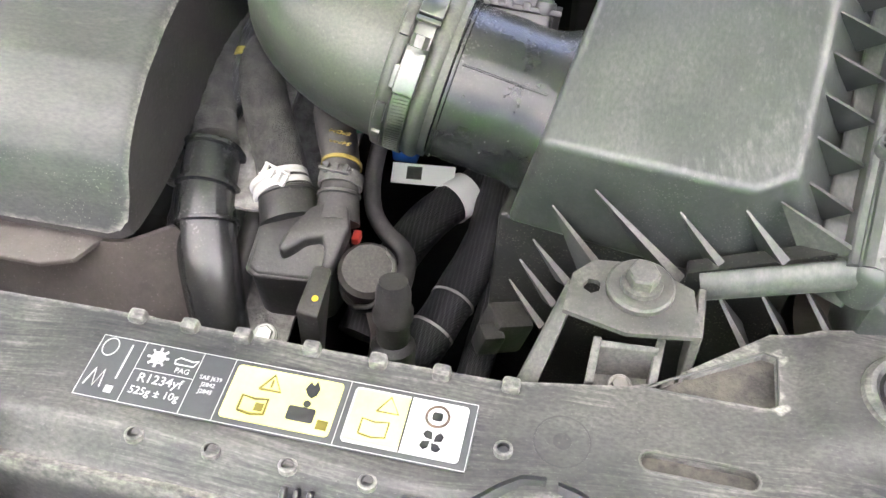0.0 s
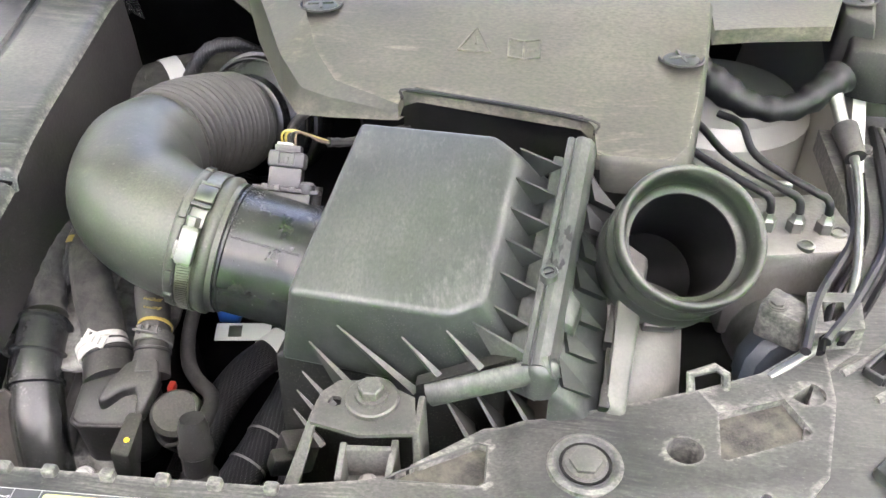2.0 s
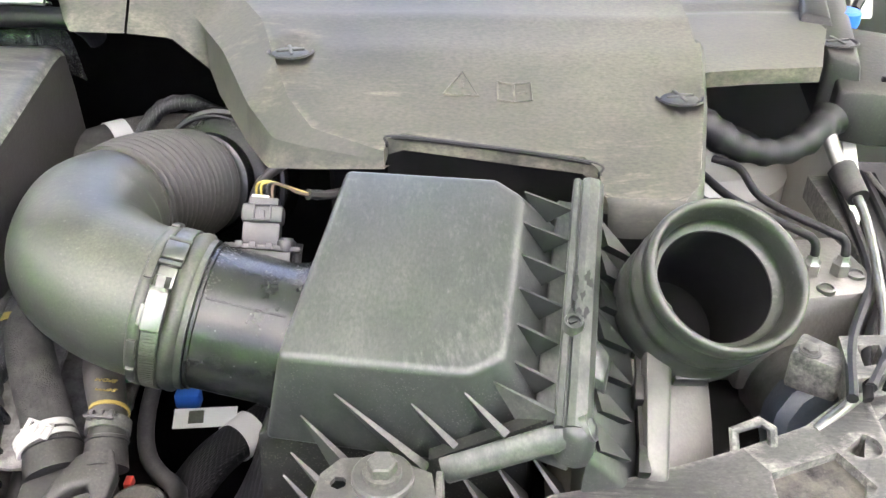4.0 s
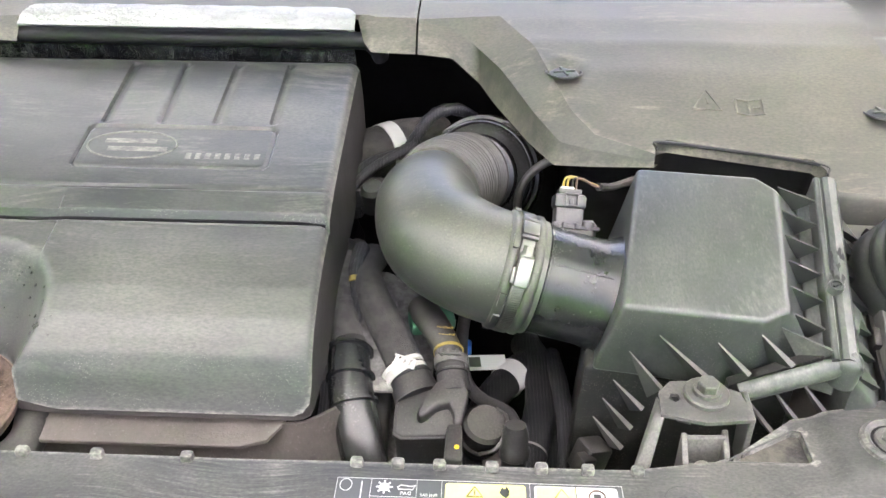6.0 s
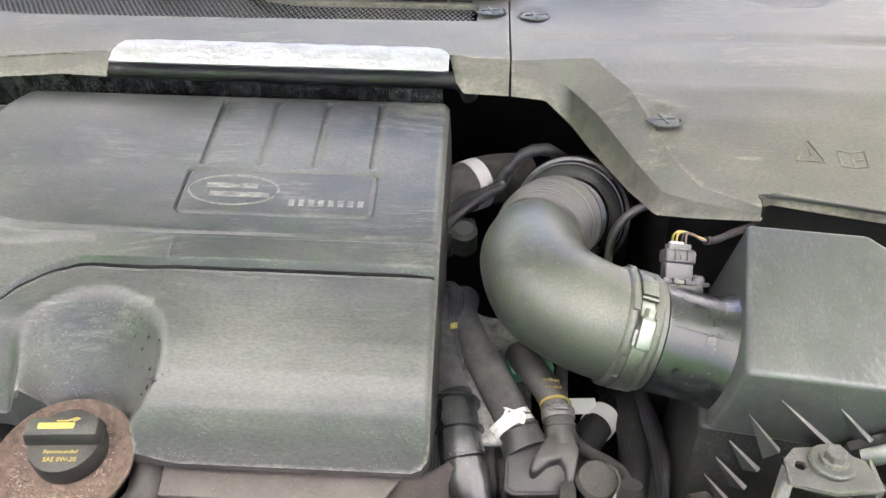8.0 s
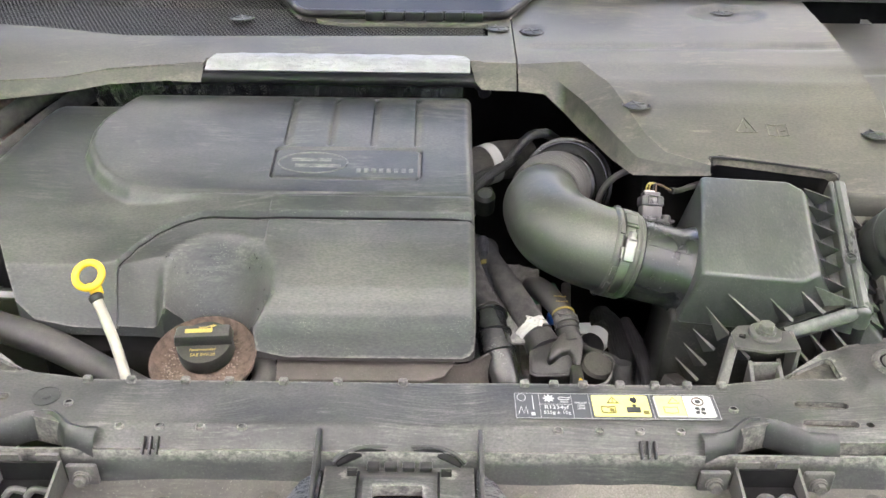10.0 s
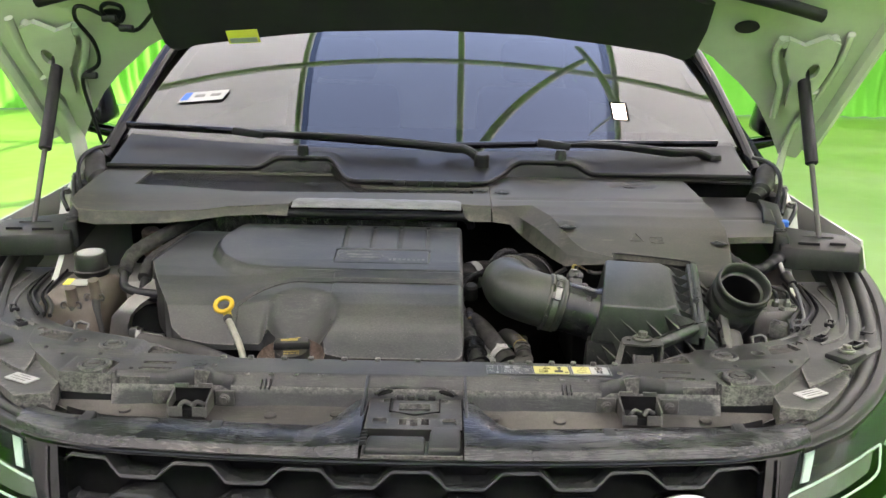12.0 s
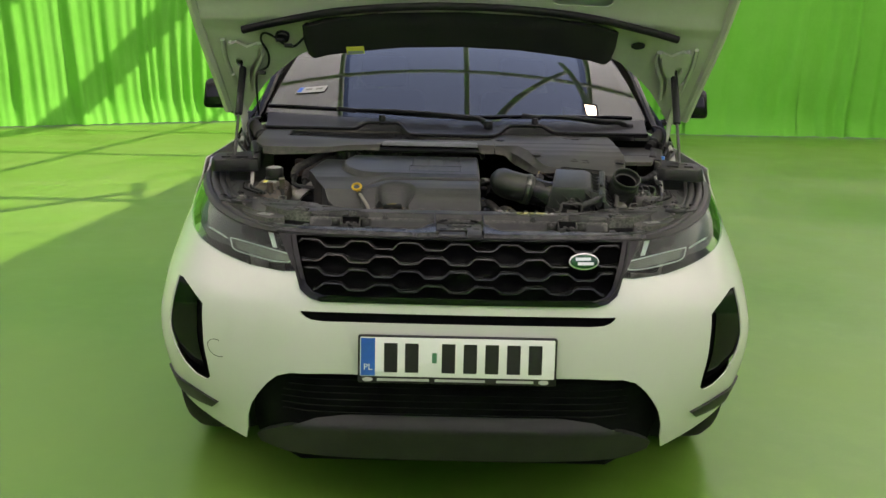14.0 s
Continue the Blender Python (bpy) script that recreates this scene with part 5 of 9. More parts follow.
cp = thing("scuttle_cover", (-.3, .8, 1.08), "dusty black plastic scuttle cover with mesh intake", "scuttle cover")
panel("cover_sheet", left, [mesh_hole], 0.010, lambda u, v: (u, v, left_z(u, v)), 0.003, M["cowl"], cp, "dusty black plastic sheet", wall=(0, 0, -.005))
top_e = [(-.264, .733), (-.31, .735), (-.38, .725), (-.43, .705), (-.50, .695), (-.62, .69), (-.66, .70)]
bot_e = [(-.268, .722, 1.064), (-.31, .722, 1.066), (-.38, .712, 1.064), (-.43, .699, 1.058), (-.50, .690, 1.052), (-.62, .685, 1.048), (-.66, .70, 1.05)]
part("front_face", loft(B(), [[(x, y + .002, left_z(x, y) + .0002) for x, y in top_e], [(x, y - .001, left_z(x, y) - .0035) for x, y in top_e], bot_e, [(x, y + .006, z) for x, y, z in bot_e]], 80), M["cowl"], cp, angle=50)
part("front_face", loft(B(), [[(.071, .740, 1.0895), (.080, .7385, 1.0892), (.125, .7355, 1.0890)], [(.068, .737, 1.086), (.076, .7345, 1.0855), (.125, .732, 1.085)], [(.074, .725, 1.068), (.082, .713, 1.062), (.125, .710, 1.062)], [(.078, .73, 1.066), (.086, .716, 1.062), (.125, .713, 1.062)]], 24), M["cowl"], cp, angle=40)
verts, faces = [], []
cell = .0056
row = 0
y = .803
while y < .945:
    x = -.60 + (cell / 2 if row % 2 else 0)
    while x < .088:
        if near_edge(mesh_hole, np.array([[x, y]]))[2][0]:
            z, n0 = cowl_z(x, y) - .003, len(verts)
            for r in (.00325, .0022):
                for k in range(6):
                    a = math.pi / 6 + k * math.pi / 3
                    verts.append((x + r * math.cos(a), y + r * math.sin(a), z))
            for k in range(6):
                faces.append((n0 + k, n0 + (k + 1) % 6, n0 + 6 + (k + 1) % 6, n0 + 6 + k))
        x += cell
    y += cell * .866
    row += 1
mesh = raw("intake_mesh", verts, faces, M["cowl"], cp, "fine black honeycomb mesh", 0)
mesh["kind"] = "stuff"
# Near-black sheet under the mesh stands in for shade below it.
panel("mesh_shade_sheet", mesh_hole, [], .03, lambda u, v: (u, v, cowl_z(u, v) - .02), .002, M["dark"], cp)


for x, y in ((-.240, .862), (.106, .838)):
    push_clip(x, y, cowl_z(x, y) + .001, cp)


def strip_pos(u, v):
    return (u, .713 + .026 * v, 1.084 + .013 * math.sin(min(1, v * 1.15) * math.pi / 2) + .0006 * math.sin(u * 900) * math.sin(v * 30))


st = panel("foil_strip", [(-.258, 0), (.067, 0), (.067, .55), (.06, .85), (.045, 1), (-.215, 1), (-.245, .85), (-.256, .4)], [], .012, strip_pos, .003, M["foil"], None)
tagged(st, "crinkled bright silver heat foil strip on the cowl lip", "foil strip")
rn = random.Random(5)
part("lip_seal", tube(B(), [(-.300, .745, 1.060), (-.285, .737, 1.066), (-.10, .735, 1.0665), (.06, .735, 1.066), (.082, .740, 1.058), (.088, .748, 1.044)], .0085, 12, 10), M["seal"], cp, "black rubber lip under the scuttle", 60)
sh = panel("rear_heat_shield", rect_poly(-.42, 0, .06, 1), [], .011, lambda u, v: (u, .775 - .035 * v + .012 * noise.noise((u * 60, v * 2.2, 1)), 1.0 + .075 * v + .010 * noise.noise((u * 55, v * 2.4, 7))), .002, M["foil_dark"], None, angle=15)
tagged(sh, "crinkled dark foil heat shield behind the engine cover", "heat shield")

right = [(.127, .975), (.127, .735), (.190, .740), (.205, .742), (.237, .692), (.254, .643), (.266, .612), (.285, .586), (.333, .568), (.335, .579), (.345, .583), (.462, .565), (.470, .556), (.472, .535), (.522, .533), (.533, .545),
         (.548, .615), (.556, .672), (.60, .680), (.655, .686), (.668, .72), (.70, .80), (.72, .975)]


CLIPS = ((.262, .657), (.532, .617), (.152, .838), (.43, .925))


def cover_z(x, y):
    z = 1.085 + .10 * (y - .70) if y > .70 else 1.085 - .40 * (.70 - y)
    z = z if y > .74 or y < .66 else z - .004 * math.sin(math.pi * (y - .66) / .08)
    if x > .556:
        z = min(z, 1.049 + .08 * (y - .68))
    for cx, cy in CLIPS:
        z -= .0034 * sstep(.0165, .0140, math.hypot(x - cx, y - cy))
    e = math.hypot((x - .43) / .055, (y - .905) / .03)
    z -= .006 * (1 - sstep(.75, 1.05, e))
    z -= .003 * (1 - sstep(.0, .012, abs(y - .785 - .03 * (x - .13)))) * sstep(.135, .15, x)
    z += .002 * noise.noise((x * 7, y * 9, 4))
    return z


cc = panel("battery_cover", right, [], 0.006, lambda u, v: (u, v, cover_z(u, v)), 0.003, M["cowl"], None, wall=(0, 0, -.012))
tagged(cc, "dusty black plastic cover over the battery beside the air box", "cover panel")
nose_top = [(.127, .735), (.190, .740), (.205, .742), (.237, .692), (.254, .643), (.266, .612), (.285, .586), (.333, .568)]
nose_top = [(x, y, cover_z(x, y) + .0004) for x, y in nose_top]
nose_mid = [(.127, .733, 1.085), (.150, .735, 1.083), (.178, .725, 1.070), (.207, .682, 1.059), (.236, .62, 1.043), (.257, .594, 1.029), (.280, .580, 1.030), (.333, .566, 1.027)]
nose_low = [(.127, .710, 1.062), (.160, .712, 1.058), (.187, .712, 1.033), (.202, .675, 1.027), (.232, .62, 1.015), (.252, .588, 1.010), (.280, .575, 1.016), (.333, .564, 1.022)]
part("nose_bevel", loft(B(), [nose_top, nose_mid], 60), M["cowl"], cc, angle=60)
part("nose_face", loft(B(), [nose_mid, nose_low, [(x + .004, y + .006, z) for x, y, z in nose_low]], 60), M["cowl"], cc, angle=50)
for x, y in CLIPS:
    push_clip(x, y, cover_z(x, y) + .0030, cc)
# raised warning triangle and book sign
for pts in ([(.371, .616), (.395, .615), (.384, .637), (.371, .616)], [(.3835, .629), (.3840, .622)], [(.408, .628), (.419, .626), (.431, .628), (.431, .612), (.419, .610), (.408, .612), (.408, .628)], [(.419, .626), (.419, .610)], [(.422, .618), (.428, .619)]):
    bm = B()
    tube(bm, [(x, y, cover_z(x, y) + .0003) for x, y in pts], .0009, 6, smooth_path=False)
    part("embossed_sign", bm, M["cowl"], cc)
slot_e = [(.334, .576), (.345, .583), (.462, .565), (.471, .553)]
part("slot_back", loft(B(), [[(x, y + .004, cover_z(x, y) - .006) for x, y in slot_e], [(x, y + .010, cover_z(x, y) - .03) for x, y in slot_e], [(x, y + .012, cover_z(x, y) - .09) for x, y in slot_e]], 40), M["gloss_trim"], cc, "dark slot below the cover's front edge")
part("slot_lip", tube(B(), [(x, y - .002, cover_z(x, y) - .002) for x, y in slot_e], .0016, 6, 6), M["gloss_trim"], cc)
end_e = [(.472, .537), (.478, .534), (.516, .533), (.528, .538), (.534, .549), (.548, .615), (.556, .672)]
part("front_face", loft(B(), [[(x, y, cover_z(x, y) + .0003) for x, y in end_e], [(x + .002, y - .004, cover_z(x, y) - .004) for x, y in end_e], [(x + .004, y - .005, cover_z(x, y) - .026) for x, y in end_e]], 40), M["cowl"], cc, angle=50)
bm = B()
box(bm, (.410, .745, .88), (.26, .17, .22), .02)
tagged(part("battery_box", bm, M["dark"]), "black battery box under its cover", "battery box")

def trough_y(x):
    return .868 + .092 * (1 - sstep(.20, .13, abs(x + .02)))


def trough_at(u, v):
    x = u * (.70 + .05 * v)
    y0, y1 = trough_y(x), 1.10 + .16 * u * u
    y = y0 + (y1 - y0) * v
    z0 = 1.103 + .11 * (y0 - .865) + .006
    a = abs(x + .01)
    hump = .024 * sstep(.16, .215, a) * (1 - sstep(.31, .37, a))
    return (x, y, z0 + (1.150 - z0 + .012 * u * u) * v + hump * (1 - sstep(.25, .75, v)))


trough = panel("scuttle_trough", rect_poly(-1, 0, 1, 1), [], .02, trough_at, .004, M["gloss_trim"], None, angle=60)
tagged(trough, "black plastic scuttle below the windscreen", "scuttle panel")
bm = B()
tube(bm, [(x, trough_y(x) - .003, trough_at(x / .70, 0)[2] + .001) for x in np.linspace(-.70, .70, 121)], .0058, 10, 2)
part("scuttle_seal", bm, M["gloss_trim"], trough, "black rubber seal bead")
part("trough_front", loft(B(), [[(x, trough_y(x) + .001, trough_at(x / .70, 0)[2]) for x in np.linspace(-.70, .70, 140)], [(x, trough_y(x) - .004, trough_at(x / .70, 0)[2] - .008) for x in np.linspace(-.70, .70, 140)], [(x, trough_y(x) - .007, cowl_z(x, trough_y(x)) - .004) for x in np.linspace(-.70, .70, 140)]], 140), M["plastic"], trough, angle=60)
for k in range(6):
    bm = B()
    box(bm, (-.060 + .027 * k, .861, 1.109), (.024, .008, .013), .0015)
    part("vent_block", bm, M["plastic"], trough)


def wiper(pivot, knee, tip, b0, b1):
    t = thing("wiper", pivot, "black windscreen wiper resting at the foot of the screen", "wiper", "wipers")
    bm = B()
    tube(bm, [pivot, Vector(pivot).lerp(Vector(knee), .4) + Vector((0, 0, .012)), knee, Vector(knee).lerp(Vector(tip), .5) + Vector((0, 0, .006)), tip], [.011, .009, .010, .008, .005], 10, 8, flat=1.2)
    part("arm", bm, M["seal"], t)
    bm = B()
    lathe(bm, [(.017, -.02), (.017, .012), (.013, .018), (0, .019)], pivot, (0, -.2, 1), 20)
    part("pivot", bm, M["seal"], t)
    bm = B()
    mid = (Vector(b0) + Vector(b1)) / 2 + Vector((0, -.012, .004))
    tube(bm, [b0, mid, b1], .0065, 8, 14, flat=1.6)
    part("blade", bm, M["gloss"], t)
    bm = B()
    box(bm, tip, (.075, .014, .018), .004, pose(0, 0, 0, 0, 6, -8))
    part("blade_holder", bm, M["seal"], t)


wiper((.115, .985, 1.140), (.035, 1.02, 1.165), (-.42, 1.085, 1.182), (-.735, 1.185, 1.185), (-.03, 1.055, 1.165))
wiper((.66, 1.10, 1.135), (.55, 1.065, 1.158), (.28, 1.055, 1.172), (.03, 1.052, 1.165), (.68, 1.155, 1.170))
for x in (-.275, .285):
    bm = B()
    lathe(bm, [(.012, -.01), (.013, .016), (.010, .026), (0, .027)], (x, .965, 1.145), (0, 0, 1), 16)
    tagged(part("washer_nozzle", bm, M["seal"]), "small black washer nozzle on the scuttle", "washer nozzle", "washer nozzles")

# ---------- engine cover ----------
EC = [(.069, .724), (.060, .727), (-.335, .729), (-.350, .722), (-.505, .722), (-.515, .70), (-.49, .60), (-.455, .52), (-.405, .430), (-.385, .420), (-.345, .416), (-.262, .414), (-.250, .411), (-.232, .420),
      (-.172, .418), (-.157, .405), (-.150, .381), (-.12, .378), (.056, .378), (.063, .3795), (.0675, .3835), (.069, .390)]
BC = (-.197, .405)
PROFILE_Y = [.370, .379, .3835, .390, .397, .406, .418, .440, .470, .503, .5065, .530, .562, .608, .70, .730]
PROFILE_Z = [.895, .910, .919, .934, .947, .9575, .967, .979, .989, .9965, 1.0025, 1.0120, 1.0200, 1.0290, 1.0470, 1.0500]
BLOCK = [(-.335, .735), (-.352, .705), (-.372, .665), (-.376, .640), (-.372, .610), (-.352, .574), (-.330, .553), (-.306, .539), (-.272, .5335), (-.16, .531), (.075, .530)]
GROOVE = [(.075, .5045), (-.164, .5050), (-.218, .5060), (-.245, .499), (-.267, .486), (-.284, .470), (-.297, .454), (-.306, .440)]


def seg_d(x, y, ax_, ay_, bx_, by_):
    ex, ey = bx_ - ax_, by_ - ay_
    t = min(1, max(0, ((x - ax_) * ex + (y - ay_) * ey) / (ex * ex + ey * ey)))
    return math.hypot(x - ax_ - t * ex, y - ay_ - t * ey)


def line_d(x, y, line):
    """Distance from a polyline, signed: positive to the right of its run."""
    best, sign = 9.0, 1
    for (ax_, ay_), (bx_, by_) in zip(line, line[1:]):
        d = seg_d(x, y, ax_, ay_, bx_, by_)
        if d < best:
            best, sign = d, 1 if (bx_ - ax_) * (y - ay_) - (by_ - ay_) * (x - ax_) < 0 else -1
    return best * sign


def cover_h(x, y):
    g = float(np.interp(x, [-.306, -.297, -.284, -.267, -.245, -.218], [.440, .454, .470, .486, .499, .506]))
    # below the groove the panel runs down to the front edge, above it up to the back
    z = float(np.interp(y, PROFILE_Y, PROFILE_Z))
    if x < -.20 and y < .5065:
        hi_z = .9965 + .32 * (y - .5065) + .006
        f = sstep(g - .002, g + .002, y) if x > -.306 else 1.0
        z = z * (1 - f) + hi_z * f
    # wing beside the raised block
    d = line_d(x, y, BLOCK)
    if d > 0 and x < -.15:
        drop = .015 * sstep(-.20, -.345, x) + .0015
        z -= drop * sstep(-.001, .011, d)
    z -= .0018 * (1 - sstep(.0006, .0030, abs(d))) * sstep(.10, -.10, x)
    z -= .0010 * (1 - sstep(.0004, .0030, abs(d))) * sstep(-.10, .06, x)
    # groove
    if .43 < y < .52:
        z -= .0065 * (1 - sstep(.0010, .0032, abs(line_d(x, y, GROOVE)))) * sstep(-.309, -.300, x)
    # front left facet
    if x < -.245 and y < .50:
        front = .912 + 1.55 * (y - .4145)
        z = min(z, front + .004 * sstep(-.30, -.25, x)) if x < -.30 else z * sstep(-.262, -.238, x) + min(z, front + .004) * (1 - sstep(-.262, -.238, x))
    if x < -.38:
        z -= .045 * sstep(.06, .0, (x + .515 + .28 * (.70 - y)) * .85)
    # bowl round the oil filler
    r = math.hypot(x - BC[0], y - BC[1])
    if r < .090 and x > -.30:
        b_ = .910 + 1.78 * max(0.0, r - .031)
        k = max(0.0, 1 - abs(z - b_) / .010)
        z = min(z, b_) - .0025 * k * k
    # cast ribs
    for k in range(4):
        xc = -.1485 + .0505 * k
        if .614 < y < .712:
            e = sstep(.614, .617, y) * sstep(.712, .709, y)
            z -= .0030 * sstep(-.0022, -.0008, x - xc) * (1 - sstep(-.0002, .0085, x - xc)) * e
    # nameplate: a fine groove round a field with rounded corners
    qx, qy = abs(x + .0735) - .0765, abs(y - .5815) - .0205
    e = math.hypot(max(qx, 0), max(qy, 0)) + min(max(qx, qy), 0) - .0065
    if e < .003:
        z -= .0030 * (1 - sstep(.0004, .0022, abs(e))) + .0006 * sstep(.0, -.002, e)
    t = max(0.0, x - .0600)
    z -= .009 - math.sqrt(max(0, .009 ** 2 - min(t, .0088) ** 2))
    t = max(0.0, y - .712)
    z -= (.018 - math.sqrt(max(0, .018 ** 2 - min(t, .0170) ** 2))) * .8
    return z


cov = thing("engine_cover", (-.2, .55, .90), "large dusty black plastic engine cover with raised nameplate", "engine cover")
shell = panel("cover_shell", EC, [], 0.0019, lambda u, v: (u, v, cover_h(u, v)), .003, M["cover"], cov, "dusty black moulded shell", 32)
# skirt
vs, fs, run_ = [], [], []
for (ax, ay), (bx, by) in zip(EC, EC[1:] + EC[:1]):
    k = max(1, int(math.hypot(bx - ax, by - ay) / .006))
    run_ += [(ax + (bx - ax) * i / k, ay + (by - ay) * i / k) for i in range(k)]
for x, y in run_:
    b_ = .905 + (.018 * sstep(.40, .50, y) + .012 * sstep(.5, .6, y) + .035 * sstep(.6, .72, y) if x > .05 else .02 * sstep(.5, .6, y) + .045 * sstep(.62, .70, y))
    out = .003 * sstep(.38, .46, y) if x > .06 else .0
    zt = cover_h(x, y)
    lo = min(b_, zt - .002)
    wob = .0018 * noise.noise((x * 40, y * 26, 3)) if x > .06 else 0
    vs += [(x, y, zt), (x + out * .45 + wob, y, zt * .62 + lo * .38), (x + out, y - (.001 if y < .45 else 0), lo)]
m_ = len(run_)
fs = [(3 * i + k, 3 * i + k + 1, 3 * ((i + 1) % m_) + k + 1, 3 * ((i + 1) % m_) + k) for i in range(m_) for k in (0, 1)]
skirt = raw("cover_skirt", vs, fs, M["skirt"], cov, "matt brown-black side skirt", angle=35)
skirt.data.materials.append(M["cover"])
for poly in skirt.data.polygons:
    if poly.center.x < -.16 and poly.center.y < .47:
        poly.material_index = 1
zc = cover_h
lip_ = curve([(x, y - .0042, 0) for x, y in GROOVE[:-1]] + [(-.303, .436, 0)], 8)
# Near-black tube paints the shadow line cast by the upper panel's lip.
bm = B()
tube(bm, [(min(p.x, .066), p.y + .0036, cover_h(min(p.x, .066), p.y) + .0001) for p in lip_], .0016, 6, smooth_path=False)
part("overhang_shade_line", bm, M["dark"], cov, "dark line in place of shade below the upper panel's edge")
bm = B()
tube(bm, [(p.x if p.x < .066 else .066, p.y, cover_h(min(p.x, .066), p.y) - .0003) for p in lip_], .0011, 6, smooth_path=False)
part("groove_lip", bm, M["finlight"], cov, "dust-filled lip along the groove")
bm = B()
tube(bm, [(-.1120 + .0390 * math.cos(a), .583 + .0185 * math.sin(a), zc(-.1120 + .0390 * math.cos(a), .583 + .0185 * math.sin(a)) - .0001) for a in np.linspace(0, 2 * math.pi, 60)], .0011, 6, smooth_path=False)
part("emblem_ring", bm, M["cover"], cov, "raised oval emblem without lettering")


def relief(x0, x1, y0, y1, name):
    """A low raised bar that lies on the cover."""
    bm = B()
    q = [(x0, y0), (x1, y0), (x1, y1), (x0, y1)]
    hexa(bm, [(x, y, zc(x, y) - .002) for x, y in q], [(x, y, zc(x, y) + .0004) for x, y in q], .0002, 1)
    part(name, bm, M["cover"], cov)


for x0, x1, y in ((-.137, -.092, .5885), (-.132, -.080, .5775)):
    relief(x0, x1, y - .0030, y + .0030, "emblem_bar")
for k in range(8):
    x = -.062 + .0084 * k
    relief(x, x + .0048, .5660, .5735, "nameplate_bar")

# ---------- oil filler, dipstick, front hose, shields ----------
rs_ = random.Random(11)
drops = B()
for _ in range(46):
    a, r = rs_.uniform(-.1, 2.4), rs_.uniform(.046, .072)
    x, y = BC[0] + r * math.cos(a), BC[1] + r * math.sin(a)
    s_ = rs_.uniform(.0004, .0013)
    t_ = lathe(B(), [(s_, 0), (s_ * .4, .0005), (0, .0005)], (0, 0, 0), (0, 0, 1), 7)
    t_.transform(Matrix.Translation((x, y, cover_h(x, y) + .0003)) @ Matrix.Diagonal((1, rs_.uniform(1.0, 3.2), 1.6, 1)))
    join(drops, t_)
dr = part("dried_drops", drops, M["ink"], cov, "dark dried splashes above the oil cap")
dr["kind"] = "stuff"
of = thing("oil_filler", (-.201, .378, .89), "black ribbed oil cap in a sandy rusty splash dish", "oil cap")
ax = Vector((-.02, -.22, 1)).normalized()
bm = B()
lathe(bm, [(.0, 0), (.044, .0), (.050, .006), (.0530, .0150), (.0520, .0155), (.0490, .008), (.043, .0045), (.0, .0035)], (-.201, .377, .897), ax, 48)
dish = part("splash_dish", bm, M["rust"], of, "round dish full of rust-brown sand")
grains = B()
for _ in range(420):
    a, r = rs_.uniform(0, 2 * math.pi), .043 * math.sqrt(rs_.uniform(.3, 1))
    p = Vector((-.201, .377, .897)) + ax * .0045 + Vector((r * math.cos(a), r * math.sin(a), .22 * r * math.sin(a)))
    box(grains, p, (rs_.uniform(.0006, .0018), rs_.uniform(.0006, .0016), .0010))
gr_ = part("loose_sand", grains, M["sand"], of, "loose pale and brown grains of sand", 0)
gr_["kind"] = "stuff"
bm = B()
lathe(bm, [(.0275, .002), (.0275, .016), (.0265, .018), (.0, .018)], (-.201, .388, .904), ax, 40)
cap = part("cap", bm, M["plastic"], of, "black oil cap")
yy = ax.cross(Vector((1, .05, 0))).normalized()
xx = yy.cross(ax).normalized()
cm_ = Matrix.Translation(Vector((-.201, .388, .904))) @ Matrix((xx, yy, ax)).transposed().to_4x4()
bm = B()
hexa(bm, [(-.0295, -.005, .016), (.0295, -.005, .016), (.0285, .014, .016), (-.0285, .014, .016)], [(-.0275, -.003, .030), (.0275, -.003, .030), (.0265, .013, .030), (-.0265, .013, .030)], .003)
bm.transform(cm_)
part("grip", bm, M["plastic"], cap, "raised grip across the cap")
bm = B()
prism(bm, rect_poly(-.017, .0020, .010, .0070, .001), .0004, cm_ @ pose(0, 0, .0301))
br_ = part("brand_bar", bm, M["gold"], cap, "yellow printed bar")
bm = B()
tube(bm, [cm_ @ Vector(p) for p in ((-.004, .0085, .0304), (.004, .0085, .0304), (.010, .0110, .0304), (.013, .0105, .0304), (.008, .0080, .0304))], .0006, 5, smooth_path=False)
part("can_mark", bm, M["gold"], cap)
writing("cap_print", "SAE 0W-20", .0052, cm_ @ pose(.001, -.0165, .0182), M["gold"], cap)
writing("cap_print", "Recommended", .0042, cm_ @ pose(.0, -.0100, .0182), M["gold"], cap)

dp = thing("dipstick", (-.258, .328, .88), "yellow-ringed oil dipstick in a pale metal tube", "dipstick")
bm = B()
dn = Vector((-.05, -.62, .78)).normalized()
rs = dn.orthogonal().normalized()
rt = dn.cross(rs)
tube(bm, [Vector((-.3130, .410, .9825)) + (rs * math.cos(a) + rt * math.sin(a)) * .0132 for a in np.linspace(0, 2 * math.pi, 33)], .0038, 10, smooth_path=False)
solid(bm, [(-.3105, .3985, .965), (-.2985, .3985, .965), (-.2985, .4055, .965), (-.3105, .4055, .965)], [(-.3150, .402, .976), (-.3010, .402, .976), (-.3010, .408, .976), (-.3150, .408, .976)], .002, 2)
part("ring", bm, M["yellow"], dp, "yellow plastic pull ring")
bm = B()
tube(bm, [(-.3040, .396, .965), (-.291, .378, .951), (-.277, .357, .935), (-.266, .338, .912), (-.262, .328, .88)], .0052, 12, 8)
part("guide_tube", bm, M["tubepaint"], dp, "pale guide tube")
bm = B()
lathe(bm, [(.0052, -.004), (.0068, -.003), (.0072, .002), (.0055, .004), (0, .004)], (-.3040, .396, .965), (-.5, .55, .6), 18)
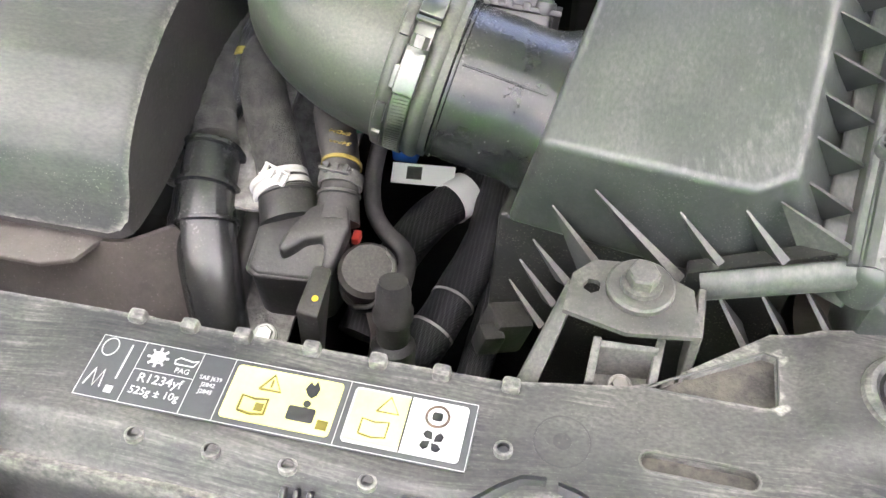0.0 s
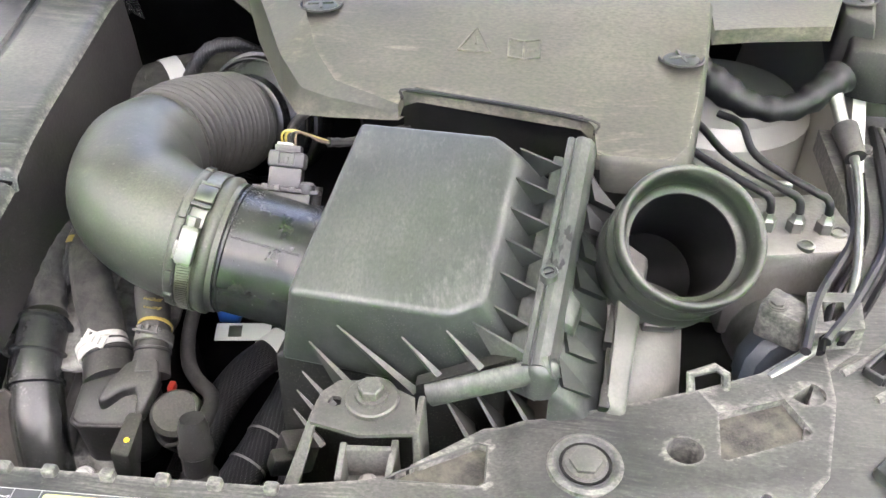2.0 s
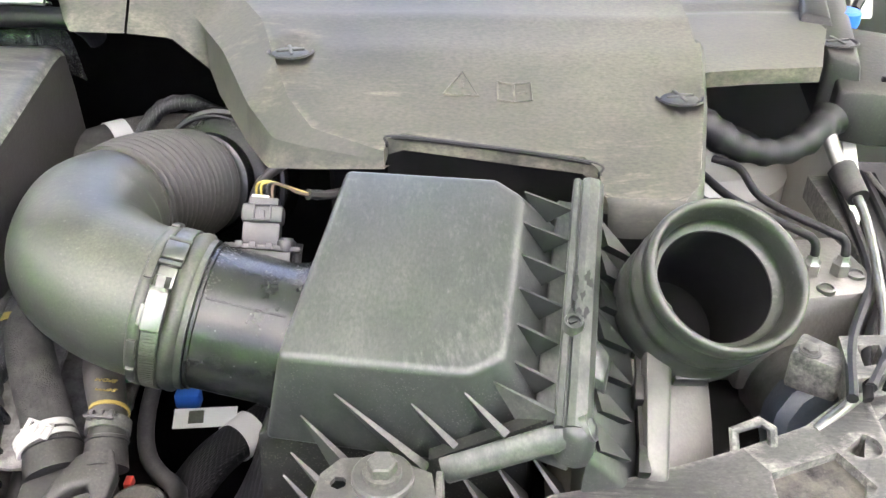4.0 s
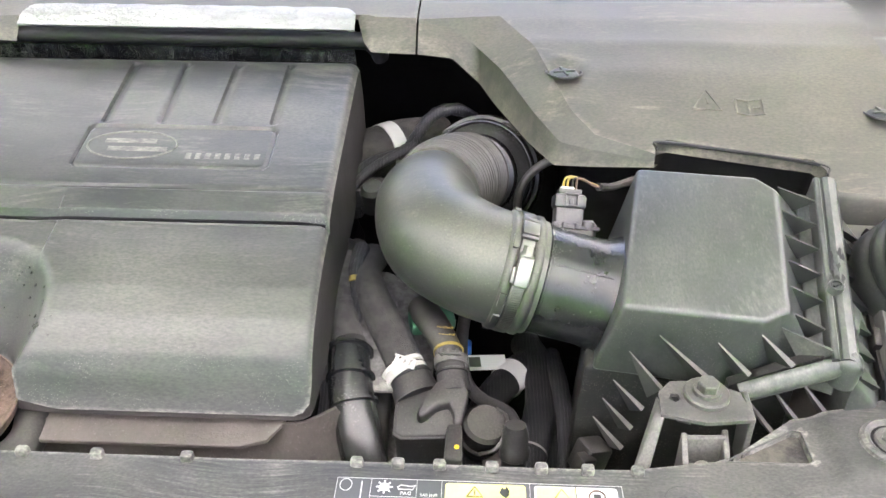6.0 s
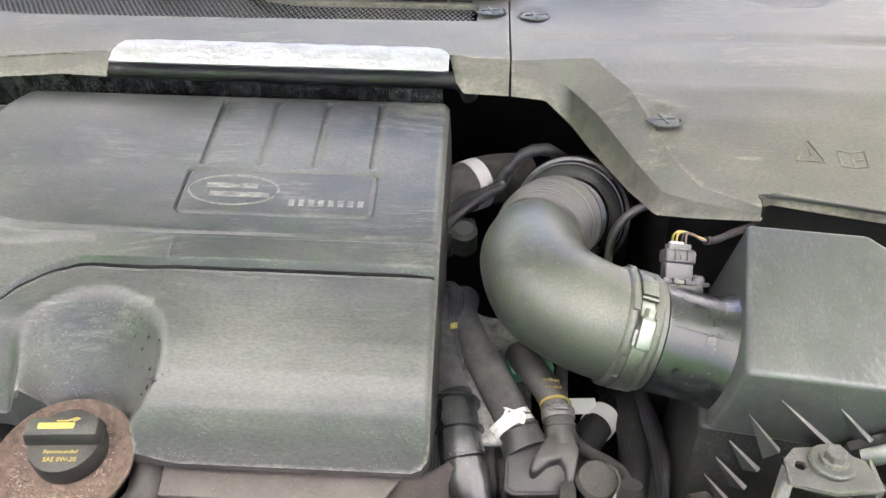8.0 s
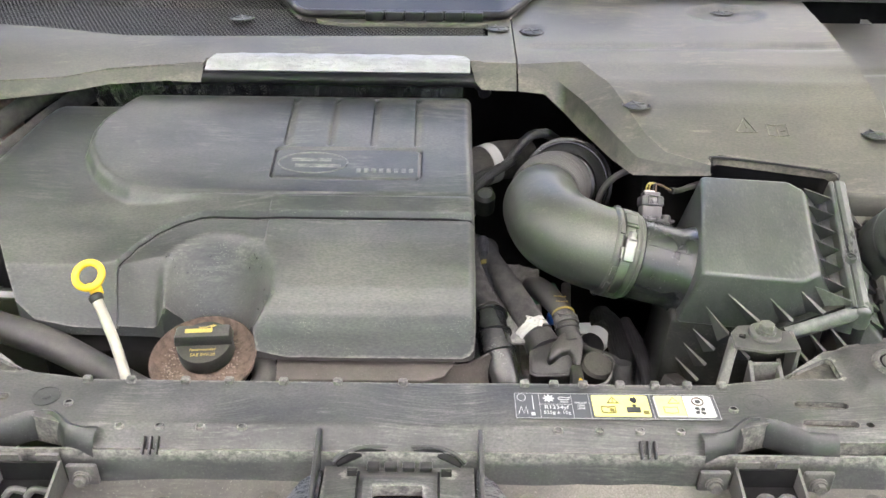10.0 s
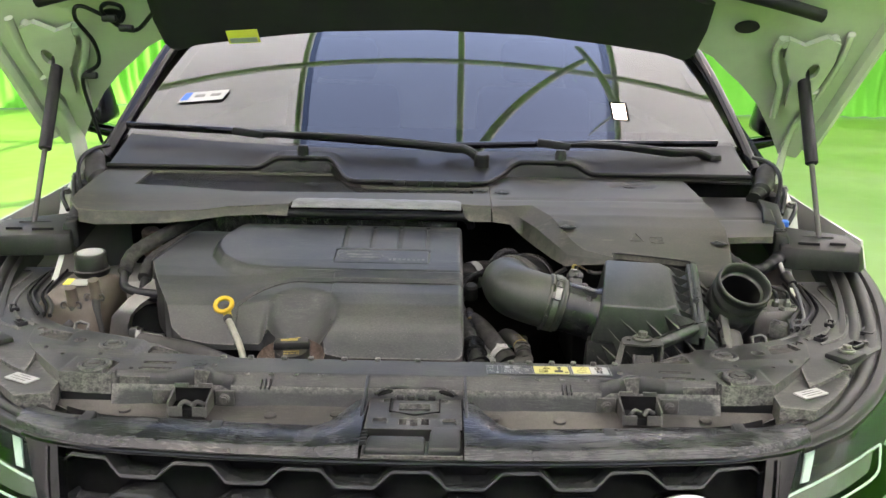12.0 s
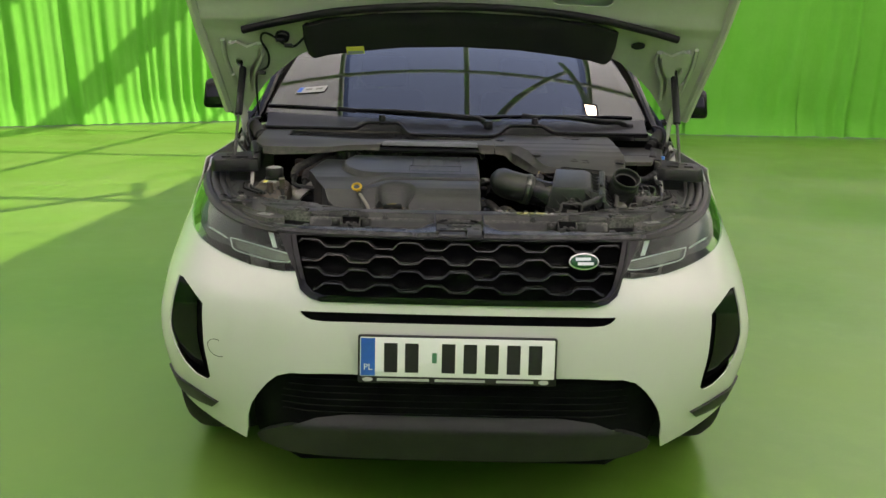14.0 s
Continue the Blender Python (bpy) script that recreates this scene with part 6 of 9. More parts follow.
part("stopper", bm, M["seal"], dp, "black rubber stopper")

bm = B()
tube(bm, [(-.46, .44, .905), (-.37, .402, .905), (-.30, .365, .900), (-.25, .340, .893), (-.20, .328, .888), (-.155, .338, .888), (-.140, .362, .890), (-.15, .40, .89)], [.016, .016, .0145, .0135, .0135, .0135, .0135, .013], 16, 8)
hz = part("coolant_hose", bm, M["rubber"], None)
tagged(hz, "dusty black rubber coolant hose in front of the engine", "hose")
for x, y, n in ((-.232, .3275, 6), (-.172, .319, 3)):
    bm = B()
    for k in range(n):
        box(bm, (x + .0042 * k, y - .0008 * k, .9022), (.003, .004, .0006))
    o = part("hose_print", bm, M["print"], hz)
    o["kind"] = "stuff"
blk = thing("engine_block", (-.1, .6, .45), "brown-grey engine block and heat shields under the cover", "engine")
# Block near-black: shade under the cover is in its colour.
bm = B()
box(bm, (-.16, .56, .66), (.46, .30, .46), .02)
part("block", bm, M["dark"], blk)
bm = B()
panel("exhaust_shield", [(-.155, .70), (.098, .70), (.104, .80), (.098, .870), (.085, .900), (-.150, .897)], [], .010, lambda u, v: (u, .378 - .040 * sstep(.90, .80, v) + .025 * sstep(.055, .10, u) + .003 * noise.noise((u * 30, v * 30, 0)), v), .003, M["engine"], blk, "brown stained pressed heat shield")
bm.free()
bm = B()
solid(bm, [(-.128, .358, .893), (.020, .358, .893), (.038, .364, .894), (.048, .380, .896), (.050, .40, .897), (-.132, .40, .897)], [(-.128, .358, .897), (.020, .358, .897), (.038, .364, .898), (.048, .380, .900), (.050, .40, .901), (-.132, .40, .901)], .0012, 2)
part("shield_lip", bm, M["engine"], blk)
for x in (-.12, .072):
    bm = B()
    hex_bolt(bm, (x, .362, .845), (0, -1, .1), .006, .010, .010)
    part("bolt", bm, M["zinc"], blk)
for x, y, z, r in ((.062, .385, .84, .018), (-.33, .40, .83, .03), (-.30, .42, .80, .04)):
    bm = B()
    lathe(bm, [(r, -.05), (r, .0), (r * .8, .01), (0, .01)], (x, y, z), (0, -.5, .85), 20)
    part("casting", bm, M["engine"], blk)

# ---------- air filter box ----------
def fin(parent, a, b, c, t=.0032, mt="box", t0=.0010):
    """A stiffening fin: thin at its tip a, thicker at its foot b-c."""
    a, b, c = Vector(a), Vector(b), Vector(c)
    n = (b - a).cross(c - a).normalized()
    v = [a - n * t0 / 2, b - n * t / 2, c - n * t / 2, a + n * t0 / 2, b + n * t / 2, c + n * t / 2]
    return part("fin", put_in(B(), v, [(0, 1, 2), (5, 4, 3), (0, 3, 4, 1), (1, 4, 5, 2), (2, 5, 3, 0)]), M[mt], parent, angle=20)


ab = thing("air_filter_box", (.36, .46, .70), "dusty black plastic air filter box with stiffening fins", "air filter box")
lid_top = [(.2885, .4055, .9965), (.386, .3955, .9945), (.3955, .4015, .9955), (.4045, .4085, .9975), (.4180, .5150, 1.0310), (.4030, .5260, 1.0365), (.3130, .5350, 1.0375)]
lid_low = [(.2740, .4130, .930), (.386, .3940, .930), (.3990, .3970, .940), (.4270, .4000, .955), (.4500, .5250, .996), (.4250, .5500, .996), (.2990, .5560, .950)]
lid = part("lid", solid(B(), lid_low, lid_top, .0042), M["box"], ab, "scuffed black lid with stepped corners", 50)
low_box = part("lower_box", solid(B(), [(.256, .415, .66), (.42, .405, .66), (.445, .545, .66), (.28, .56, .66)], [(.2690, .4155, .932), (.420, .3985, .945), (.446, .535, .990), (.296, .558, .952)], .004, 2), M["lowbox"], ab, "gritty black lower housing")
# clamping flanges round the lid
sec = [(-.0085, -.020), (-.0085, .0002), (-.0075, .0016), (-.0048, .0020), (-.0040, .0008), (-.0030, .0008), (-.0022, .0026), (.0015, .0036), (.0070, .0020), (.0098, -.0022), (.0108, -.0100), (.0112, -.0200)]
fl_f, fl_b = Vector((.4365, .3790, .9790)), Vector((.4600, .5330, 1.0310))
fdir = (fl_b - fl_f).normalized()
fside = fdir.cross(Vector((0, 0, 1))).normalized()
fup = fside.cross(fdir).normalized()
part("side_flange", sweep(B(), sec, fl_f - fdir * .004, fl_b, fside, fup), M["box"], ab, "raised clamping flange", 30)
ff_l, ff_r = Vector((.3730, .3812, .9440)), Vector((.4440, .3760, .9800))
d2 = (ff_r - ff_l).normalized()
u2 = Vector((0, -.72, .70))
u2 = (u2 - d2 * u2.dot(d2)).normalized()
s2_ = d2.cross(u2).normalized()
sec2 = [(-.0048, -.012), (-.0048, .0008), (-.0038, .0018), (.0005, .0026), (.0052, .0020), (.0080, -.0004), (.0092, -.0040), (.0092, -.012)]
part("front_flange", sweep(B(), [(-a, b) for a, b in sec2] if s2_.z > 0 else sec2, ff_l, ff_r, s2_, u2), M["box"], ab, "slanting front flange", 35)
part("ledge", sweep(B(), [(-.004, -.006), (-.004, .0015), (.004, .0015), (.004, -.006)], (.366, .388, .9445), (.425, .388, .9735), (0, 1, 0), (0, 0, 1)), M["lowbox"], ab)
part("corner_nose", lathe(B(), [(.0, .0042), (.0050, .0036), (.0082, .0016), (.0098, -.0024), (.0106, -.020)], (.4400, .3790, .9765), (.05, -.10, 1), 24), M["box"], ab, angle=60)
for tip, foot, wide in (((.298, .4035, .958), (.3235, .3950, .9310), .0042), ((.317, .4025, .974), (.3655, .3890, .9350), .0050), ((.357, .3970, .973), (.3860, .3845, .9480), .0046), ((.384, .3935, .984), (.4055, .3815, .9670), .0044)):
    fin(lid, tip, (foot[0] - .008, .400, foot[2] - .012), foot, wide, "finlight")
fin(lid, (.3985, .4000, .9860), (.414, .392, .962), (.4330, .3810, .9800), .0026, "box")
for tip, foot in (((.290, .4050, .929), (.3120, .3930, .9120)), ((.284, .4060, .910), (.3060, .3920, .893)), ((.279, .4070, .890), (.3010, .3910, .873)), ((.330, .4005, .920), (.349, .391, .902))):
    fin(low_box, tip, (foot[0] - .006, .404, foot[2] - .010), foot, .0042, "finlight")
for x, z in ((.392, .930), (.410, .938), (.428, .946)):
    fin(low_box, (x - .010, .391, z), (x + .008, .392, z - .026), (x + .012, .366, z - .020), .0036, "finlight")
# gutter beside the lid, its cross fins and the outer wall with its own
bm = B()
solid(bm, [(.418, .392, .940), (.438, .382, .940), (.462, .535, .985), (.440, .545, .985)], [(.420, .394, .966), (.437, .384, .966), (.460, .534, 1.0145), (.444, .540, 1.0145)], .001, 1)
part("gutter", bm, M["box"], ab)
for k in range(6):
    f = (k + .25) / 5.6
    y = .402 + .122 * f
    xw, xl = .4085 + .0130 * f, .4300 + .0205 * f
    zt = .9790 + .0450 * f
    fin(lid, (xw, y + .004, zt + .009), (xw + .010, y + .003, zt - .014), (xl, y - .003, zt + .001), .0020, "fin", .0016)
bm = B()
solid(bm, [(.440, .374, .70), (.476, .374, .70), (.488, .53, .70), (.455, .54, .70)], [(.444, .372, .962), (.4755, .3760, .9280), (.4900, .5220, .9760), (.4660, .5350, 1.0140)], .0025, 2)
part("outer_half", bm, M["box"], ab, "dusty outer half of the housing", 40)
for k in range(7):
    f = (k + .3) / 6.6
    y = .384 + .138 * f
    x0, z0 = .4470 + .0200 * f, .9630 + .0480 * f
    fin(low_box, (x0, y + .004, z0 + .003), (x0 + .003, y - .010, z0 - .008), (x0 + .0215, y - .004, z0 - .0215), .0060, "fin", .0040)
strip = part("clip_strip", sweep(B(), [(-.0025, -.030), (-.0025, .004), (.0025, .004), (.0025, -.030)], (.4785, .377, .932), (.4920, .520, .981), fside, fup), M["plastic"], ab, "black clip strip along the box")
for f in (.08, .36, .58, .83):
    bm = B()
    p = Vector((.4775, .377, .935)).lerp(Vector((.4905, .520, .984)), f)
    box(bm, p + Vector((0, 0, .001)), (.007, .016, .014), .0015, fdir.to_track_quat("Y", "Z").to_matrix().to_4x4())
    part("clip_tab", bm, M["plastic"], strip)
bm = B()
solid(bm, [(.447, .411, .972), (.458, .409, .968), (.463, .425, .972), (.450, .436, .980)], [(.447, .411, .983), (.457, .409, .978), (.462, .424, .984), (.450, .437, .994)], .001, 1)
part("screw_lug", bm, M["box"], ab)
bm = B()
lathe(bm, [(.0056, -.006), (.0056, .0022), (.0050, .0032), (.0036, .0032), (.0032, .0018), (0, .0018)], (.4415, .4290, 1.0005), (-.05, -.25, 1), 18)
sc_ = part("screw", bm, M["box"], ab)
bm = B()
box(bm, (.4415, .4285, 1.0028), (.0058, .0014, .0012), 0, pose(0, 0, 0, 0, 0, 30))
part("slot_bar", bm, M["fin"], sc_)
rw = random.Random(21)
for k in range(16):
    bm = B()
    f, a = rw.uniform(.36, .56), rw.uniform(-.005, .007)
    p = fl_f.lerp(fl_b, f) + fside * a + fup * (.0035 - abs(a - .001) * .22)
    n_ = rw.randint(6, 9)
    ring__ = [p + fdir * (rw.uniform(.0012, .0052) * math.sin(2 * math.pi * i / n_)) + fside * (rw.uniform(.0008, .0020) * math.cos(2 * math.pi * i / n_)) + fup * .0003 for i in range(n_)]
    put_in(bm, ring__, [tuple(range(n_))])
    part("bare_patch", bm, M["ink"], ab)
# outlet tube, sensor
TA, TB = Vector((.226, .4713, .9745)), Vector((.292, .468, .958))
tx = (TB - TA).normalized()
bm = B()
lathe(bm, [(.0405, -.004), (.0425, .000), (.0425, .050), (.0440, .057), (.0470, .063), (.0500, .068)], TA, tx, 56)
ot = part("outlet_tube", bm, M["tube"], ab, "satin black outlet tube", 60)
for off, r in ((.004, .0440), (.0085, .0436)):
    bm = B()
    lathe(bm, [(.0425, -.0012), (r, -.0006), (r, .0010), (.0425, .0016), (.0425, -.0012)], TA + tx * off, tx, 56)
    part("bead", bm, M["tube"], ot)
def round_tube(ang, ax_, r):
    """A place on the outlet tube: ang degrees round it from straight up towards the front."""
    v0 = (Vector((0, 0, 1)) - tx * tx.z).normalized()
    v1 = tx.cross(v0)
    if v1.y > 0:
        v1 = -v1
    return TA + tx * ax_ + (v0 * math.cos(radians(ang)) + v1 * math.sin(radians(ang))) * r


part("mould_seam", tube(B(), [round_tube(38, .012, .0425), round_tube(38, .035, .0425), round_tube(38, .056, .0438)], .0006, 6, 4), M["tube"], ot)
for k in range(22):
    bm = B()
    a, q = rw.uniform(-25, 100), rw.uniform(.014, .062)
    p = round_tube(a, q, .0426 if q < .052 else .0440)
    lathe(bm, [(rw.uniform(.0004, .0010), -.0002), (.0003, .0005), (0, .0005)], p, p - (TA + tx * q), 7)
    part("splash_mark", bm, M["ink"], ot)
sn = thing("air_flow_sensor", (.262, .515, 1.0), "grey-black air flow sensor plugged into the outlet tube", "sensor")
up = Vector((.05, .62, .78)).normalized()
base = Vector((.2600, .5090, .9850))
sx_ = (tx - up * tx.dot(up)).normalized()
sm = Matrix.Translation(base) @ Matrix((sx_, up.cross(sx_), up)).transposed().to_4x4() @ Matrix.Scale(.82, 4)


def sensor_bit(name, c, size, material, parent, bevel=.0012, label=""):
    bm = B()
    box(bm, c, size, bevel)
    bm.transform(sm)
    return part(name, bm, M[material], parent, label)


port = sensor_bit("port", (0, 0, -.006), (.046, .026, .030), "tube", sn, .003, "moulded sensor port on the tube")
for x in (-.012, -.004):
    sensor_bit("port_rib", (x, -.0135, -.002), (.0016, .003, .020), "tube", port, .0004)
body_ = sensor_bit("flange_plate", (.001, 0, .0105), (.056, .024, .0040), "sensor", sn)
for x in (-.016, -.006, .006):
    sensor_bit("flange_tooth", (x, -.0120, .0115), (.0050, .0040, .0052), "sensor", body_, .0006)
sensor_bit("body", (-.001, 0, .021), (.028, .018, .020), "sensor", sn, .003)
plug_ = sensor_bit("plug", (-.001, 0, .036), (.031, .022, .014), "sensor", sn, .003, "grey wiring plug")
for x, w_, h_, z in ((-.006, .0016, .011, .037), (.006, .0016, .011, .037), (0, .0130, .0016, .0425), (0, .0130, .0016, .0310), (0, .0040, .006, .035)):
    sensor_bit("latch_bar", (x - .001, -.0118, z), (w_, .0030, h_), "sensor", plug_, .0004)
sensor_bit("plug_top", (-.001, 0, .0455), (.022, .014, .006), "sensor", plug_, .001)
sensor_bit("wire_seal", (-.004, -.002, .0490), (.013, .008, .003), "whiteplast", plug_, .0006, "pale wire seal")
bm = B()
lathe(bm, [(.0046, -.030), (.0052, -.004), (.0058, -.003), (.0058, .002), (.0044, .003), (.0040, .004), (0, .004)], sm @ Vector((.018, -.006, .014)), up, 16)
post_ = part("screw_post", bm, M["sensor"], sn, "pale screw post")
bm = B()
lathe(bm, [(.0040, -.030), (.0046, -.004), (.0050, .002), (0, .002)], sm @ Vector((.024, .007, .014)), up, 14)
part("screw_post", bm, M["sensor"], sn)
q = sm @ Vector((0, 0, .050))
for k, (dx, cl) in enumerate(((-.006, "gold"), (-.003, "gold"), (.001, "plastic"), (.004, "rust"))):
    bm = B()
    tube(bm, [q + Vector((dx, -.001 * k, 0)), q + Vector((dx + .001, .001, .008)), q + Vector((dx + .008, .004, .0085 - .001 * k)), q + Vector((.018, .009 - .001 * k, .000)), q + Vector((.027, .013, -.006))], .0009, 6, 6)
    part("wire", bm, M[cl], sn)
bm = B()
tube(bm, [q + Vector((.024, .011, -.004)), q + Vector((.036, .022, -.010)), q + Vector((.055, .040, -.014)), q + Vector((.075, .055, -.016))], .0034, 8, 6, wave=.0003, pitch=.004)
part("loom", bm, M["rubber"], sn)

# inlet snorkel
sk = thing("inlet_snorkel", (.50, .45, .93), "dusty black rubber intake collar standing open", "intake collar")
sa = Vector((.11, -.58, .805)).normalized()
sc = Vector((.5225, .4422, 1.0250))
bm = B()
lathe(bm, [(.0325, -.0190), (.0350, -.0180), (.0372, -.0155), (.0366, -.012), (.0374, -.007), (.0384, -.003), (.0396, .0002), (.0415, .0014), (.0434, .0006), (.0444, -.0030), (.0444, -.0080), (.0424, -.0120), (.0416, -.0155), (.0428, -.019), (.0446, -.0225),
           (.0448, -.0290), (.0428, -.0330), (.0420, -.0365), (.0432, -.0400), (.0446, -.0440), (.0446, -.060), (.0424, -.064), (.0410, -.080)], sc, sa, 64, caps=False)
part("collar", bm, M["duct"], sk, "ribbed rubber collar", 60)
# Near-black lining paints the shade inside the collar.
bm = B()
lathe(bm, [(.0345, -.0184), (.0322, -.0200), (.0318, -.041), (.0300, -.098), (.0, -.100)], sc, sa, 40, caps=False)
part("throat", bm, M["dark"], sk, "near-black throat lining, shade put into its colour")
bm = B()
b0 = sc - sa * .080
tube(bm, [b0 + sa * .008, b0 - sa * .010, b0 - sa * .030 + Vector((-.014, -.008, 0)), Vector((.488, .425, .890)), Vector((.462, .43, .86))], [.0420, .0415, .042, .042, .038], 28, 8, caps=False)
part("elbow", bm, M["palegrey"], sk, "pale dusty plastic elbow", 60)
bm = B()
solid(bm, [(.476, .378, .885), (.488, .376, .885), (.500, .470, .905), (.486, .475, .905)], [(.478, .380, .945), (.490, .378, .940), (.506, .470, .985), (.490, .478, .992)], .003, 2)
part("mount_flange", bm, M["palegrey"], sk, "pale moulded mounting flange")
bm = B()
box(bm, sc - sa * .052 + Vector((-.004, -.0335, -.0285)), (.020, .004, .011), .0012, pose(0, 0, 0, 28, 0, 0))
part("tab", bm, M["duct"], sk)

# intake elbow with bellows
dk = thing("intake_duct", (.15, .55, .94), "satin black moulded air intake elbow with bellows", "air duct")
bm = B()
tube(bm, [TA + tx * .006, TA - tx * .015, (.182, .481, .984), (.156, .504, .988), (.146, .544, .990), (.153, .580, .986)], [.0445, .0445, .0450, .0455, .0440, .0395], 48, 10)
part("elbow", bm, M["duct"], dk, "smooth black elbow", 60)
bm = B()
tube(bm, [(.1515, .570, .989), (.158, .596, .983), (.167, .626, .973), (.179, .656, .961)], [.0385, .0405, .0405, .0395], 56, 44, wave=.0027, pitch=.0064)
part("bellows", bm, M["bellows"], dk, "ribbed dusty black bellows", 80)
rx = Vector((.28, .88, -.38)).normalized()
bm = B()
lathe(bm, [(.034, -.016), (.0385, -.014), (.0395, -.004), (.0440, -.001), (.0490, .001), (.0505, .003), (.0515, .001), (.0530, .001), (.0540, .004), (.0545, .009), (.0575, .010), (.0590, .013), (.0590, .020), (.0565, .022), (.054, .045), (.0, .045)], (.189, .668, .956), rx, 72)
part("turbo_collar", bm, M["tube"], dk, "wide black end collar")
cl = thing("hose_clamp", TA, "bright steel worm-drive hose clamp on the intake elbow", "hose clamp")
bm = B()
lathe(bm, [(.0462, -.0155), (.0471, -.0155), (.0474, -.0150), (.0474, -.0065), (.0471, -.0060), (.0462, -.0060), (.0462, -.0155)], TA, tx, 64)
part("band", bm, M["steel"], cl)
bm = B()
lathe(bm, [(.0445, -.0240), (.0468, -.0225), (.0474, -.0195), (.0470, -.0165), (.0458, -.0160), (.0458, -.0050), (.0466, -.0045), (.0472, -.0020), (.0470, .0010), (.0448, .0030)], TA, tx, 64, caps=False)
lip = part("rubber_lip", bm, M["duct"], cl, "pale dusty rubber collar under the band", 60)


def clamp_frame(ang, ax_, r):
    c = round_tube(ang, ax_, r)
    n_ = (c - (TA + tx * ax_)).normalized()
    return Matrix.Translation(c) @ Matrix((tx, n_.cross(tx).normalized(), n_)).transposed().to_4x4()


for a_ in (-30, 28, 84, 108, 160):
    bm = B()
    box(bm, (0, 0, 0), (.0050, .012, .0026), .0008)
    bm.transform(clamp_frame(a_, -.0195, .0474))
    part("lip_lug", bm, M["duct"], lip)
bm = B()
box(bm, (0, 0, .0018), (.0110, .024, .0064), .0018)
box(bm, (-.0062, -.004, .0004), (.0036, .012, .0034), .0008)
bm.transform(clamp_frame(54, -.0105, .0478))
hs = part("screw_housing", bm, M["steel"], cl, "bright screw housing")
bm = B()
m54 = clamp_frame(54, -.0105, .0478)
d54 = 1 if (m54 @ Vector((0, .01, 0))).z > (m54 @ Vector((0, -.01, 0))).z else -1
cyl(bm, (0, d54 * .011, .0022), (0, d54 * .0185, .0022), .0044, seg=6)
cyl(bm, (0, d54 * .0105, .0022), (0, d54 * .0125, .0022), .0058, seg=18)
bm.transform(m54)
part("screw_head", bm, M["steel"], hs)
bm = B()
for k in range(22):
    t_ = box(B(), (0, 0, 0), (.0078, .0011, .0011))
    t_.transform(clamp_frame(70 + 2.35 * k, -.0105, .0476) @ Matrix.Rotation(radians(8), 4, "Z"))
    join(bm, t_)
o = part("thread", bm, M["steel"], cl)
o["kind"] = "stuff"
bm = B()
box(bm, (0, 0, .0008), (.0125, .013, .0030), .001)
box(bm, (0, -.009, .0004), (.0125, .003, .0022), .0006)
box(bm, (0, .009, .0004), (.0125, .003, .0022), .0006)
bm.transform(clamp_frame(12, -.0105, .0478))
part("clip", bm, M["steel"], cl)
bm = B()
q = Vector((.176, .450, 1.012))
tube(bm, [(.194, .4545, 1.0095), (.203, .4520, 1.0080), (.2025, .4440, 1.0025), (.1925, .4465, 1.004), (.194, .4545, 1.0095)], .0007, 5, smooth_path=False)
part("moulded_sign", bm, M["duct"], dk)

# hoses behind the duct
def hose(name, pts, r, m, label, cat="hose", **k):
    bm = B()
    tube(bm, pts, r, 16, 8, **k)
    o = part(name, bm, M[m], None, angle=60)
    return tagged(o, label, cat)


t = hose("wrapped_hose", [(.045, .690, .948), (.075, .720, .949), (.11, .748, .949), (.15, .770, .942)], .0265, "fabric", "dark fabric-wrapped hose with a white band")
bm = B()
d_ = (Vector((.11, .748, .949)) - Vector((.075, .720, .949))).normalized()
cyl(bm, Vector((.0935, .7352, .9492)) - d_ * .008, Vector((.0935, .7352, .9492)) + d_ * .008, .0274, seg=28)
part("white_band", bm, M["label_w"], t, "white tape band")
hose("cable_loom", [(.069, .655, .915), (.064, .652, .950), (.078, .668, .962), (.100, .688, .963), (.118, .700, .968), (.130, .704, .986), (.146, .710, 1.002), (.168, .718, 1.002), (.187, .735, .982)], .0062, "braid", "black braided cable loom looped behind the duct", "cable loom", wave=.0006, pitch=.004)
hose("cable_loom", [(.072, .640, .925), (.070, .640, .953), (.086, .655, .967), (.108, .676, .972), (.124, .694, .974)], .0048, "braid", "thin black braided cable loom", "cable loom", wave=.0004, pitch=.003)
hose("brake_line", [(.228, .632, .915), (.226, .634, .945), (.231, .636, .966), (.243, .638, .981), (.262, .640, .992)], .0040, "bracket", "thin dull metal pipe beside the bellows", "pipe")
bm = B()
lathe(bm, [(.013, -.02), (.013, .004), (.009, .008), (0, .008)], (.087, .640, .950), (0, -.3, 1), 18)
box(bm, (.083, .648, .945), (.03, .03, .02), .004)
tagged(part("bolt_boss", bm, M["plastic"]), "dark cast boss with bolt beside the cover", "bolt boss")

# ---------- coolant pipes between cover and air box ----------
hose("coolant_hose", [(.090, .60, .90), (.088, .56, .915), (.096, .52, .922), (.113, .484, .915), (.127, .460, .903), (.133, .447, .897)], [.0145, .0145, .0145, .0148, .0152, .0155], "fabric", "grey fabric-sleeved coolant hose")
wc = thing("hose_clip", (.133, .444, .895), "white plastic spring clip on the coolant hose", "hose clip")
dw = (Vector((.131, .447, .897)) - Vector((.118, .466, .906))).normalized()
bm = B()
lathe(bm, [(.0158, -.0052), (.0182, -.0052), (.0182, -.0016), (.0172, -.0010), (.0172, .0010), (.0182, .0016), (.0182, .0052), (.0158, .0052), (.0158, -.0052)], (.1325, .444, .8955), dw, 28)
part("band", bm, M["whiteplast"], wc)
bm = B()
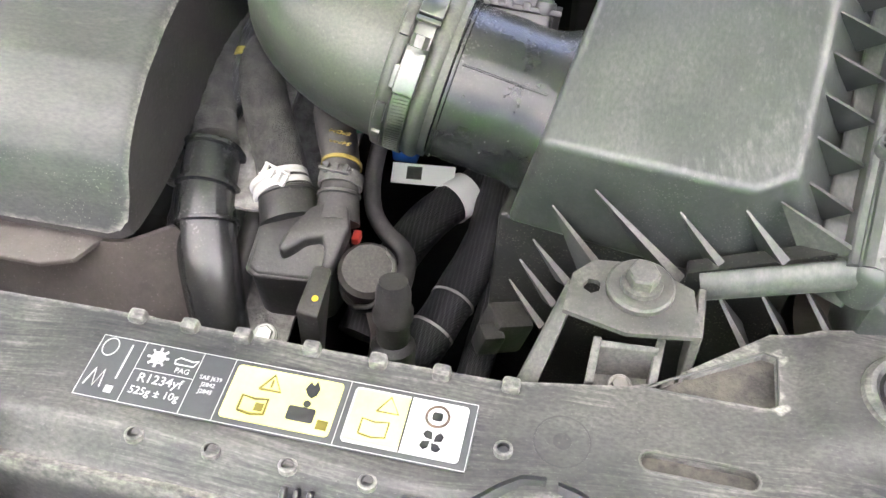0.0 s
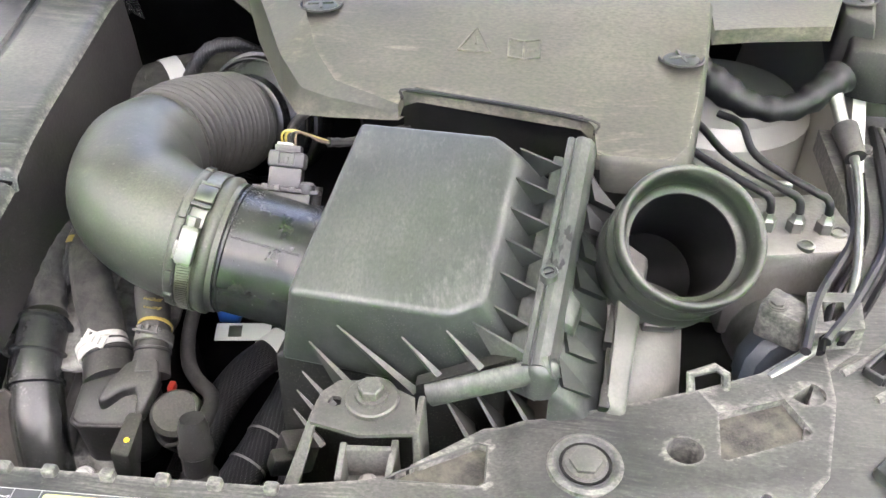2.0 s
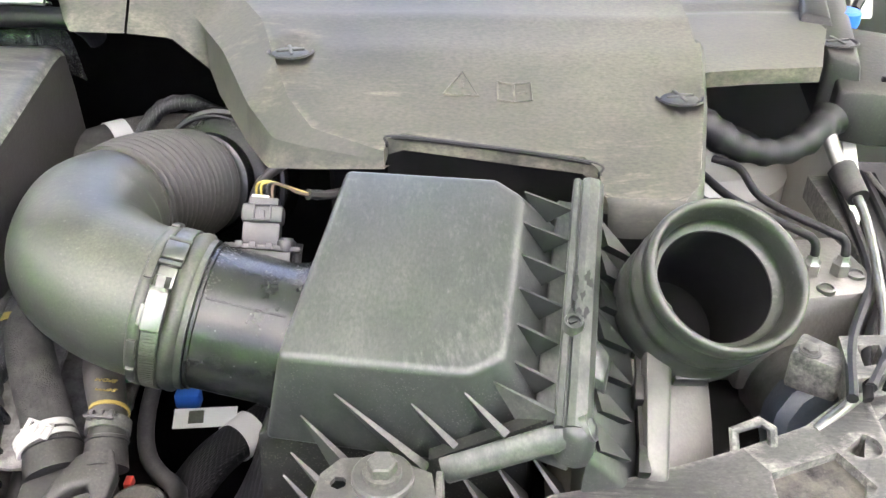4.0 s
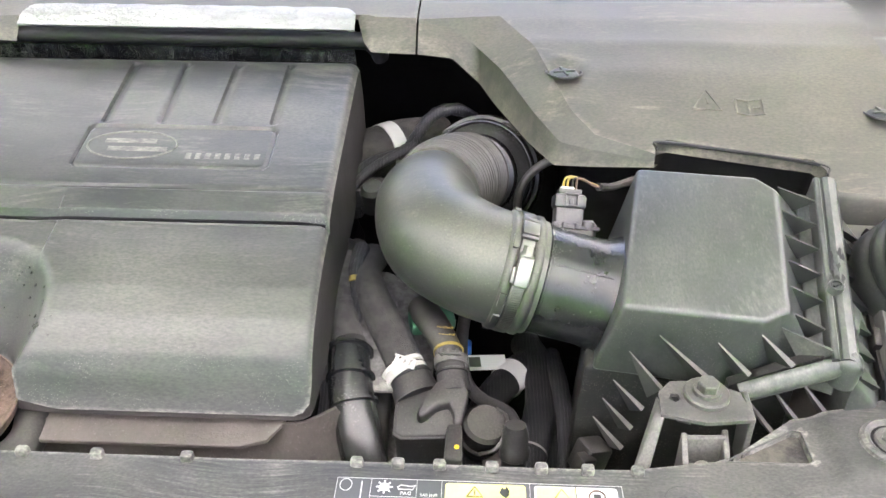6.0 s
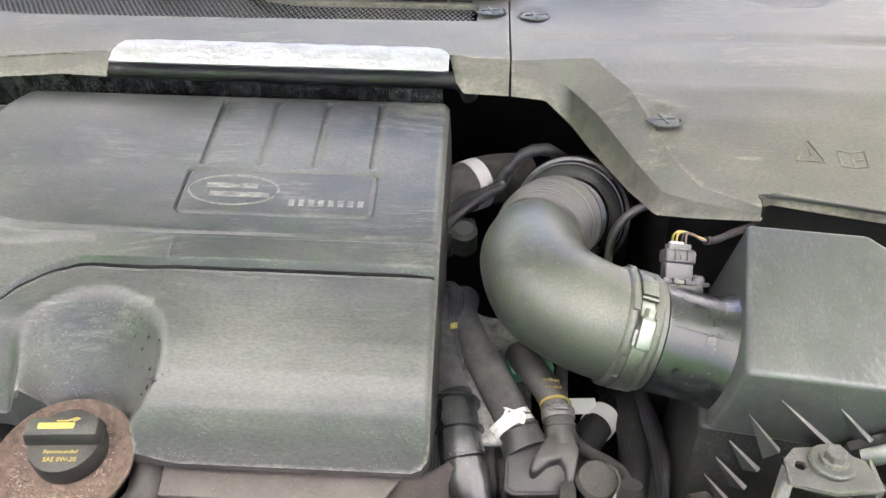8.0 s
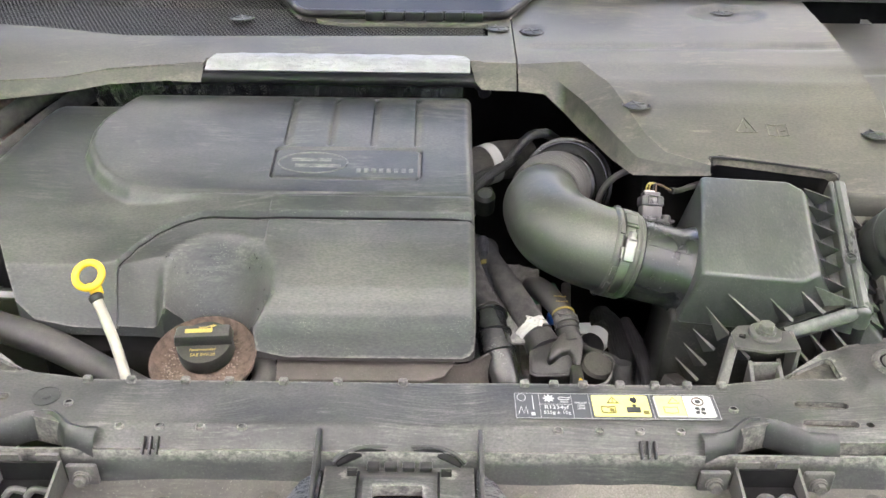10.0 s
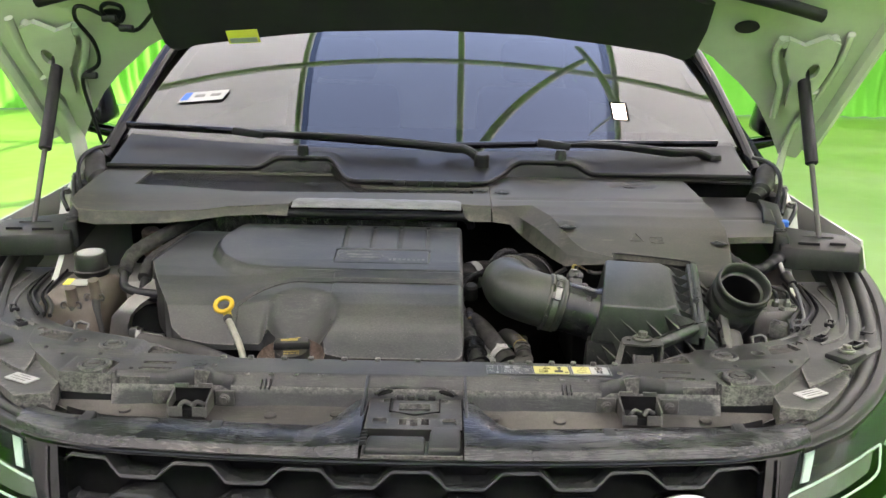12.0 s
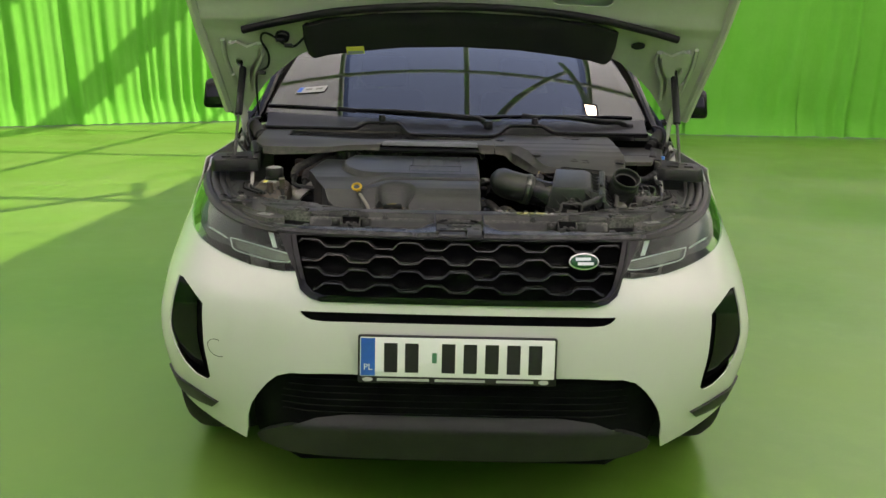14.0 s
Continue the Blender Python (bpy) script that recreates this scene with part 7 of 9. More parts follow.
for k in range(4):
    box(bm, (.1265 + .0046 * k, .4400 - .0018 * k, .9128 - .0004 * k), (.0030, .0070, .0018), .0006, pose(0, 0, 0, 30, 0, -22))
box(bm, (.1335, .4425, .9126), (.019, .0016, .0018), .0005, pose(0, 0, 0, 30, 0, -22))
box(bm, (.1320, .4345, .9112), (.019, .0016, .0018), .0005, pose(0, 0, 0, 30, 0, -22))
part("latch", bm, M["whiteplast"], wc)
vb = thing("coolant_valve", (.155, .415, .84), "dusty black plastic coolant valve body", "valve")
vt = [(.1275, .3925, .8810), (.1340, .3890, .8800), (.1700, .3910, .8805), (.1765, .3960, .8825), (.1820, .4200, .8935), (.1760, .4290, .8960), (.1400, .4320, .8970), (.1290, .4220, .8945)]
bm = B()
solid(bm, [(x + (.154 - x) * .06, y + .001, .838) for x, y, z in vt], [(x, y, z) for x, y, z in vt], .0022, 2)
bd_ = part("body", bm, M["plastic"], vb, angle=45)
bm = B()
cx_, cy_ = .1545, .4105
solid(bm, [(cx_ + (x - cx_) * 1.05, cy_ + (y - cy_) * 1.05, z - .005) for x, y, z in vt], [(cx_ + (x - cx_) * 1.05, cy_ + (y - cy_) * 1.05, z - .0016) for x, y, z in vt], .0008, 1)
part("seam_lip", bm, M["plastic"], bd_)
bm = B()
rp = [(.1445, .4020), (.1475, .3985), (.1530, .4020), (.1600, .4085), (.1690, .4110), (.1725, .4040), (.1730, .3940), (.1785, .3950), (.1840, .4180), (.1800, .4300), (.1700, .4330), (.1580, .4260), (.1480, .4110)]
zr = lambda y: .8835 + .42 * (y - .395)
solid(bm, [(x, y, zr(y) - .004) for x, y in rp], [(x, y, zr(y) + .0065) for x, y in rp], .0022, 2)
part("bracket_rim", bm, M["plastic"], vb, "bent raised rim over the valve", 50)
for a_, c_, r0, r1 in (((.1335, .447, .8970), (.1440, .4250, .8860), .0158, .0190), ((.1690, .450, .9020), (.1720, .4270, .8900), .0108, .0140)):
    bm = B()
    cyl(bm, a_, c_, r0, r1, 28)
    lathe(bm, [(r0 + .0004, -.001), (r0 + .0022, 0), (r0 + .0022, .0016), (r0 + .0004, .0026)], Vector(a_).lerp(Vector(c_), .30), Vector(c_) - Vector(a_), 28)
    part("stub", bm, M["plastic"], vb)
bm = B()
box(bm, (.1435, .4395, .9050), (.0022, .018, .0040), .0006, pose(0, 0, 0, 22, 0, 24))
part("stub_rib", bm, M["plastic"], vb)
bm = B()
solid(bm, [(.1660, .3620, .8500), (.1800, .3600, .8500), (.1800, .3660, .8500), (.1660, .3680, .8500)], [(.1665, .3650, .8840), (.1805, .3630, .8840), (.1800, .3950, .8900), (.1680, .3960, .8890)], .0022, 2)
lg = part("bracket_leg", bm, M["plastic"], vb)
bm = B()
lathe(bm, [(.0019, 0), (.0019, .0006), (0, .0006)], (.1760, .3735, .8868), (0, -.2, 1), 10)
part("paint_dot", bm, M["yellow"], lg)
bm = B()
lathe(bm, [(.0150, -.020), (.0165, -.012), (.0178, -.010), (.0178, -.006), (.0160, -.004), (.0160, .004), (.0178, .006), (.0178, .012), (.0150, .015), (0, .015)], (.1960, .4060, .8700), (.15, -.25, 1), 28)
part("collar", bm, M["plastic"], vb)
bm = B()
tube(bm, [(.1930, .3870, .8660), (.2050, .3850, .8740), (.2130, .3930, .8850), (.2130, .4060, .8880), (.2060, .4160, .8860)], .0015, 6, 6)
part("wire_clip", bm, M["steel"], vb, "bright wire spring clip")
bm = B()
tube(bm, [(.205, .400, .850), (.212, .385, .845), (.214, .365, .838)], .0105, 14, 6)
part("lower_stub", bm, M["engine"], vb, "brown dusty pipe stub")
bm = B()
cyl(bm, (.150, .350, .862), (.190, .347, .858), .0060, seg=14)
lathe(bm, [(.0060, -.001), (.0078, 0), (.0078, .003), (.0060, .004)], (.160, .349, .861), (1, 0, 0), 16)
part("cross_pipe", bm, M["engine"], vb, "thin corrugated pipe below the valve")
h2 = hose("coolant_hose", [(.140, .535, .890), (.146, .510, .904), (.156, .485, .908), (.165, .464, .906), (.1690, .450, .902)], [.012, .013, .0125, .0115, .011], "rubber", "black rubber coolant hose with gold print")
for txt, y, z in (("EPDM", .4735, .9196), ("54092", .4670, .9178)):
    writing("hose_print", txt, .0056, pose(.1635 + (.4735 - y) * .25, y, z, 18, 0, 172), M["gold"], h2, .0003)
bm = B()
lathe(bm, [(.0116, -.0012), (.0125, -.0012), (.0125, .0012), (.0116, .0012), (.0116, -.0012)], (.1668, .4600, .9050), (.12, -.9, -.22), 24)
part("gold_ring", bm, M["gold"], h2)
cp2 = thing("hose_clip", (.169, .452, .90), "grey steel spring clip on the hose", "hose clip")
bm = B()
lathe(bm, [(.0118, -.004), (.0135, -.004), (.0135, .004), (.0118, .004), (.0118, -.004)], (.169, .450, .902), (.1, -.9, -.35), 24)
for dy in (-.0030, .0030):
    box(bm, (.168, .4475 + dy, .9150 - .45 * dy), (.019, .0018, .003), .0006, pose(0, 0, 0, 24, 0, -6))
for dx in (-.006, .0, .006):
    box(bm, (.168 + dx, .4475, .9150), (.0030, .0065, .0026), .0006, pose(0, 0, 0, 24, 0, -6))
part("band", bm, M["bracket"], cp2)
eb = thing("pipe_elbow", (.095, .41, .84), "grey satin plastic pipe elbow with ribs", "pipe elbow")
bm = B()
tube(bm, [(.0860, .458, .906), (.0890, .437, .899), (.0930, .417, .889), (.101, .395, .872), (.108, .378, .850), (.112, .368, .828)], [.0170, .0172, .0182, .0182, .0172, .0165], 24, 8)
part("elbow", bm, M["tube"], eb)
for p_, d__ in (((.087, .455, .9055), (.03, -1, -.28)), ((.0905, .432, .8985), (.1, -1, -.4)), ((.095, .413, .889), (.25, -1, -.6))):
    bm = B()
    lathe(bm, [(.0172, -.0018), (.0196, -.001), (.0196, .001), (.0172, .0018)], p_, d__, 28)
    part("rib", bm, M["tube"], eb)
hose("wrapped_hose", [(.076, .60, .91), (.0715, .56, .921), (.0725, .52, .922), (.0775, .49, .916), (.0850, .462, .908)], [.0100, .0102, .0106, .0118, .0145], "fabric", "crumpled grey fabric-wrapped hose", wave=.0007, pitch=.013)
hose("drain_hose", [(.066, .58, .93), (.062, .52, .90), (.064, .45, .87), (.066, .40, .85)], .010, "rubber", "thin black corrugated hose beside the cover", wave=.0015, pitch=.006)
hose("coolant_rail", [(.112, .50, .885), (.113, .45, .87), (.114, .40, .855), (.116, .36, .84), (.118, .33, .83)], .008, "rubber", "dusty metal coolant rail", "pipe")
panel("fibre_shield", [(.090, .425), (.124, .425), (.120, .52), (.080, .57)], [], .004, lambda u, v: (u, v, .892 + .18 * (v - .42) + .003 * noise.noise((u * 90, v * 90, 3))), .003, M["mottled"], None)
tagged(bpy.data.objects["fibre_shield"], "pale mottled metal shield between the hoses", "heat shield")
gc = panel("gearbox_casting", [(.050, .37), (.150, .37), (.155, .60), (.055, .62)], [], .006, lambda u, v: (u, v, .840 + .16 * (v - .40) + .006 * noise.noise((u * 45, v * 45, 5)) + .003 * noise.noise((u * 140, v * 140, 9))), .003, M["mottled"], None)
tagged(gc, "pale mottled cast gearbox housing below the hoses", "casting")
for pts, r, lbl in (([(.060, .60, .93), (.058, .55, .915), (.060, .50, .905), (.070, .45, .895), (.074, .40, .87)], .0065, "thin black braided cable beside the engine cover"),
                    ([(.262, .56, .82), (.266, .50, .83), (.268, .44, .82), (.262, .38, .79)], .008, "black corrugated cable beside the air box")):
    hose("cable", pts, r, "braid", lbl, "cable", wave=.0005, pitch=.005)
cb = hose("cable", [(0.083, 0.5780000000000001, 0.925), (0.083, 0.548, 0.93), (0.084, 0.524, 0.925), (0.087, 0.495, 0.915), (0.081, 0.488, 0.9)], .0070, "braid", "black braided cable with a yellow band", "cable", wave=.0004, pitch=.004)
bm = B()
cyl(bm, (0.0839, 0.5269, 0.9256), (0.0841, 0.5211, 0.9244), .0078, seg=18)
part("yellow_band", bm, M["gold"], cb, "yellow tape band")
hc = thing("quick_connector", (.219, .38, .84), "black vent hose with quick connector", "hose connector")
bm = B()
tube(bm, [(.180, .535, .892), (.177, .505, .884), (.178, .480, .874), (.184, .461, .867), (.196, .446, .866), (.208, .434, .870), (.216, .420, .876), (.2195, .402, .882), (.2195, .386, .884)], .0056, 12, 8)
part("vent_hose", bm, M["rubber"], hc)
bm = B()
lathe(bm, [(.008, .03), (.010, .022), (.010, .012), (.0115, .010), (.0115, .004), (.0095, .002), (.0095, -.012), (.013, -.016), (.013, -.036), (.010, -.04)], (.219, .3765, .872), (0, .25, 1), 20)
part("connector", bm, M["plastic"], hc)
bm = B()
box(bm, (.219, .362, .846), (.020, .012, .010), .002)
part("release_tab", bm, M["plastic"], hc)
tg = hose("braided_hose", [(.245, .585, .790), (.236, .558, .806), (.222, .536, .810), (.206, .508, .812), (.193, .480, .806), (.184, .450, .796), (.178, .42, .785)], .0150, "braid", "black braided hose with a paper tag", wave=.0003, pitch=.004)
bm = B()
d_ = Vector((-.52, -.82, .05)).normalized()
lathe(bm, [(.0157, -.009), (.0163, -.009), (.0163, .009), (.0157, .009), (.0157, -.009)], (.2225, .5365, .8102), d_, 28)
part("paper_tag", bm, M["plate"], tg, "white paper tag with a square black mark")
bm = B()
box(bm, (.1955, .5400, .8255), (.046, .0175, .0010), 0, pose(0, 0, 0, 10, 3, 8))
ft = part("tag_flag", bm, M["plate"], tg)
bm = B()
box(bm, (.1890, .5392, .8268), (.011, .011, .0008), 0, pose(0, 0, 0, 10, 3, 8))
part("black_square", bm, M["zinc"], ft)
bh = hose("braided_hose", [(.240, .60, .800), (.250, .55, .812), (.250, .500, .812), (.244, .470, .810), (.236, .442, .806), (.226, .415, .800), (.210, .385, .79), (.195, .36, .78)], .0150, "braid", "black braided hose with white marks beside the air box", wave=.0003, pitch=.004)
for p_, q_ in (((.2375, .4460, .8068), (-.26, -.95, -.14)), ((.2290, .4230, .8018), (-.36, -.90, -.2))):
    bm = B()
    lathe(bm, [(.0153, -.0010), (.0157, -.0010), (.0157, .0010), (.0153, .0010), (.0153, -.0010)], p_, q_, 24)
    part("white_mark", bm, M["whiteplast"], bh)
hose("braided_hose", [(.262, .58, .80), (.268, .52, .81), (.264, .46, .80), (.256, .40, .77), (.25, .35, .74)], .0100, "braid", "thin black braided hose beside the air box", wave=.0003, pitch=.004)
bm = B()
box(bm, (.150, .52, .890), (.040, .022, .014), .004, pose(0, 0, 0, 10, 0, 15))
tagged(part("green_connector", bm, M["greenrubber"]), "dull green plastic pipe connector below the duct", "pipe connector")
bm = B()
box(bm, (.176, .565, .822), (.020, .012, .014), .003)
tagged(part("blue_clip", bm, M["bluecap"]), "small blue plastic clip on the hose", "clip")

gf = thing("pipe_fitting", (.152, .357, .86), "small steel bolt and dark sensor plugs between the hoses", "fitting")
bm = B()
hex_bolt(bm, (.1500, .3560, .868), (.2, -.4, 1), .0046, .008, .0070)
part("bolt", bm, M["zinc"], gf)
bm = B()
box(bm, (.279, .398, .856), (.024, .020, .026), .003, pose(0, 0, 0, 0, 20, 30))
box(bm, (.272, .384, .862), (.014, .012, .016), .002, pose(0, 0, 0, 0, 20, 30))
part("sensor_plug", bm, M["plastic"], gf)
for x, y, z, r in ((.066, .441, .896, .0085), (.074, .420, .874, .0100), (.070, .405, .860, .0120)):
    bm = B()
    lathe(bm, [(r, -.010), (r, .002), (r * .8, .004), (r * .5, .004), (r * .45, .002), (0, .002)], (x, y, z), (-.3, -.5, .8), 18)
    part("boss", bm, M["bracket"], gf)
bm = B()
box(bm, (.1795, .4370, .868), (.005, .008, .006), .001)
part("red_tab", bm, M["redtab"], gf, "small red plastic tab")

# bracket that holds the air box
bk = thing("box_bracket", (.34, .355, .93), "dusty steel bracket with bolt holding the air box", "bracket")
panel("plate", [(.311, .345), (.313, .366), (.322, .376), (.345, .378), (.368, .367), (.372, .342), (.34, .338)], [oval(.3225, .3605, .0042, n=12)], .004, lambda u, v: (u, v, .9545 + .03 * (v - .36)), .003, M["bracket"], bk, "stamped plate")
bm = B()
hex_bolt(bm, (.344, .3625, .955), (0, 0, 1), .0075, .013, .0155)
part("bolt", bm, M["bracket"], bk, "hexagon bolt with washer")
bm = B()
solid(bm, [(.2880, .3180, .900), (.2990, .3150, .900), (.3010, .3180, .900), (.2900, .3210, .900)], [(.3090, .3530, .9500), (.3120, .3450, .9500), (.3150, .3460, .9520), (.3120, .3660, .9530)], .0010, 1)
part("leg", bm, M["bracket"], bk, "slanting dark arm")
bm = B()
solid(bm, [(.3690, .3430, .905), (.3740, .3430, .905), (.3760, .3640, .905), (.3710, .3640, .905)], [(.3690, .3430, .953), (.3730, .3430, .953), (.3740, .3700, .954), (.3700, .3700, .954)], .0008, 1)
part("leg", bm, M["bracket"], bk)
for lo_, hi_ in (([(.3260, .3260, .890), (.3300, .3260, .890), (.3310, .3460, .890), (.3270, .3460, .890)], [(.3260, .3270, .9270), (.3300, .3270, .9270), (.3310, .3460, .9370), (.3270, .3460, .9370)]),
                 ([(.3540, .3280, .890), (.3580, .3280, .890), (.3600, .3520, .890), (.3560, .3520, .890)], [(.3540, .3290, .9270), (.3580, .3290, .9270), (.3600, .3520, .9350), (.3560, .3520, .9350)]),
                 ([(.3290, .3400, .890), (.3570, .3420, .890), (.3570, .3450, .890), (.3290, .3430, .890)], [(.3290, .3420, .9340), (.3570, .3440, .9340), (.3570, .3470, .9350), (.3290, .3450, .9360)]),
                 ([(.3270, .3300, .9080), (.3590, .3320, .9080), (.3590, .3440, .9100), (.3270, .3440, .9100)], [(.3270, .3300, .9110), (.3590, .3320, .9110), (.3590, .3440, .9130), (.3270, .3440, .9130)])):
    bm = B()
    solid(bm, lo_, hi_, .0006, 1)
    part("web", bm, M["bracket"], bk)
bm = B()
hex_bolt(bm, (.343, .3365, .9120), (0, -.3, 1), .0042, .006, .006)
part("bolt", bm, M["alu"], bk, "small pale bolt in the web")


# ---------- slam panel across the front ----------
back = [(0, .316), (.290, .317), (.345, .326), (.36, .332), (.408, .368), (.443, .374), (.50, .390), (.536, .403), (.575, .420), (.62, .455), (.615, .40), (.598, .345), (.572, .315), (.53, .268), (.505, .240), (.470, .236), (.432, .240), (.425, .252), (.36, .252),
        (.345, .262), (.325, .268), (.29, .258), (.262, .244), (.20, .240), (0, .240)]
so = back + [(-x, y) for x, y in back[::-1] if x]


def slam_z(x, y):
    a = abs(x)
    z = .930 - .016 * sstep(.262, .240, y) * (1 if a < .43 else 0) + .004 * sstep(.40, .5, a)
    z += .0045 * sstep(.418, .432, a) * sstep(.300, .322, y - .12 * (a - .43))
    t = min(a - .438, .505 - a, y - .242, .300 - y)
    z += .0025 * sstep(.0, .006, t)
    return z + .0008 * noise.noise((x * 14, y * 18, 1))


SLOTS = [[(s * x, y) for x, y in q] for s in (1, -1) for q in (slot_poly(.378, .2915, .050, .0095), slot_poly(.378, .268, .050, .0095), [(.353, .327), (.362, .333), (.405, .357), (.411, .356), (.411, .330), (.407, .327)],
                                                              [(.435, .286), (.439, .242), (.4445, .242), (.449, .279), (.445, .286)], [(.541, .350), (.545, .388), (.581, .408), (.596, .376), (.592, .371)])]
holes = [oval(s * x, y, r, r * .9, 18) for s in (1, -1) for x, y, r in ((.522, .356, .0105), (.600, .405, .0105))]
holes += [oval(s * x, y, .0036, n=10) for s in (1, -1) for x, y in ((.473, .311), (.529, .309), (.562, .328), (.412, .267))]
sp = panel("slam_panel", so, holes + SLOTS, .0026, lambda u, v: (u, v, slam_z(u, v)), .003, M["slam"], None, angle=30, wall=(0, 0, -.03))
for q in SLOTS:
    c = np.mean(q, 0)
    deep = .010 if abs(abs(c[0]) - .442) < .006 else .0060
    panel("recess_floor", [(c[0] + (x - c[0]) * 1.06, c[1] + (y - c[1]) * 1.06) for x, y in q], [], .004, lambda u, v: (u, v, slam_z(u, v) - deep + .0006 * noise.noise((u * 90, v * 90, 2))), .001, M["slot_floor"], sp)
for q in SLOTS[:3] + SLOTS[5:8]:
    # Pale line laid along the recess edge.
    bm = B()
    tube(bm, [(x, y, slam_z(x, y) - .0003) for x, y in [*q, q[0]]], .0007, 6, smooth_path=False)
    part("recess_rim", bm, M["finlight"], sp, "pale line along the edge of a recess")
for s in (1, -1):
    for x, y, r in ((.466, .342, .0200), (.464, .264, .0215)):
        bm = B()
        z = slam_z(x, y)
        lathe(bm, [(r + .002, -.002), (r + .001, .0015), (r - .0012, .0030), (r - .0035, .0026), (r - .0055, .0008), (r - .0075, .0004), (r - .0080, .0018), (r - .0092, .0019), (r - .0100, .0004), (0, .0004)], (s * x, y, z), (0, 0, 1), 44)
        part("bolt_dish", bm, M["slam"], sp, "round moulded dish about the bolt", 25)
        # Flat near-black ring laid in the dish.
        bm = B()
        lathe(bm, [(r - .0052, .0010), (r - .0060, .0011), (r - .0074, .0010)], (s * x, y, z), (0, 0, 1), 44, caps=False)
        part("dish_dark_ring", bm, M["dark"], sp)
tagged(sp, "dusty grey-black plastic slam panel across the front", "slam panel")
panel("panel_face", [(-.43, .845), (.43, .845), (.43, .917), (-.43, .917)], [], .012, lambda u, v: (u, .2405 - .42 * (.917 - v) + .0012 * noise.noise((u * 30, v * 60, 4)), v), .004, M["slam"], sp)
for s in (1, -1):
    for x, y in ((.466, .342), (.464, .264)):
        bm = B()
        hex_bolt(bm, (s * x, y, slam_z(x, y) + .0002), (0, 0, 1), .0092, .0052, .0128)
        part("bolt", bm, M["bracket"], sp, "recessed hexagon bolt")
    for x in (.112, .139, .166, .20, .232, .262, .294) if s > 0 else (.0, .06, .11, .16, .20, .25, .29):
        bm = B()
        box(bm, (s * x, .3145, .9305), (.0085, .007, .009), .002)
        part("edge_nub", bm, M["slam"], sp)
    for x in (.137, .173, .208, .243, .296):
        bm = B()
        lathe(bm, [(.0042, -.002), (.0042, .0008), (.0028, .0012), (.0026, -.001), (0, -.001)], (s * x, .2570 + (.026 if x > .29 else 0), slam_z(x, .257 + (.026 if x > .29 else 0)) + .0014), (0, .2, 1), 16)
        part("rivet", bm, M["slam"], sp)
    bm = B()
    lathe(bm, [(.0125, -.001), (.0125, .0006), (.0118, .0006), (.0118, .0001), (.004, .0001), (.004, .0006), (0, .0006)], (s * .320, .2925, .930), (0, 0, 1), 28)
    part("round_mark", bm, M["slam_plain"], sp)
    for k in range(3):
        bm = B()
        box(bm, (s * (.208 + .006 * k), .2445, .9185), (.0024, .016, .008), .001, pose(0, 0, 0, 35, 0, 0))
        part("rib", bm, M["slam_plain"], sp)
    # bonnet striker pocket
    bx = thing("bonnet_latch", (s * .31, .20, .89), "dark steel bonnet latch bracket with two bolts", "latch", "bonnet latches")
    for dx in (-.026, .026):
        bm = B()
        hexa(bm, [(s * (.31 + dx) - .0012, .185, .893), (s * (.31 + dx) + .0012, .185, .893), (s * (.31 + dx) + .0012, .225, .893), (s * (.31 + dx) - .0012, .225, .893)],
             [(s * (.31 + dx) - .0012, .190, .912), (s * (.31 + dx) + .0012, .190, .912), (s * (.31 + dx) + .0012, .225, .920), (s * (.31 + dx) - .0012, .225, .920)])
        part("cage_side", bm, M["bracket"], bx)
    for dx in (-.0165, .0165):
        bm = B()
        hexa(bm, [(s * .31 + dx - .0095, .188, .893), (s * .31 + dx + .0095, .188, .893), (s * .31 + dx + .0095, .191, .893), (s * .31 + dx - .0095, .191, .893)],
             [(s * .31 + dx - .0095, .189, .906), (s * .31 + dx + .0095, .189, .906), (s * .31 + dx + .0095, .192, .906), (s * .31 + dx - .0095, .192, .906)])
        part("cage_plate", bm, M["bracket"], bx)
        bm = B()
        hexa(bm, [(s * .31 + dx - .0095, .224, .893), (s * .31 + dx + .0095, .224, .893), (s * .31 + dx + .0095, .227, .893), (s * .31 + dx - .0095, .227, .893)],
             [(s * .31 + dx - .0095, .224, .926), (s * .31 + dx + .0095, .224, .926), (s * .31 + dx + .0095, .227, .926), (s * .31 + dx - .0095, .227, .926)])
        part("cage_plate", bm, M["bracket"], bx)
    for dx in (-.044, .044):
        bm = B()
        box(bm, (s * .31 + dx, .222, .907), (.026, .005, .022), .003)
        part("ear", bm, M["bracket"], bx)
        bm = B()
        hex_bolt(bm, (s * .31 + dx, .219, .906), (0, -1, .1), .005, .008, .0075)
        part("bolt", bm, M["bracket"], bx)
    # Near-black blocks stand in for shade inside the latch cage.
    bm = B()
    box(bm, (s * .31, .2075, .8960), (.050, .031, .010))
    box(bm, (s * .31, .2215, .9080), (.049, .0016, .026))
    part("cage_shade_block", bm, M["dark"], bx, "near-black block in place of shade inside the cage")
    bm = B()
    for dx in (-.008, .010):
        tube(bm, [(s * .31 + dx - .006, .200, .902), (s * .31 + dx, .203, .908), (s * .31 + dx + .009, .206, .903)], .0032, 8, 6)
    part("catch", bm, M["bracket"], bx, "worn steel catch")
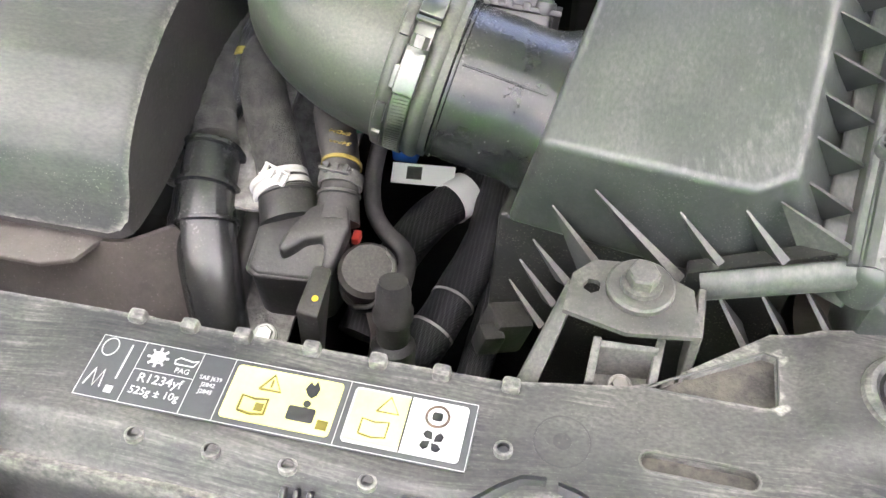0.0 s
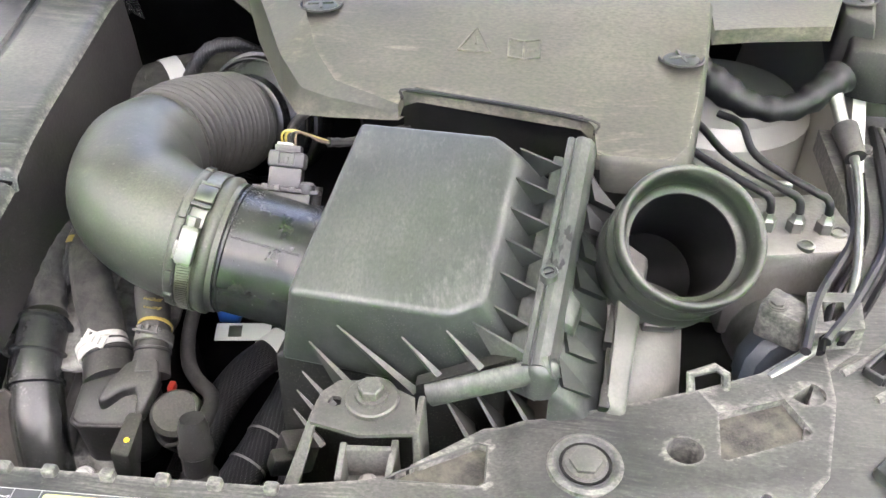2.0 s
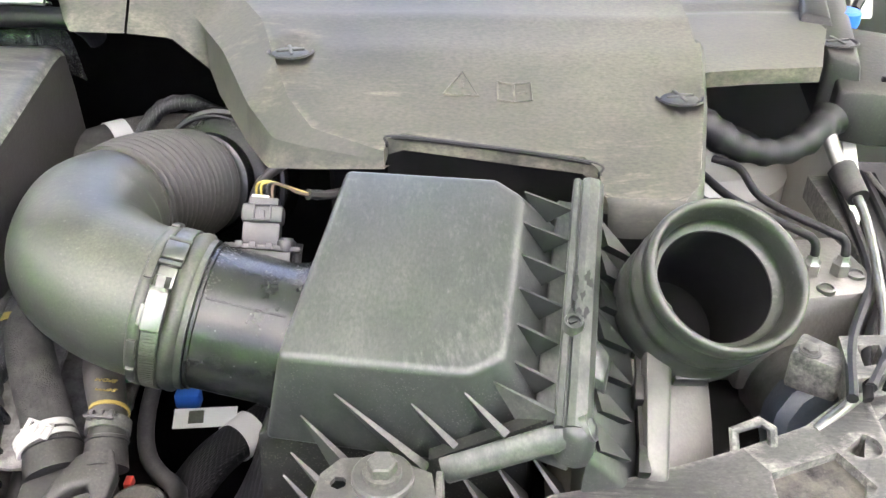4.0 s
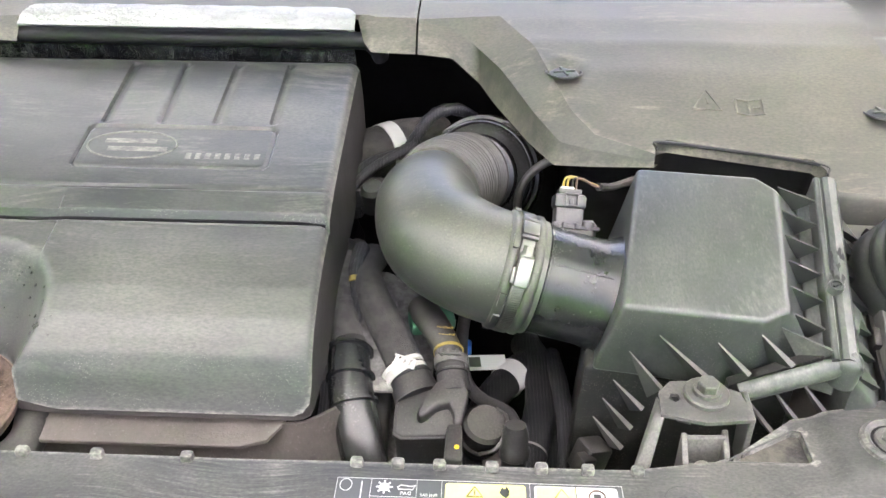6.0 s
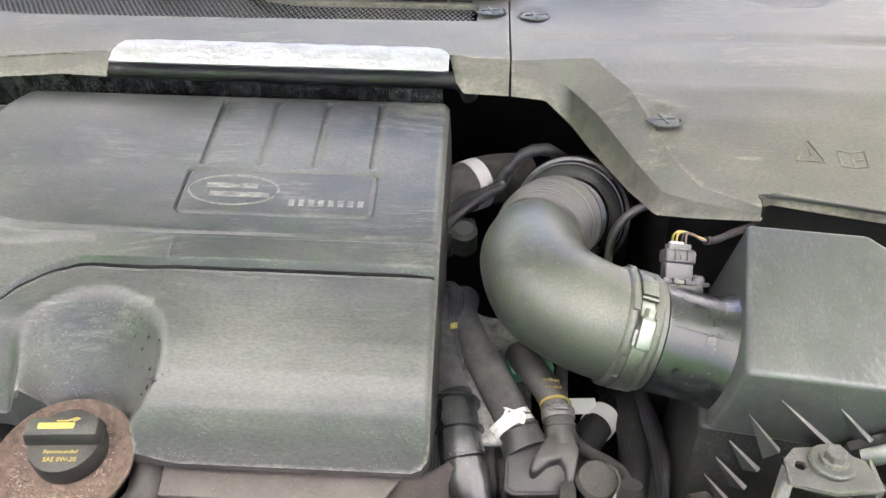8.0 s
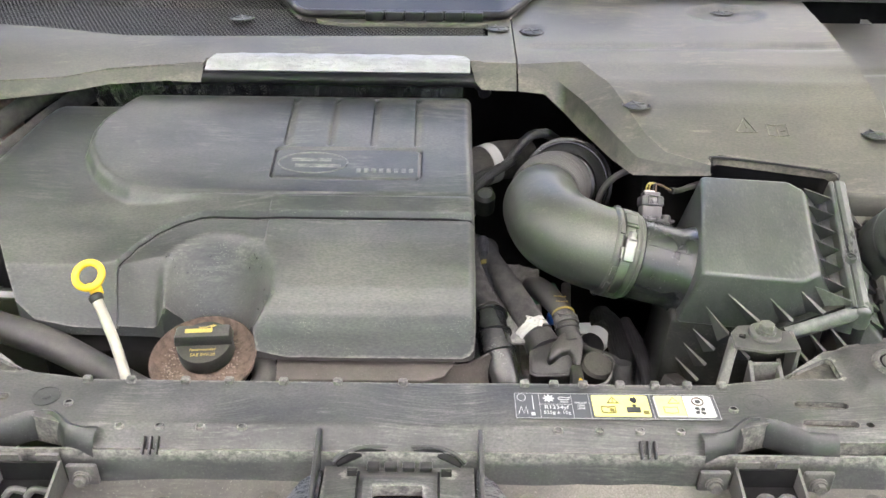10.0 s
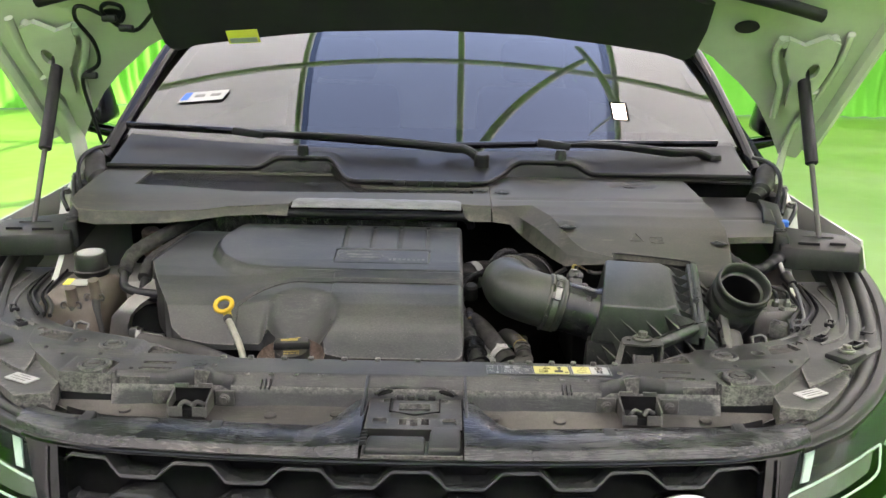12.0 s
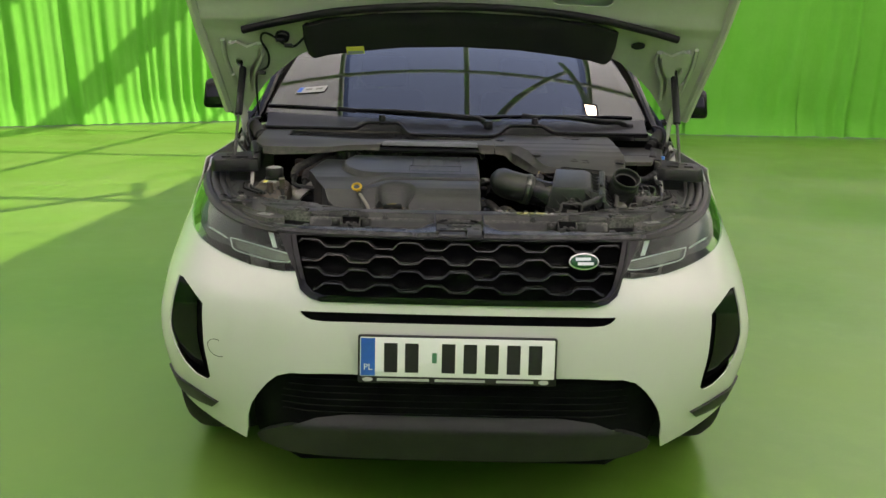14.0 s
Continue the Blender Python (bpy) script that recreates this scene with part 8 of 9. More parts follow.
    for up_, lo_ in (([(.259, .251), (.272, .2505), (.286, .255), (.297, .265), (.306, .271), (.316, .272)], [(.262, .238), (.277, .241), (.290, .247), (.300, .260), (.308, .267), (.316, .268)]),
                     ([(.321, .271), (.330, .269), (.340, .264), (.353, .254), (.376, .252)], [(.321, .265), (.330, .261), (.340, .254), (.355, .243), (.378, .241)])):
        rows = [[(s * x, y + .004, .9298) for x, y in up_], [(s * x, y, .9325) for x, y in up_], [(s * (x + a) / 2, (y + c) / 2, .930) for (x, y), (a, c) in zip(up_, lo_)], [(s * x, y, .917) for x, y in lo_], [(s * x, y - .001, .905) for x, y in lo_]]
        part("moulded_lobe", loft(B(), rows, 24), M["slam_plain"], bx, "moulded lobe behind the latch", 60)
    # headlamp bracket hook near the snorkel
    bm = B()
    tube(bm, [(s * .532, .400, .930), (s * .530, .408, .946), (s * .545, .413, .948), (s * .551, .410, .946), (s * .553, .402, .930)], .003, 8, smooth_path=False)
    part("hook", bm, M["slam"], sp)
    panel("side_lip", [(s * x, y) for x, y in ((.535, .402), (.578, .421), (.622, .458), (.655, .52), (.668, .60), (.672, .70), (.690, .70), (.686, .60), (.672, .51), (.640, .445), (.59, .402), (.545, .385))], [], .006,
          lambda u, v: (u, v, .9385 + .012 * sstep(.45, .6, v)), .003, M["slam"], sp, wall=(0, 0, -.02))

# safety label: text panel and two pale stickers
lb = thing("service_label", (.19, .285, .930), "black refrigerant label with pale print and yellow warning stickers", "label")
LZ = .9312


def flat(name, x0, y0, x1, y1, z, m, parent, r=.0, h=.0006, label=""):
    bm = B()
    prism(bm, rect_poly(x0, y0, x1, y1, r, 3), h, pose(0, 0, z))
    return part(name, bm, M[m], parent, label, 0)


base_ = flat("label_sheet", .101, .2685, .2825, .3020, LZ, "label_k", lb, .003, label="black printed label")
for x0, y0, x1, y1 in ((.1015, .3012, .282, .30145), (.1015, .2690, .282, .26925), (.1015, .269, .10175, .3014), (.2817, .269, .28195, .3014), (.1233, .269, .12355, .3014), (.1523, .269, .15255, .3014), (.1681, .269, .16835, .3014), (.1236, .2869, .1522, .28715), (.2236, .269, .22385, .3014)):
    flat("print_line", x0, y0, x1, y1, LZ + .0006, "print", base_, h=.0002)
s1 = flat("warning_sticker", .1705, .2718, .2210, .2990, LZ + .0007, "label_pale", base_, .002, label="pale yellow warning sticker")
s2 = flat("warning_sticker", .2265, .2718, .2785, .2990, LZ + .0007, "label_w", base_, .002, label="white and yellow fan warning sticker")
flat("yellow_half", .2275, .2728, .2520, .2980, LZ + .0013, "label_pale", s2)
flat("divider", .2522, .2718, .2528, .2990, LZ + .0013, "ink", s2, h=.0003)


def outline_sign(name, pts, parent, m, z=LZ + .0016, r=.00065):
    bm = B()
    tube(bm, [(x, y, z) for x, y in pts], r, 5, smooth_path=False)
    part(name, bm, M[m], parent, angle=0)


for par, cx in ((s1, .189), (s2, .2435)):
    outline_sign("triangle", [(cx - .005, .2885), (cx + .005, .2885), (cx, .2965), (cx - .005, .2885)], par, "olive")
    flat("mark", cx - .0005, .2900, cx + .0005, .2940, LZ + .0014, "olive", par, h=.0003)
    bx0 = cx - (.005 if par is s1 else .004)
    outline_sign("book", [(bx0 - .006, .2765), (bx0, .2755), (bx0 + .006, .2765), (bx0 + .006, .2840), (bx0, .2830), (bx0 - .006, .2840), (bx0 - .006, .2765)], par, "olive")
    flat("page", bx0 + .001, .2775, bx0 + .005, .2815, LZ + .0014, "olive", par, h=.0003)
bm = B()
prism(bm, [(.2065, .2895), (.2045, .2925), (.2060, .2965), (.2080, .2950), (.2090, .2975), (.2110, .2940), (.2105, .2905), (.2085, .2885)], .0004, pose(0, 0, LZ + .0014))
part("flame", bm, M["ink"], s1)
flat("gear_mark", .200, .2765, .2125, .2835, LZ + .0014, "ink", s1, .001, .0004)
bm = B()
prism(bm, oval(.2075, .2855, .0018, n=10), .0004, pose(0, 0, LZ + .0014))
part("dot", bm, M["ink"], s1)
flat("patch", .2145, .2745, .2195, .2790, LZ + .0014, "olive", s1, h=.0003)
flat("patch", .2285, .2745, .2325, .2790, LZ + .0014, "olive", s2, h=.0003)
for a in range(4):
    bm = B()
    c_, s_ = math.cos(a * math.pi / 2), math.sin(a * math.pi / 2)
    prism(bm, [(.2655 + x * c_ - y * s_, .2795 + x * s_ + y * c_) for x, y in ((.0008, .0), (.0042, .0006), (.0048, .0030), (.0030, .0045), (.0012, .0030))], .0004, pose(0, 0, LZ + .0014))
    part("fan_blade", bm, M["ink"], s2)
outline_sign("no_touch_ring", oval(.2655, .2915, .0050, n=20) + [(.2705, .2915)], s2, "rust")
flat("glove", .2632, .2895, .2678, .2935, LZ + .0014, "ink", s2, .001, .0004)
for txt, size, x, y in (("R1234yf", .0066, .1380, .2828), ("525g ± 10g", .0054, .1380, .2762), ("PAG", .0038, .1458, .2898), ("SAE J639", .0030, .1603, .2890), ("J2842", .0030, .1603, .2855), ("J2845", .0030, .1603, .2820)):
    writing("print_text", txt, size, pose(x, y, LZ + .0009), M["print"], base_, .0001)
outline_sign("oval_mark", [(x, y) for x, y in oval(.1075, .2955, .0038, .0048, 18)] + [(.1113, .2955)], base_, "print", LZ + .0009, .00025)
outline_sign("snow_mark", [(x, y) for x, y in oval(.1320, .2945, .0030, .0030, 12)] + [(.1350, .2945)], base_, "print", LZ + .0009, .0005)
for k in range(4):
    bm = B()
    box(bm, (.1320, .2945, LZ + .001), (.0105, .0010, .0004), 0, pose(0, 0, 0, 0, 0, 45 * k))
    part("snow_ray", bm, M["print"], base_)
outline_sign("can_mark", [(.1410, .2930), (.1500, .2930), (.1515, .2965), (.1490, .2955), (.1425, .2965), (.1405, .2950), (.1410, .2930)], base_, "print", LZ + .0009, .00035)
outline_sign("tick_mark", [(.1040, .2745), (.1065, .2835), (.1085, .2745), (.1110, .2835), (.1120, .2745)], base_, "print", LZ + .0009, .00035)
flat("white_square", .1150, .2725, .1185, .2760, LZ + .0007, "print", base_, h=.0003)
flat("code_bar", .1172, .2800, .1179, .2985, LZ + .0007, "print", base_, h=.0002)

for s in (1, -1):
    bm = B()
    hexa(bm, [(s * .430, .2415, .884), (s * .506, .2395, .884), (s * .506, .252, .884), (s * .430, .252, .884)], [(s * .430, .2425, .912), (s * .506, .2405, .912), (s * .506, .252, .912), (s * .430, .252, .912)], .003)
    part("end_face", bm, M["slam_plain"], sp, "lower front face of the raised end")

# ---------- trays and lip between slam panel and grille ----------
def front_edge(x):
    return nose(x, .895)[1]


tray = thing("grille_top_cover", (0, .16, .88), "dusty black plastic cover above the grille", "trim panel")
for s in (1, -1):
    out_ = [(.070, .238), (.070, .118), (.20, .126), (.34, .142), (.46, .170), (.515, .200), (.512, .236), (.42, .240), (.22, .238)]
    panel("tray", [(s * x, y) for x, y in out_], [], .009, lambda u, v: (u, v, .893 - .006 * sstep(.0, .02, .235 - v) + .004 * noise.noise((u * 8, v * 8, 2))), .003, M["tray"], tray, "dust-filled flat tray")
    # swept glossy band in front of the tray
    band = [(.066, 0), (.52, 0), (.52, 1), (.066, 1)]
    def band_at(u, v):
        a = abs(u)
        wide = .078 - .022 * sstep(.35, .5, a) + .080 * sstep(.13, .066, a)
        z = .8935 + .0095 * sstep(0, .16, v) + .006 * math.sin(math.pi * v) + .008 * sstep(.11, .066, a) * v
        return (u, front_edge(a) - .007 + v * wide, z)
    panel("swept_band", [(s * x, v) for x, v in band], [], .016, band_at, .004, M["band"], tray, "swept black band with streaks of dust", 50)
    bm = B()
    tube(bm, [(s * u, front_edge(u) - .006, .8925) for u in (.0, .1, .2, .3, .4, .47, .505)], .0035, 8, 6)
    part("front_bead", bm, M["gloss"], tray, "gloss black front edge")
    bm = B()
    tube(bm, [(s * u, front_edge(u) + .024, .9035) for u in (.075, .15, .25, .35, .45, .51)], .003, 8, 6)
    part("raised_line", bm, M["band"], tray)
    for x, y in ((.11, .212), (.20, .205), (.405, .215)):
        bm = B()
        lathe(bm, [(.0085, -.002), (.0085, .0015), (.006, .003), (0, .003)], (s * x, y, .889), (0, 0, 1), 20)
        part("push_clip", bm, M["tray"], tray)
    for x in (.098, .255, .43):
        y = front_edge(x) + .047
        bm = B()
        hexa(bm, [(s * x - .009, y - .014, .903), (s * x + .009, y - .014, .903), (s * x + .008, y + .013, .903), (s * x - .008, y + .013, .903)], [(s * x - .009, y - .014, .9085), (s * x + .009, y - .014, .9085), (s * x + .007, y + .013, .910), (s * x - .007, y + .013, .910)], .0015)
        part("clip_tab", bm, M["slam_plain"], tray)
    bm = B()
    hexa(bm, [(s * .0675, .125, .888), (s * .0715, .125, .888), (s * .0715, .255, .888), (s * .0675, .255, .888)], [(s * .0675, .130, .908), (s * .0715, .130, .908), (s * .0715, .255, .932), (s * .0675, .255, .932)], .001)
    part("partition", bm, M["slam_plain"], tray)
lc = thing("centre_latch_cover", (0, .17, .89), "dusty black moulded centre cover with latch slot", "trim panel")
cf = [(-.064, .255), (-.064, .088), (.064, .088), (.064, .255)]
panel("centre_plate", cf, [rect_poly(-.0215, .188, .0215, .212, .002), rect_poly(-.045, .225, -.036, .234), rect_poly(.036, .225, .045, .234), rect_poly(-.055, .153, -.036, .172, .002), rect_poly(.038, .153, .057, .172, .002),
                          rect_poly(-.020, .152, -.010, .170), rect_poly(-.005, .148, .005, .168), rect_poly(.010, .152, .020, .170)], .0035,
      lambda u, v: (u, v, .9045 + .012 * sstep(.235, .252, v) - .012 * sstep(.140, .128, v) + .003 * sstep(.034, .031, abs(u)) * sstep(.176, .180, v) * sstep(.226, .222, v)), .003, M["slam"], lc, wall=(0, 0, -.012), angle=30)
# Near-black sheet below the slots stands in for their shaded depth.
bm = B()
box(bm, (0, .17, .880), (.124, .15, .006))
part("latch_shade_sheet", bm, M["dark"], lc)
# Near-black line laid on the plate for a shaded groove.
bm = B()
tube(bm, [(-.034, .226, .9088), (-.034, .186, .9078), (0, .1765, .9072), (.034, .186, .9078), (.034, .226, .9088)], .0012, 6, smooth_path=False)
part("shield_groove_line", bm, M["dark"], lc, "dark line in place of a shaded groove round the shield-shaped middle")
for k in range(4):
    bm = B()
    box(bm, (-.022 + .015 * k, .233, .908), (.011, .008, .006), .0015)
    part("rib", bm, M["slam_plain"], lc)
solid_block = solid(B(), [(.018, .090, .885), (.063, .090, .885), (.063, .146, .885), (.020, .146, .885)], [(.020, .093, .901), (.062, .093, .901), (.062, .144, .907), (.024, .144, .907)], .004, 2)
part("side_block", solid_block, M["slam_plain"], lc, "dusty raised block")
part("front_bar", solid(B(), [(-.062, .090, .885), (.017, .090, .885), (.017, .126, .885), (-.062, .126, .885)], [(-.060, .093, .899), (.016, .093, .899), (.016, .122, .904), (-.056, .122, .904)], .003, 2), M["slam_plain"], lc, "pale worn front bar")
for k in range(4):
    bm = B()
    box(bm, (-.0625, .097 + .009 * k, .905), (.010, .003, .006), .001, pose(0, 0, 0, 0, 0, 20))
    part("comb_tooth", bm, M["slam_plain"], lc)
bm = B()
box(bm, (.0, .200, .9045), (.043, .0016, .0020), .0006)
part("slot_bar", bm, M["slam_plain"], lc, "thin bar across the latch slot")
for dx in (-1, 1):
    # Near-black strip paints the shade of a curved recess.
    bm = B()
    tube(bm, [(dx * .012, .2435, .9150), (dx * .030, .2425, .9148), (dx * .046, .236, .9128), (dx * .053, .231, .9110)], [.0016, .0034, .0034, .0018], 8, 6, flat=.6)
    part("arch_shade_strip", bm, M["dark"], lc, "dark curved strip in place of a shaded recess behind the ribs")
    bm = B()
    tube(bm, [(dx * .010, .2480, .9165), (dx * .031, .2470, .9168), (dx * .049, .240, .9150), (dx * .057, .233, .9120)], .0022, 8, 6)
    part("arch_rim", bm, M["slam_plain"], lc)
    bm = B()
    box(bm, (dx * .0463, .1625, .8990), (.018, .018, .004), .001)
    part("pocket_floor", bm, M["slam_plain"], lc)

# ---------- number plate ----------
pl = thing("number_plate", (0, -.012, .515), "white number plate in a black holder, characters blanked to bars", "number plate")
pm = Matrix.Translation((0, -.0145, .5805)) @ Matrix.Rotation(radians(90 - 4.0), 4, "X")
bm = B()
prism(bm, rect_poly(-.266, -.066, .266, .065, .006), .012, pm, .002)
holder = part("plate_holder", bm, M["ink"], pl, "black plastic plate holder")
bm = B()
prism(bm, rect_poly(-.260, -.047, .260, .060, .004), .0135, pm, .0006)
pw = part("plate", bm, M["plate"], pl, "white plate with blue band")
bm = B()
prism(bm, rect_poly(-.258, -.045, -.220, .058, .002), .0142, pm)
part("blue_band", bm, M["blue"], pw, "blue country band")
writing("country_letters", "PL", .024, pm @ pose(-.239, -.022, .0145), M["plate"], pw, .0002)
x = -.196
for k in range(7):
    if k == 2:
        bm = B()
        prism(bm, rect_poly(-.068, -.008, -.055, .020, .001), .0142, pm)
        part("hologram", bm, M["greenrubber"], pw, "small green sticker")
        x = -.042
    bm = B()
    prism(bm, rect_poly(x, -.035, x + .036, .045, .002), .0144, pm)
    part("character_bar", bm, M["ink"], pw)
    x += .056 if k < 2 else .058
for x0, x1 in ((-.215, -.075), (-.06, .075), (.105, .205)):
    bm = B()
    prism(bm, rect_poly(x0, -.0595, x1, -.0525), .0124, pm)
    part("holder_bar", bm, M["print"], holder)
for x in (-.240, .232):
    bm = B()
    prism(bm, oval(x, -.056, .014, .006, 18), .0124, pm)
    part("holder_oval", bm, M["print"], holder)
bm = B()
tube(bm, [nose(-.615 + .022 * math.cos(a), .555 + .026 * math.sin(a), -.0005) for a in np.linspace(radians(70), radians(300), 14)], .0009, 5, smooth_path=False)
part("tow_eye_cover", bm, M["dark"], car, "thin round joint of the towing eye cover")

# ---------- left side of the bay ----------
rv = thing("coolant_tank", (-.60, .60, .80), "murky brown plastic coolant tank with black cap", "coolant tank")
bm = B()
hexa(bm, [(-.68, .47, .80), (-.545, .47, .80), (-.54, .66, .80), (-.68, .66, .80)], [(-.67, .50, .955), (-.555, .51, .962), (-.55, .64, .975), (-.66, .65, .975)], .03, 4)
part("tank", bm, M["tank"], rv, "cloudy brown tank", 60)
bm = B()
lathe(bm, [(.029, .0), (.031, .004), (.031, .010), (.0285, .012), (.0285, .036), (.026, .040), (.0, .040)], (-.604, .612, .973), (0, -.08, 1), 36)
cap_ = part("tank_cap", bm, M["plastic"], rv, "black screw cap")
bm = B()
lathe(bm, [(.0225, 0), (.0225, .001), (0, .001)], (-.604, .6088, 1.0130), (0, -.08, 1), 32)
part("cap_disc", bm, M["label_w"], cap_, "white printed disc")
bm = B()
box(bm, (-.607, .553, .972), (.040, .024, .002), 0, pose(0, 0, 0, 8, 0, 0))
lb_ = part("tank_label", bm, M["label_w"], rv, "white and yellow label")
bm = B()
box(bm, (-.622, .553, .9732), (.012, .024, .002), 0, pose(0, 0, 0, 8, 0, 0))
part("yellow_mark", bm, M["label_y"], lb_)
for x, y, z in ((-.599, .512, .950), (-.562, .520, .962)):
    bm = B()
    lathe(bm, [(.0095, .028), (.0095, .004), (.0110, .002), (.0110, -.006), (.0080, -.008)], (x, y, z), (0, -.25, 1), 18)
    neck = part("hose_neck", bm, M["tank"], rv, "moulded neck with a ribbed collar")
    for dx in (-1, 1):
        bm = B()
        tube(bm, [(x + dx * .008, y - .006, z), (x + dx * .014, y - .008, z + .002), (x + dx * .017, y - .008, z - .004), (x + dx * .015, y - .008, z - .009), (x + dx * .010, y - .007, z - .008)], .0018, 6, 4)
        part("wire_clip", bm, M["bracket"], neck)
    bm = B()
    tube(bm, [(x, y - .002, z), (x + .001, y - .004, z - .022), (x + .004, y - .006, z - .045), (x + .010, y - .008, z - .080), (x + .012, y - .008, z - .13)], [.0078, .0066, .0056, .0054, .0054], 12, 8)
    part("tank_hose", bm, M["bracket"], rv, "dusty hose below the neck")
hose("tank_loop", [(-.66, .49, .92), (-.655, .455, .91), (-.63, .44, .91), (-.595, .445, .92), (-.58, .46, .93)], .007, "rubber", "black rubber hose looped round the tank")
for k, (dx, dz) in enumerate(((0, 0), (.035, -.012))):
    t = hose("heater_pipe", [(-.455 + dx, .84, 1.035 + dz), (-.485 + dx, .77, 1.03 + dz), (-.515 + dx, .69, 1.018 + dz), (-.535 + dx, .63, 1.005 + dz), (-.535 + dx, .585, .985 + dz)], [.0145, .014, .013, .013, .012], "fabric", "brown foam-wrapped heater pipe", "pipe", wave=.0008, pitch=.021)
    bm = B()
    tube(bm, [(-.535 + dx, .590, .985 + dz), (-.532 + dx, .57, .965 + dz), (-.51 + dx, .555, .958 + dz), (-.47 + dx, .545, .956 + dz), (-.43, .54, .955 + dz)], .0078, 12, 8)
    part("pipe_end", bm, M["seal"], t, "black bent pipe")
bm = B()
lathe(bm, [(.018, -.05), (.018, .0), (.014, .005), (0, .005)], (-.545, .76, 1.02), (0, -.2, 1), 18)
tagged(part("filler_stub", bm, M["rust"]), "small brown capped stub on the bulkhead", "cap")
mb = thing("engine_mount", (-.50, .50, .82), "pale cast aluminium engine mount bracket with a steel stud", "engine mount")
crook = [(-.440, 1.000), (-.452, .996), (-.480, .974), (-.513, .950), (-.538, .922), (-.544, .890), (-.545, .840), (-.508, .840), (-.510, .878), (-.512, .902), (-.505, .925), (-.490, .942), (-.460, .962), (-.440, .968)]
panel("arm", crook, [], .006, lambda u, v: (u, .520 + .06 * sstep(.93, .99, v), v), .030, M["alu"], mb, "pale cast arm", wall=(0, .03, 0))
# Near-black disc stands in for the shaded hollow of the bracket.
bm = B()
lathe(bm, [(.034, -.02), (.034, .002), (.030, .004), (0, .004)], (-.478, .545, .900), (.1, -1, .1), 28)
part("hollow_shade_disc", bm, M["dark"], mb)
bm = B()
hexa(bm, [(-.502, .500, .868), (-.482, .500, .868), (-.482, .512, .868), (-.502, .512, .868)], [(-.504, .500, .906), (-.488, .500, .910), (-.488, .512, .910), (-.504, .512, .906)], .003)
part("lug", bm, M["steel"], mb, "bright steel lug")
bm = B()
lathe(bm, [(.0135, -.004), (.0135, .004), (.0085, .005), (.0085, .022), (.0070, .023), (.0070, .040), (.0058, .042), (0, .042)], (-.486, .504, .894), (1, .05, -.08), 6)
part("stud", bm, M["steel"], mb, "bright nut and stud")
bm = B()
lathe(bm, [(.03, 0), (.03, .05), (.022, .06), (0, .06)], (-.44, .34, .86), (0, 0, 1), 20)
tagged(part("rubber_buffer", bm, M["rubber"]), "round black rubber buffer behind the slam panel", "buffer")

# ---------- right side of the bay ----------
hb_ = thing("brake_unit", (.60, .56, .88), "cast aluminium brake unit with thin black pipes", "brake unit")
bm = B()
box(bm, (.612, .555, .918), (.095, .07, .075), .004, pose(0, 0, 0, 0, 0, 10))
blk_ = part("block", bm, M["alu"], hb_)
for x, y in ((.590, .530), (.622, .528), (.648, .545)):
    bm = B()
    lathe(bm, [(.0060, -.002), (.0060, .0016), (.0042, .0022), (.0042, .0006), (0, .0006)], (x, y, .9560), (0, 0, 1), 18)
    part("plug", bm, M["zinc"], blk_)
bm = B()
lathe(bm, [(.036, 0), (.036, .05), (.033, .055), (0, .055)], (.613, .525, .880), (.1, -.9, .25), 32)
part("motor", bm, M["zinc"], hb_)
bm = B()
lathe(bm, [(.040, -.012), (.042, .0), (.042, .008), (.036, .014), (.030, .014), (.028, .010), (.012, .010), (.010, .014), (0, .014)], (.618, .472, .888), (.1, -.9, .25), 16)
part("cap", bm, M["slatecap"], hb_, "blue-grey ribbed motor cap")
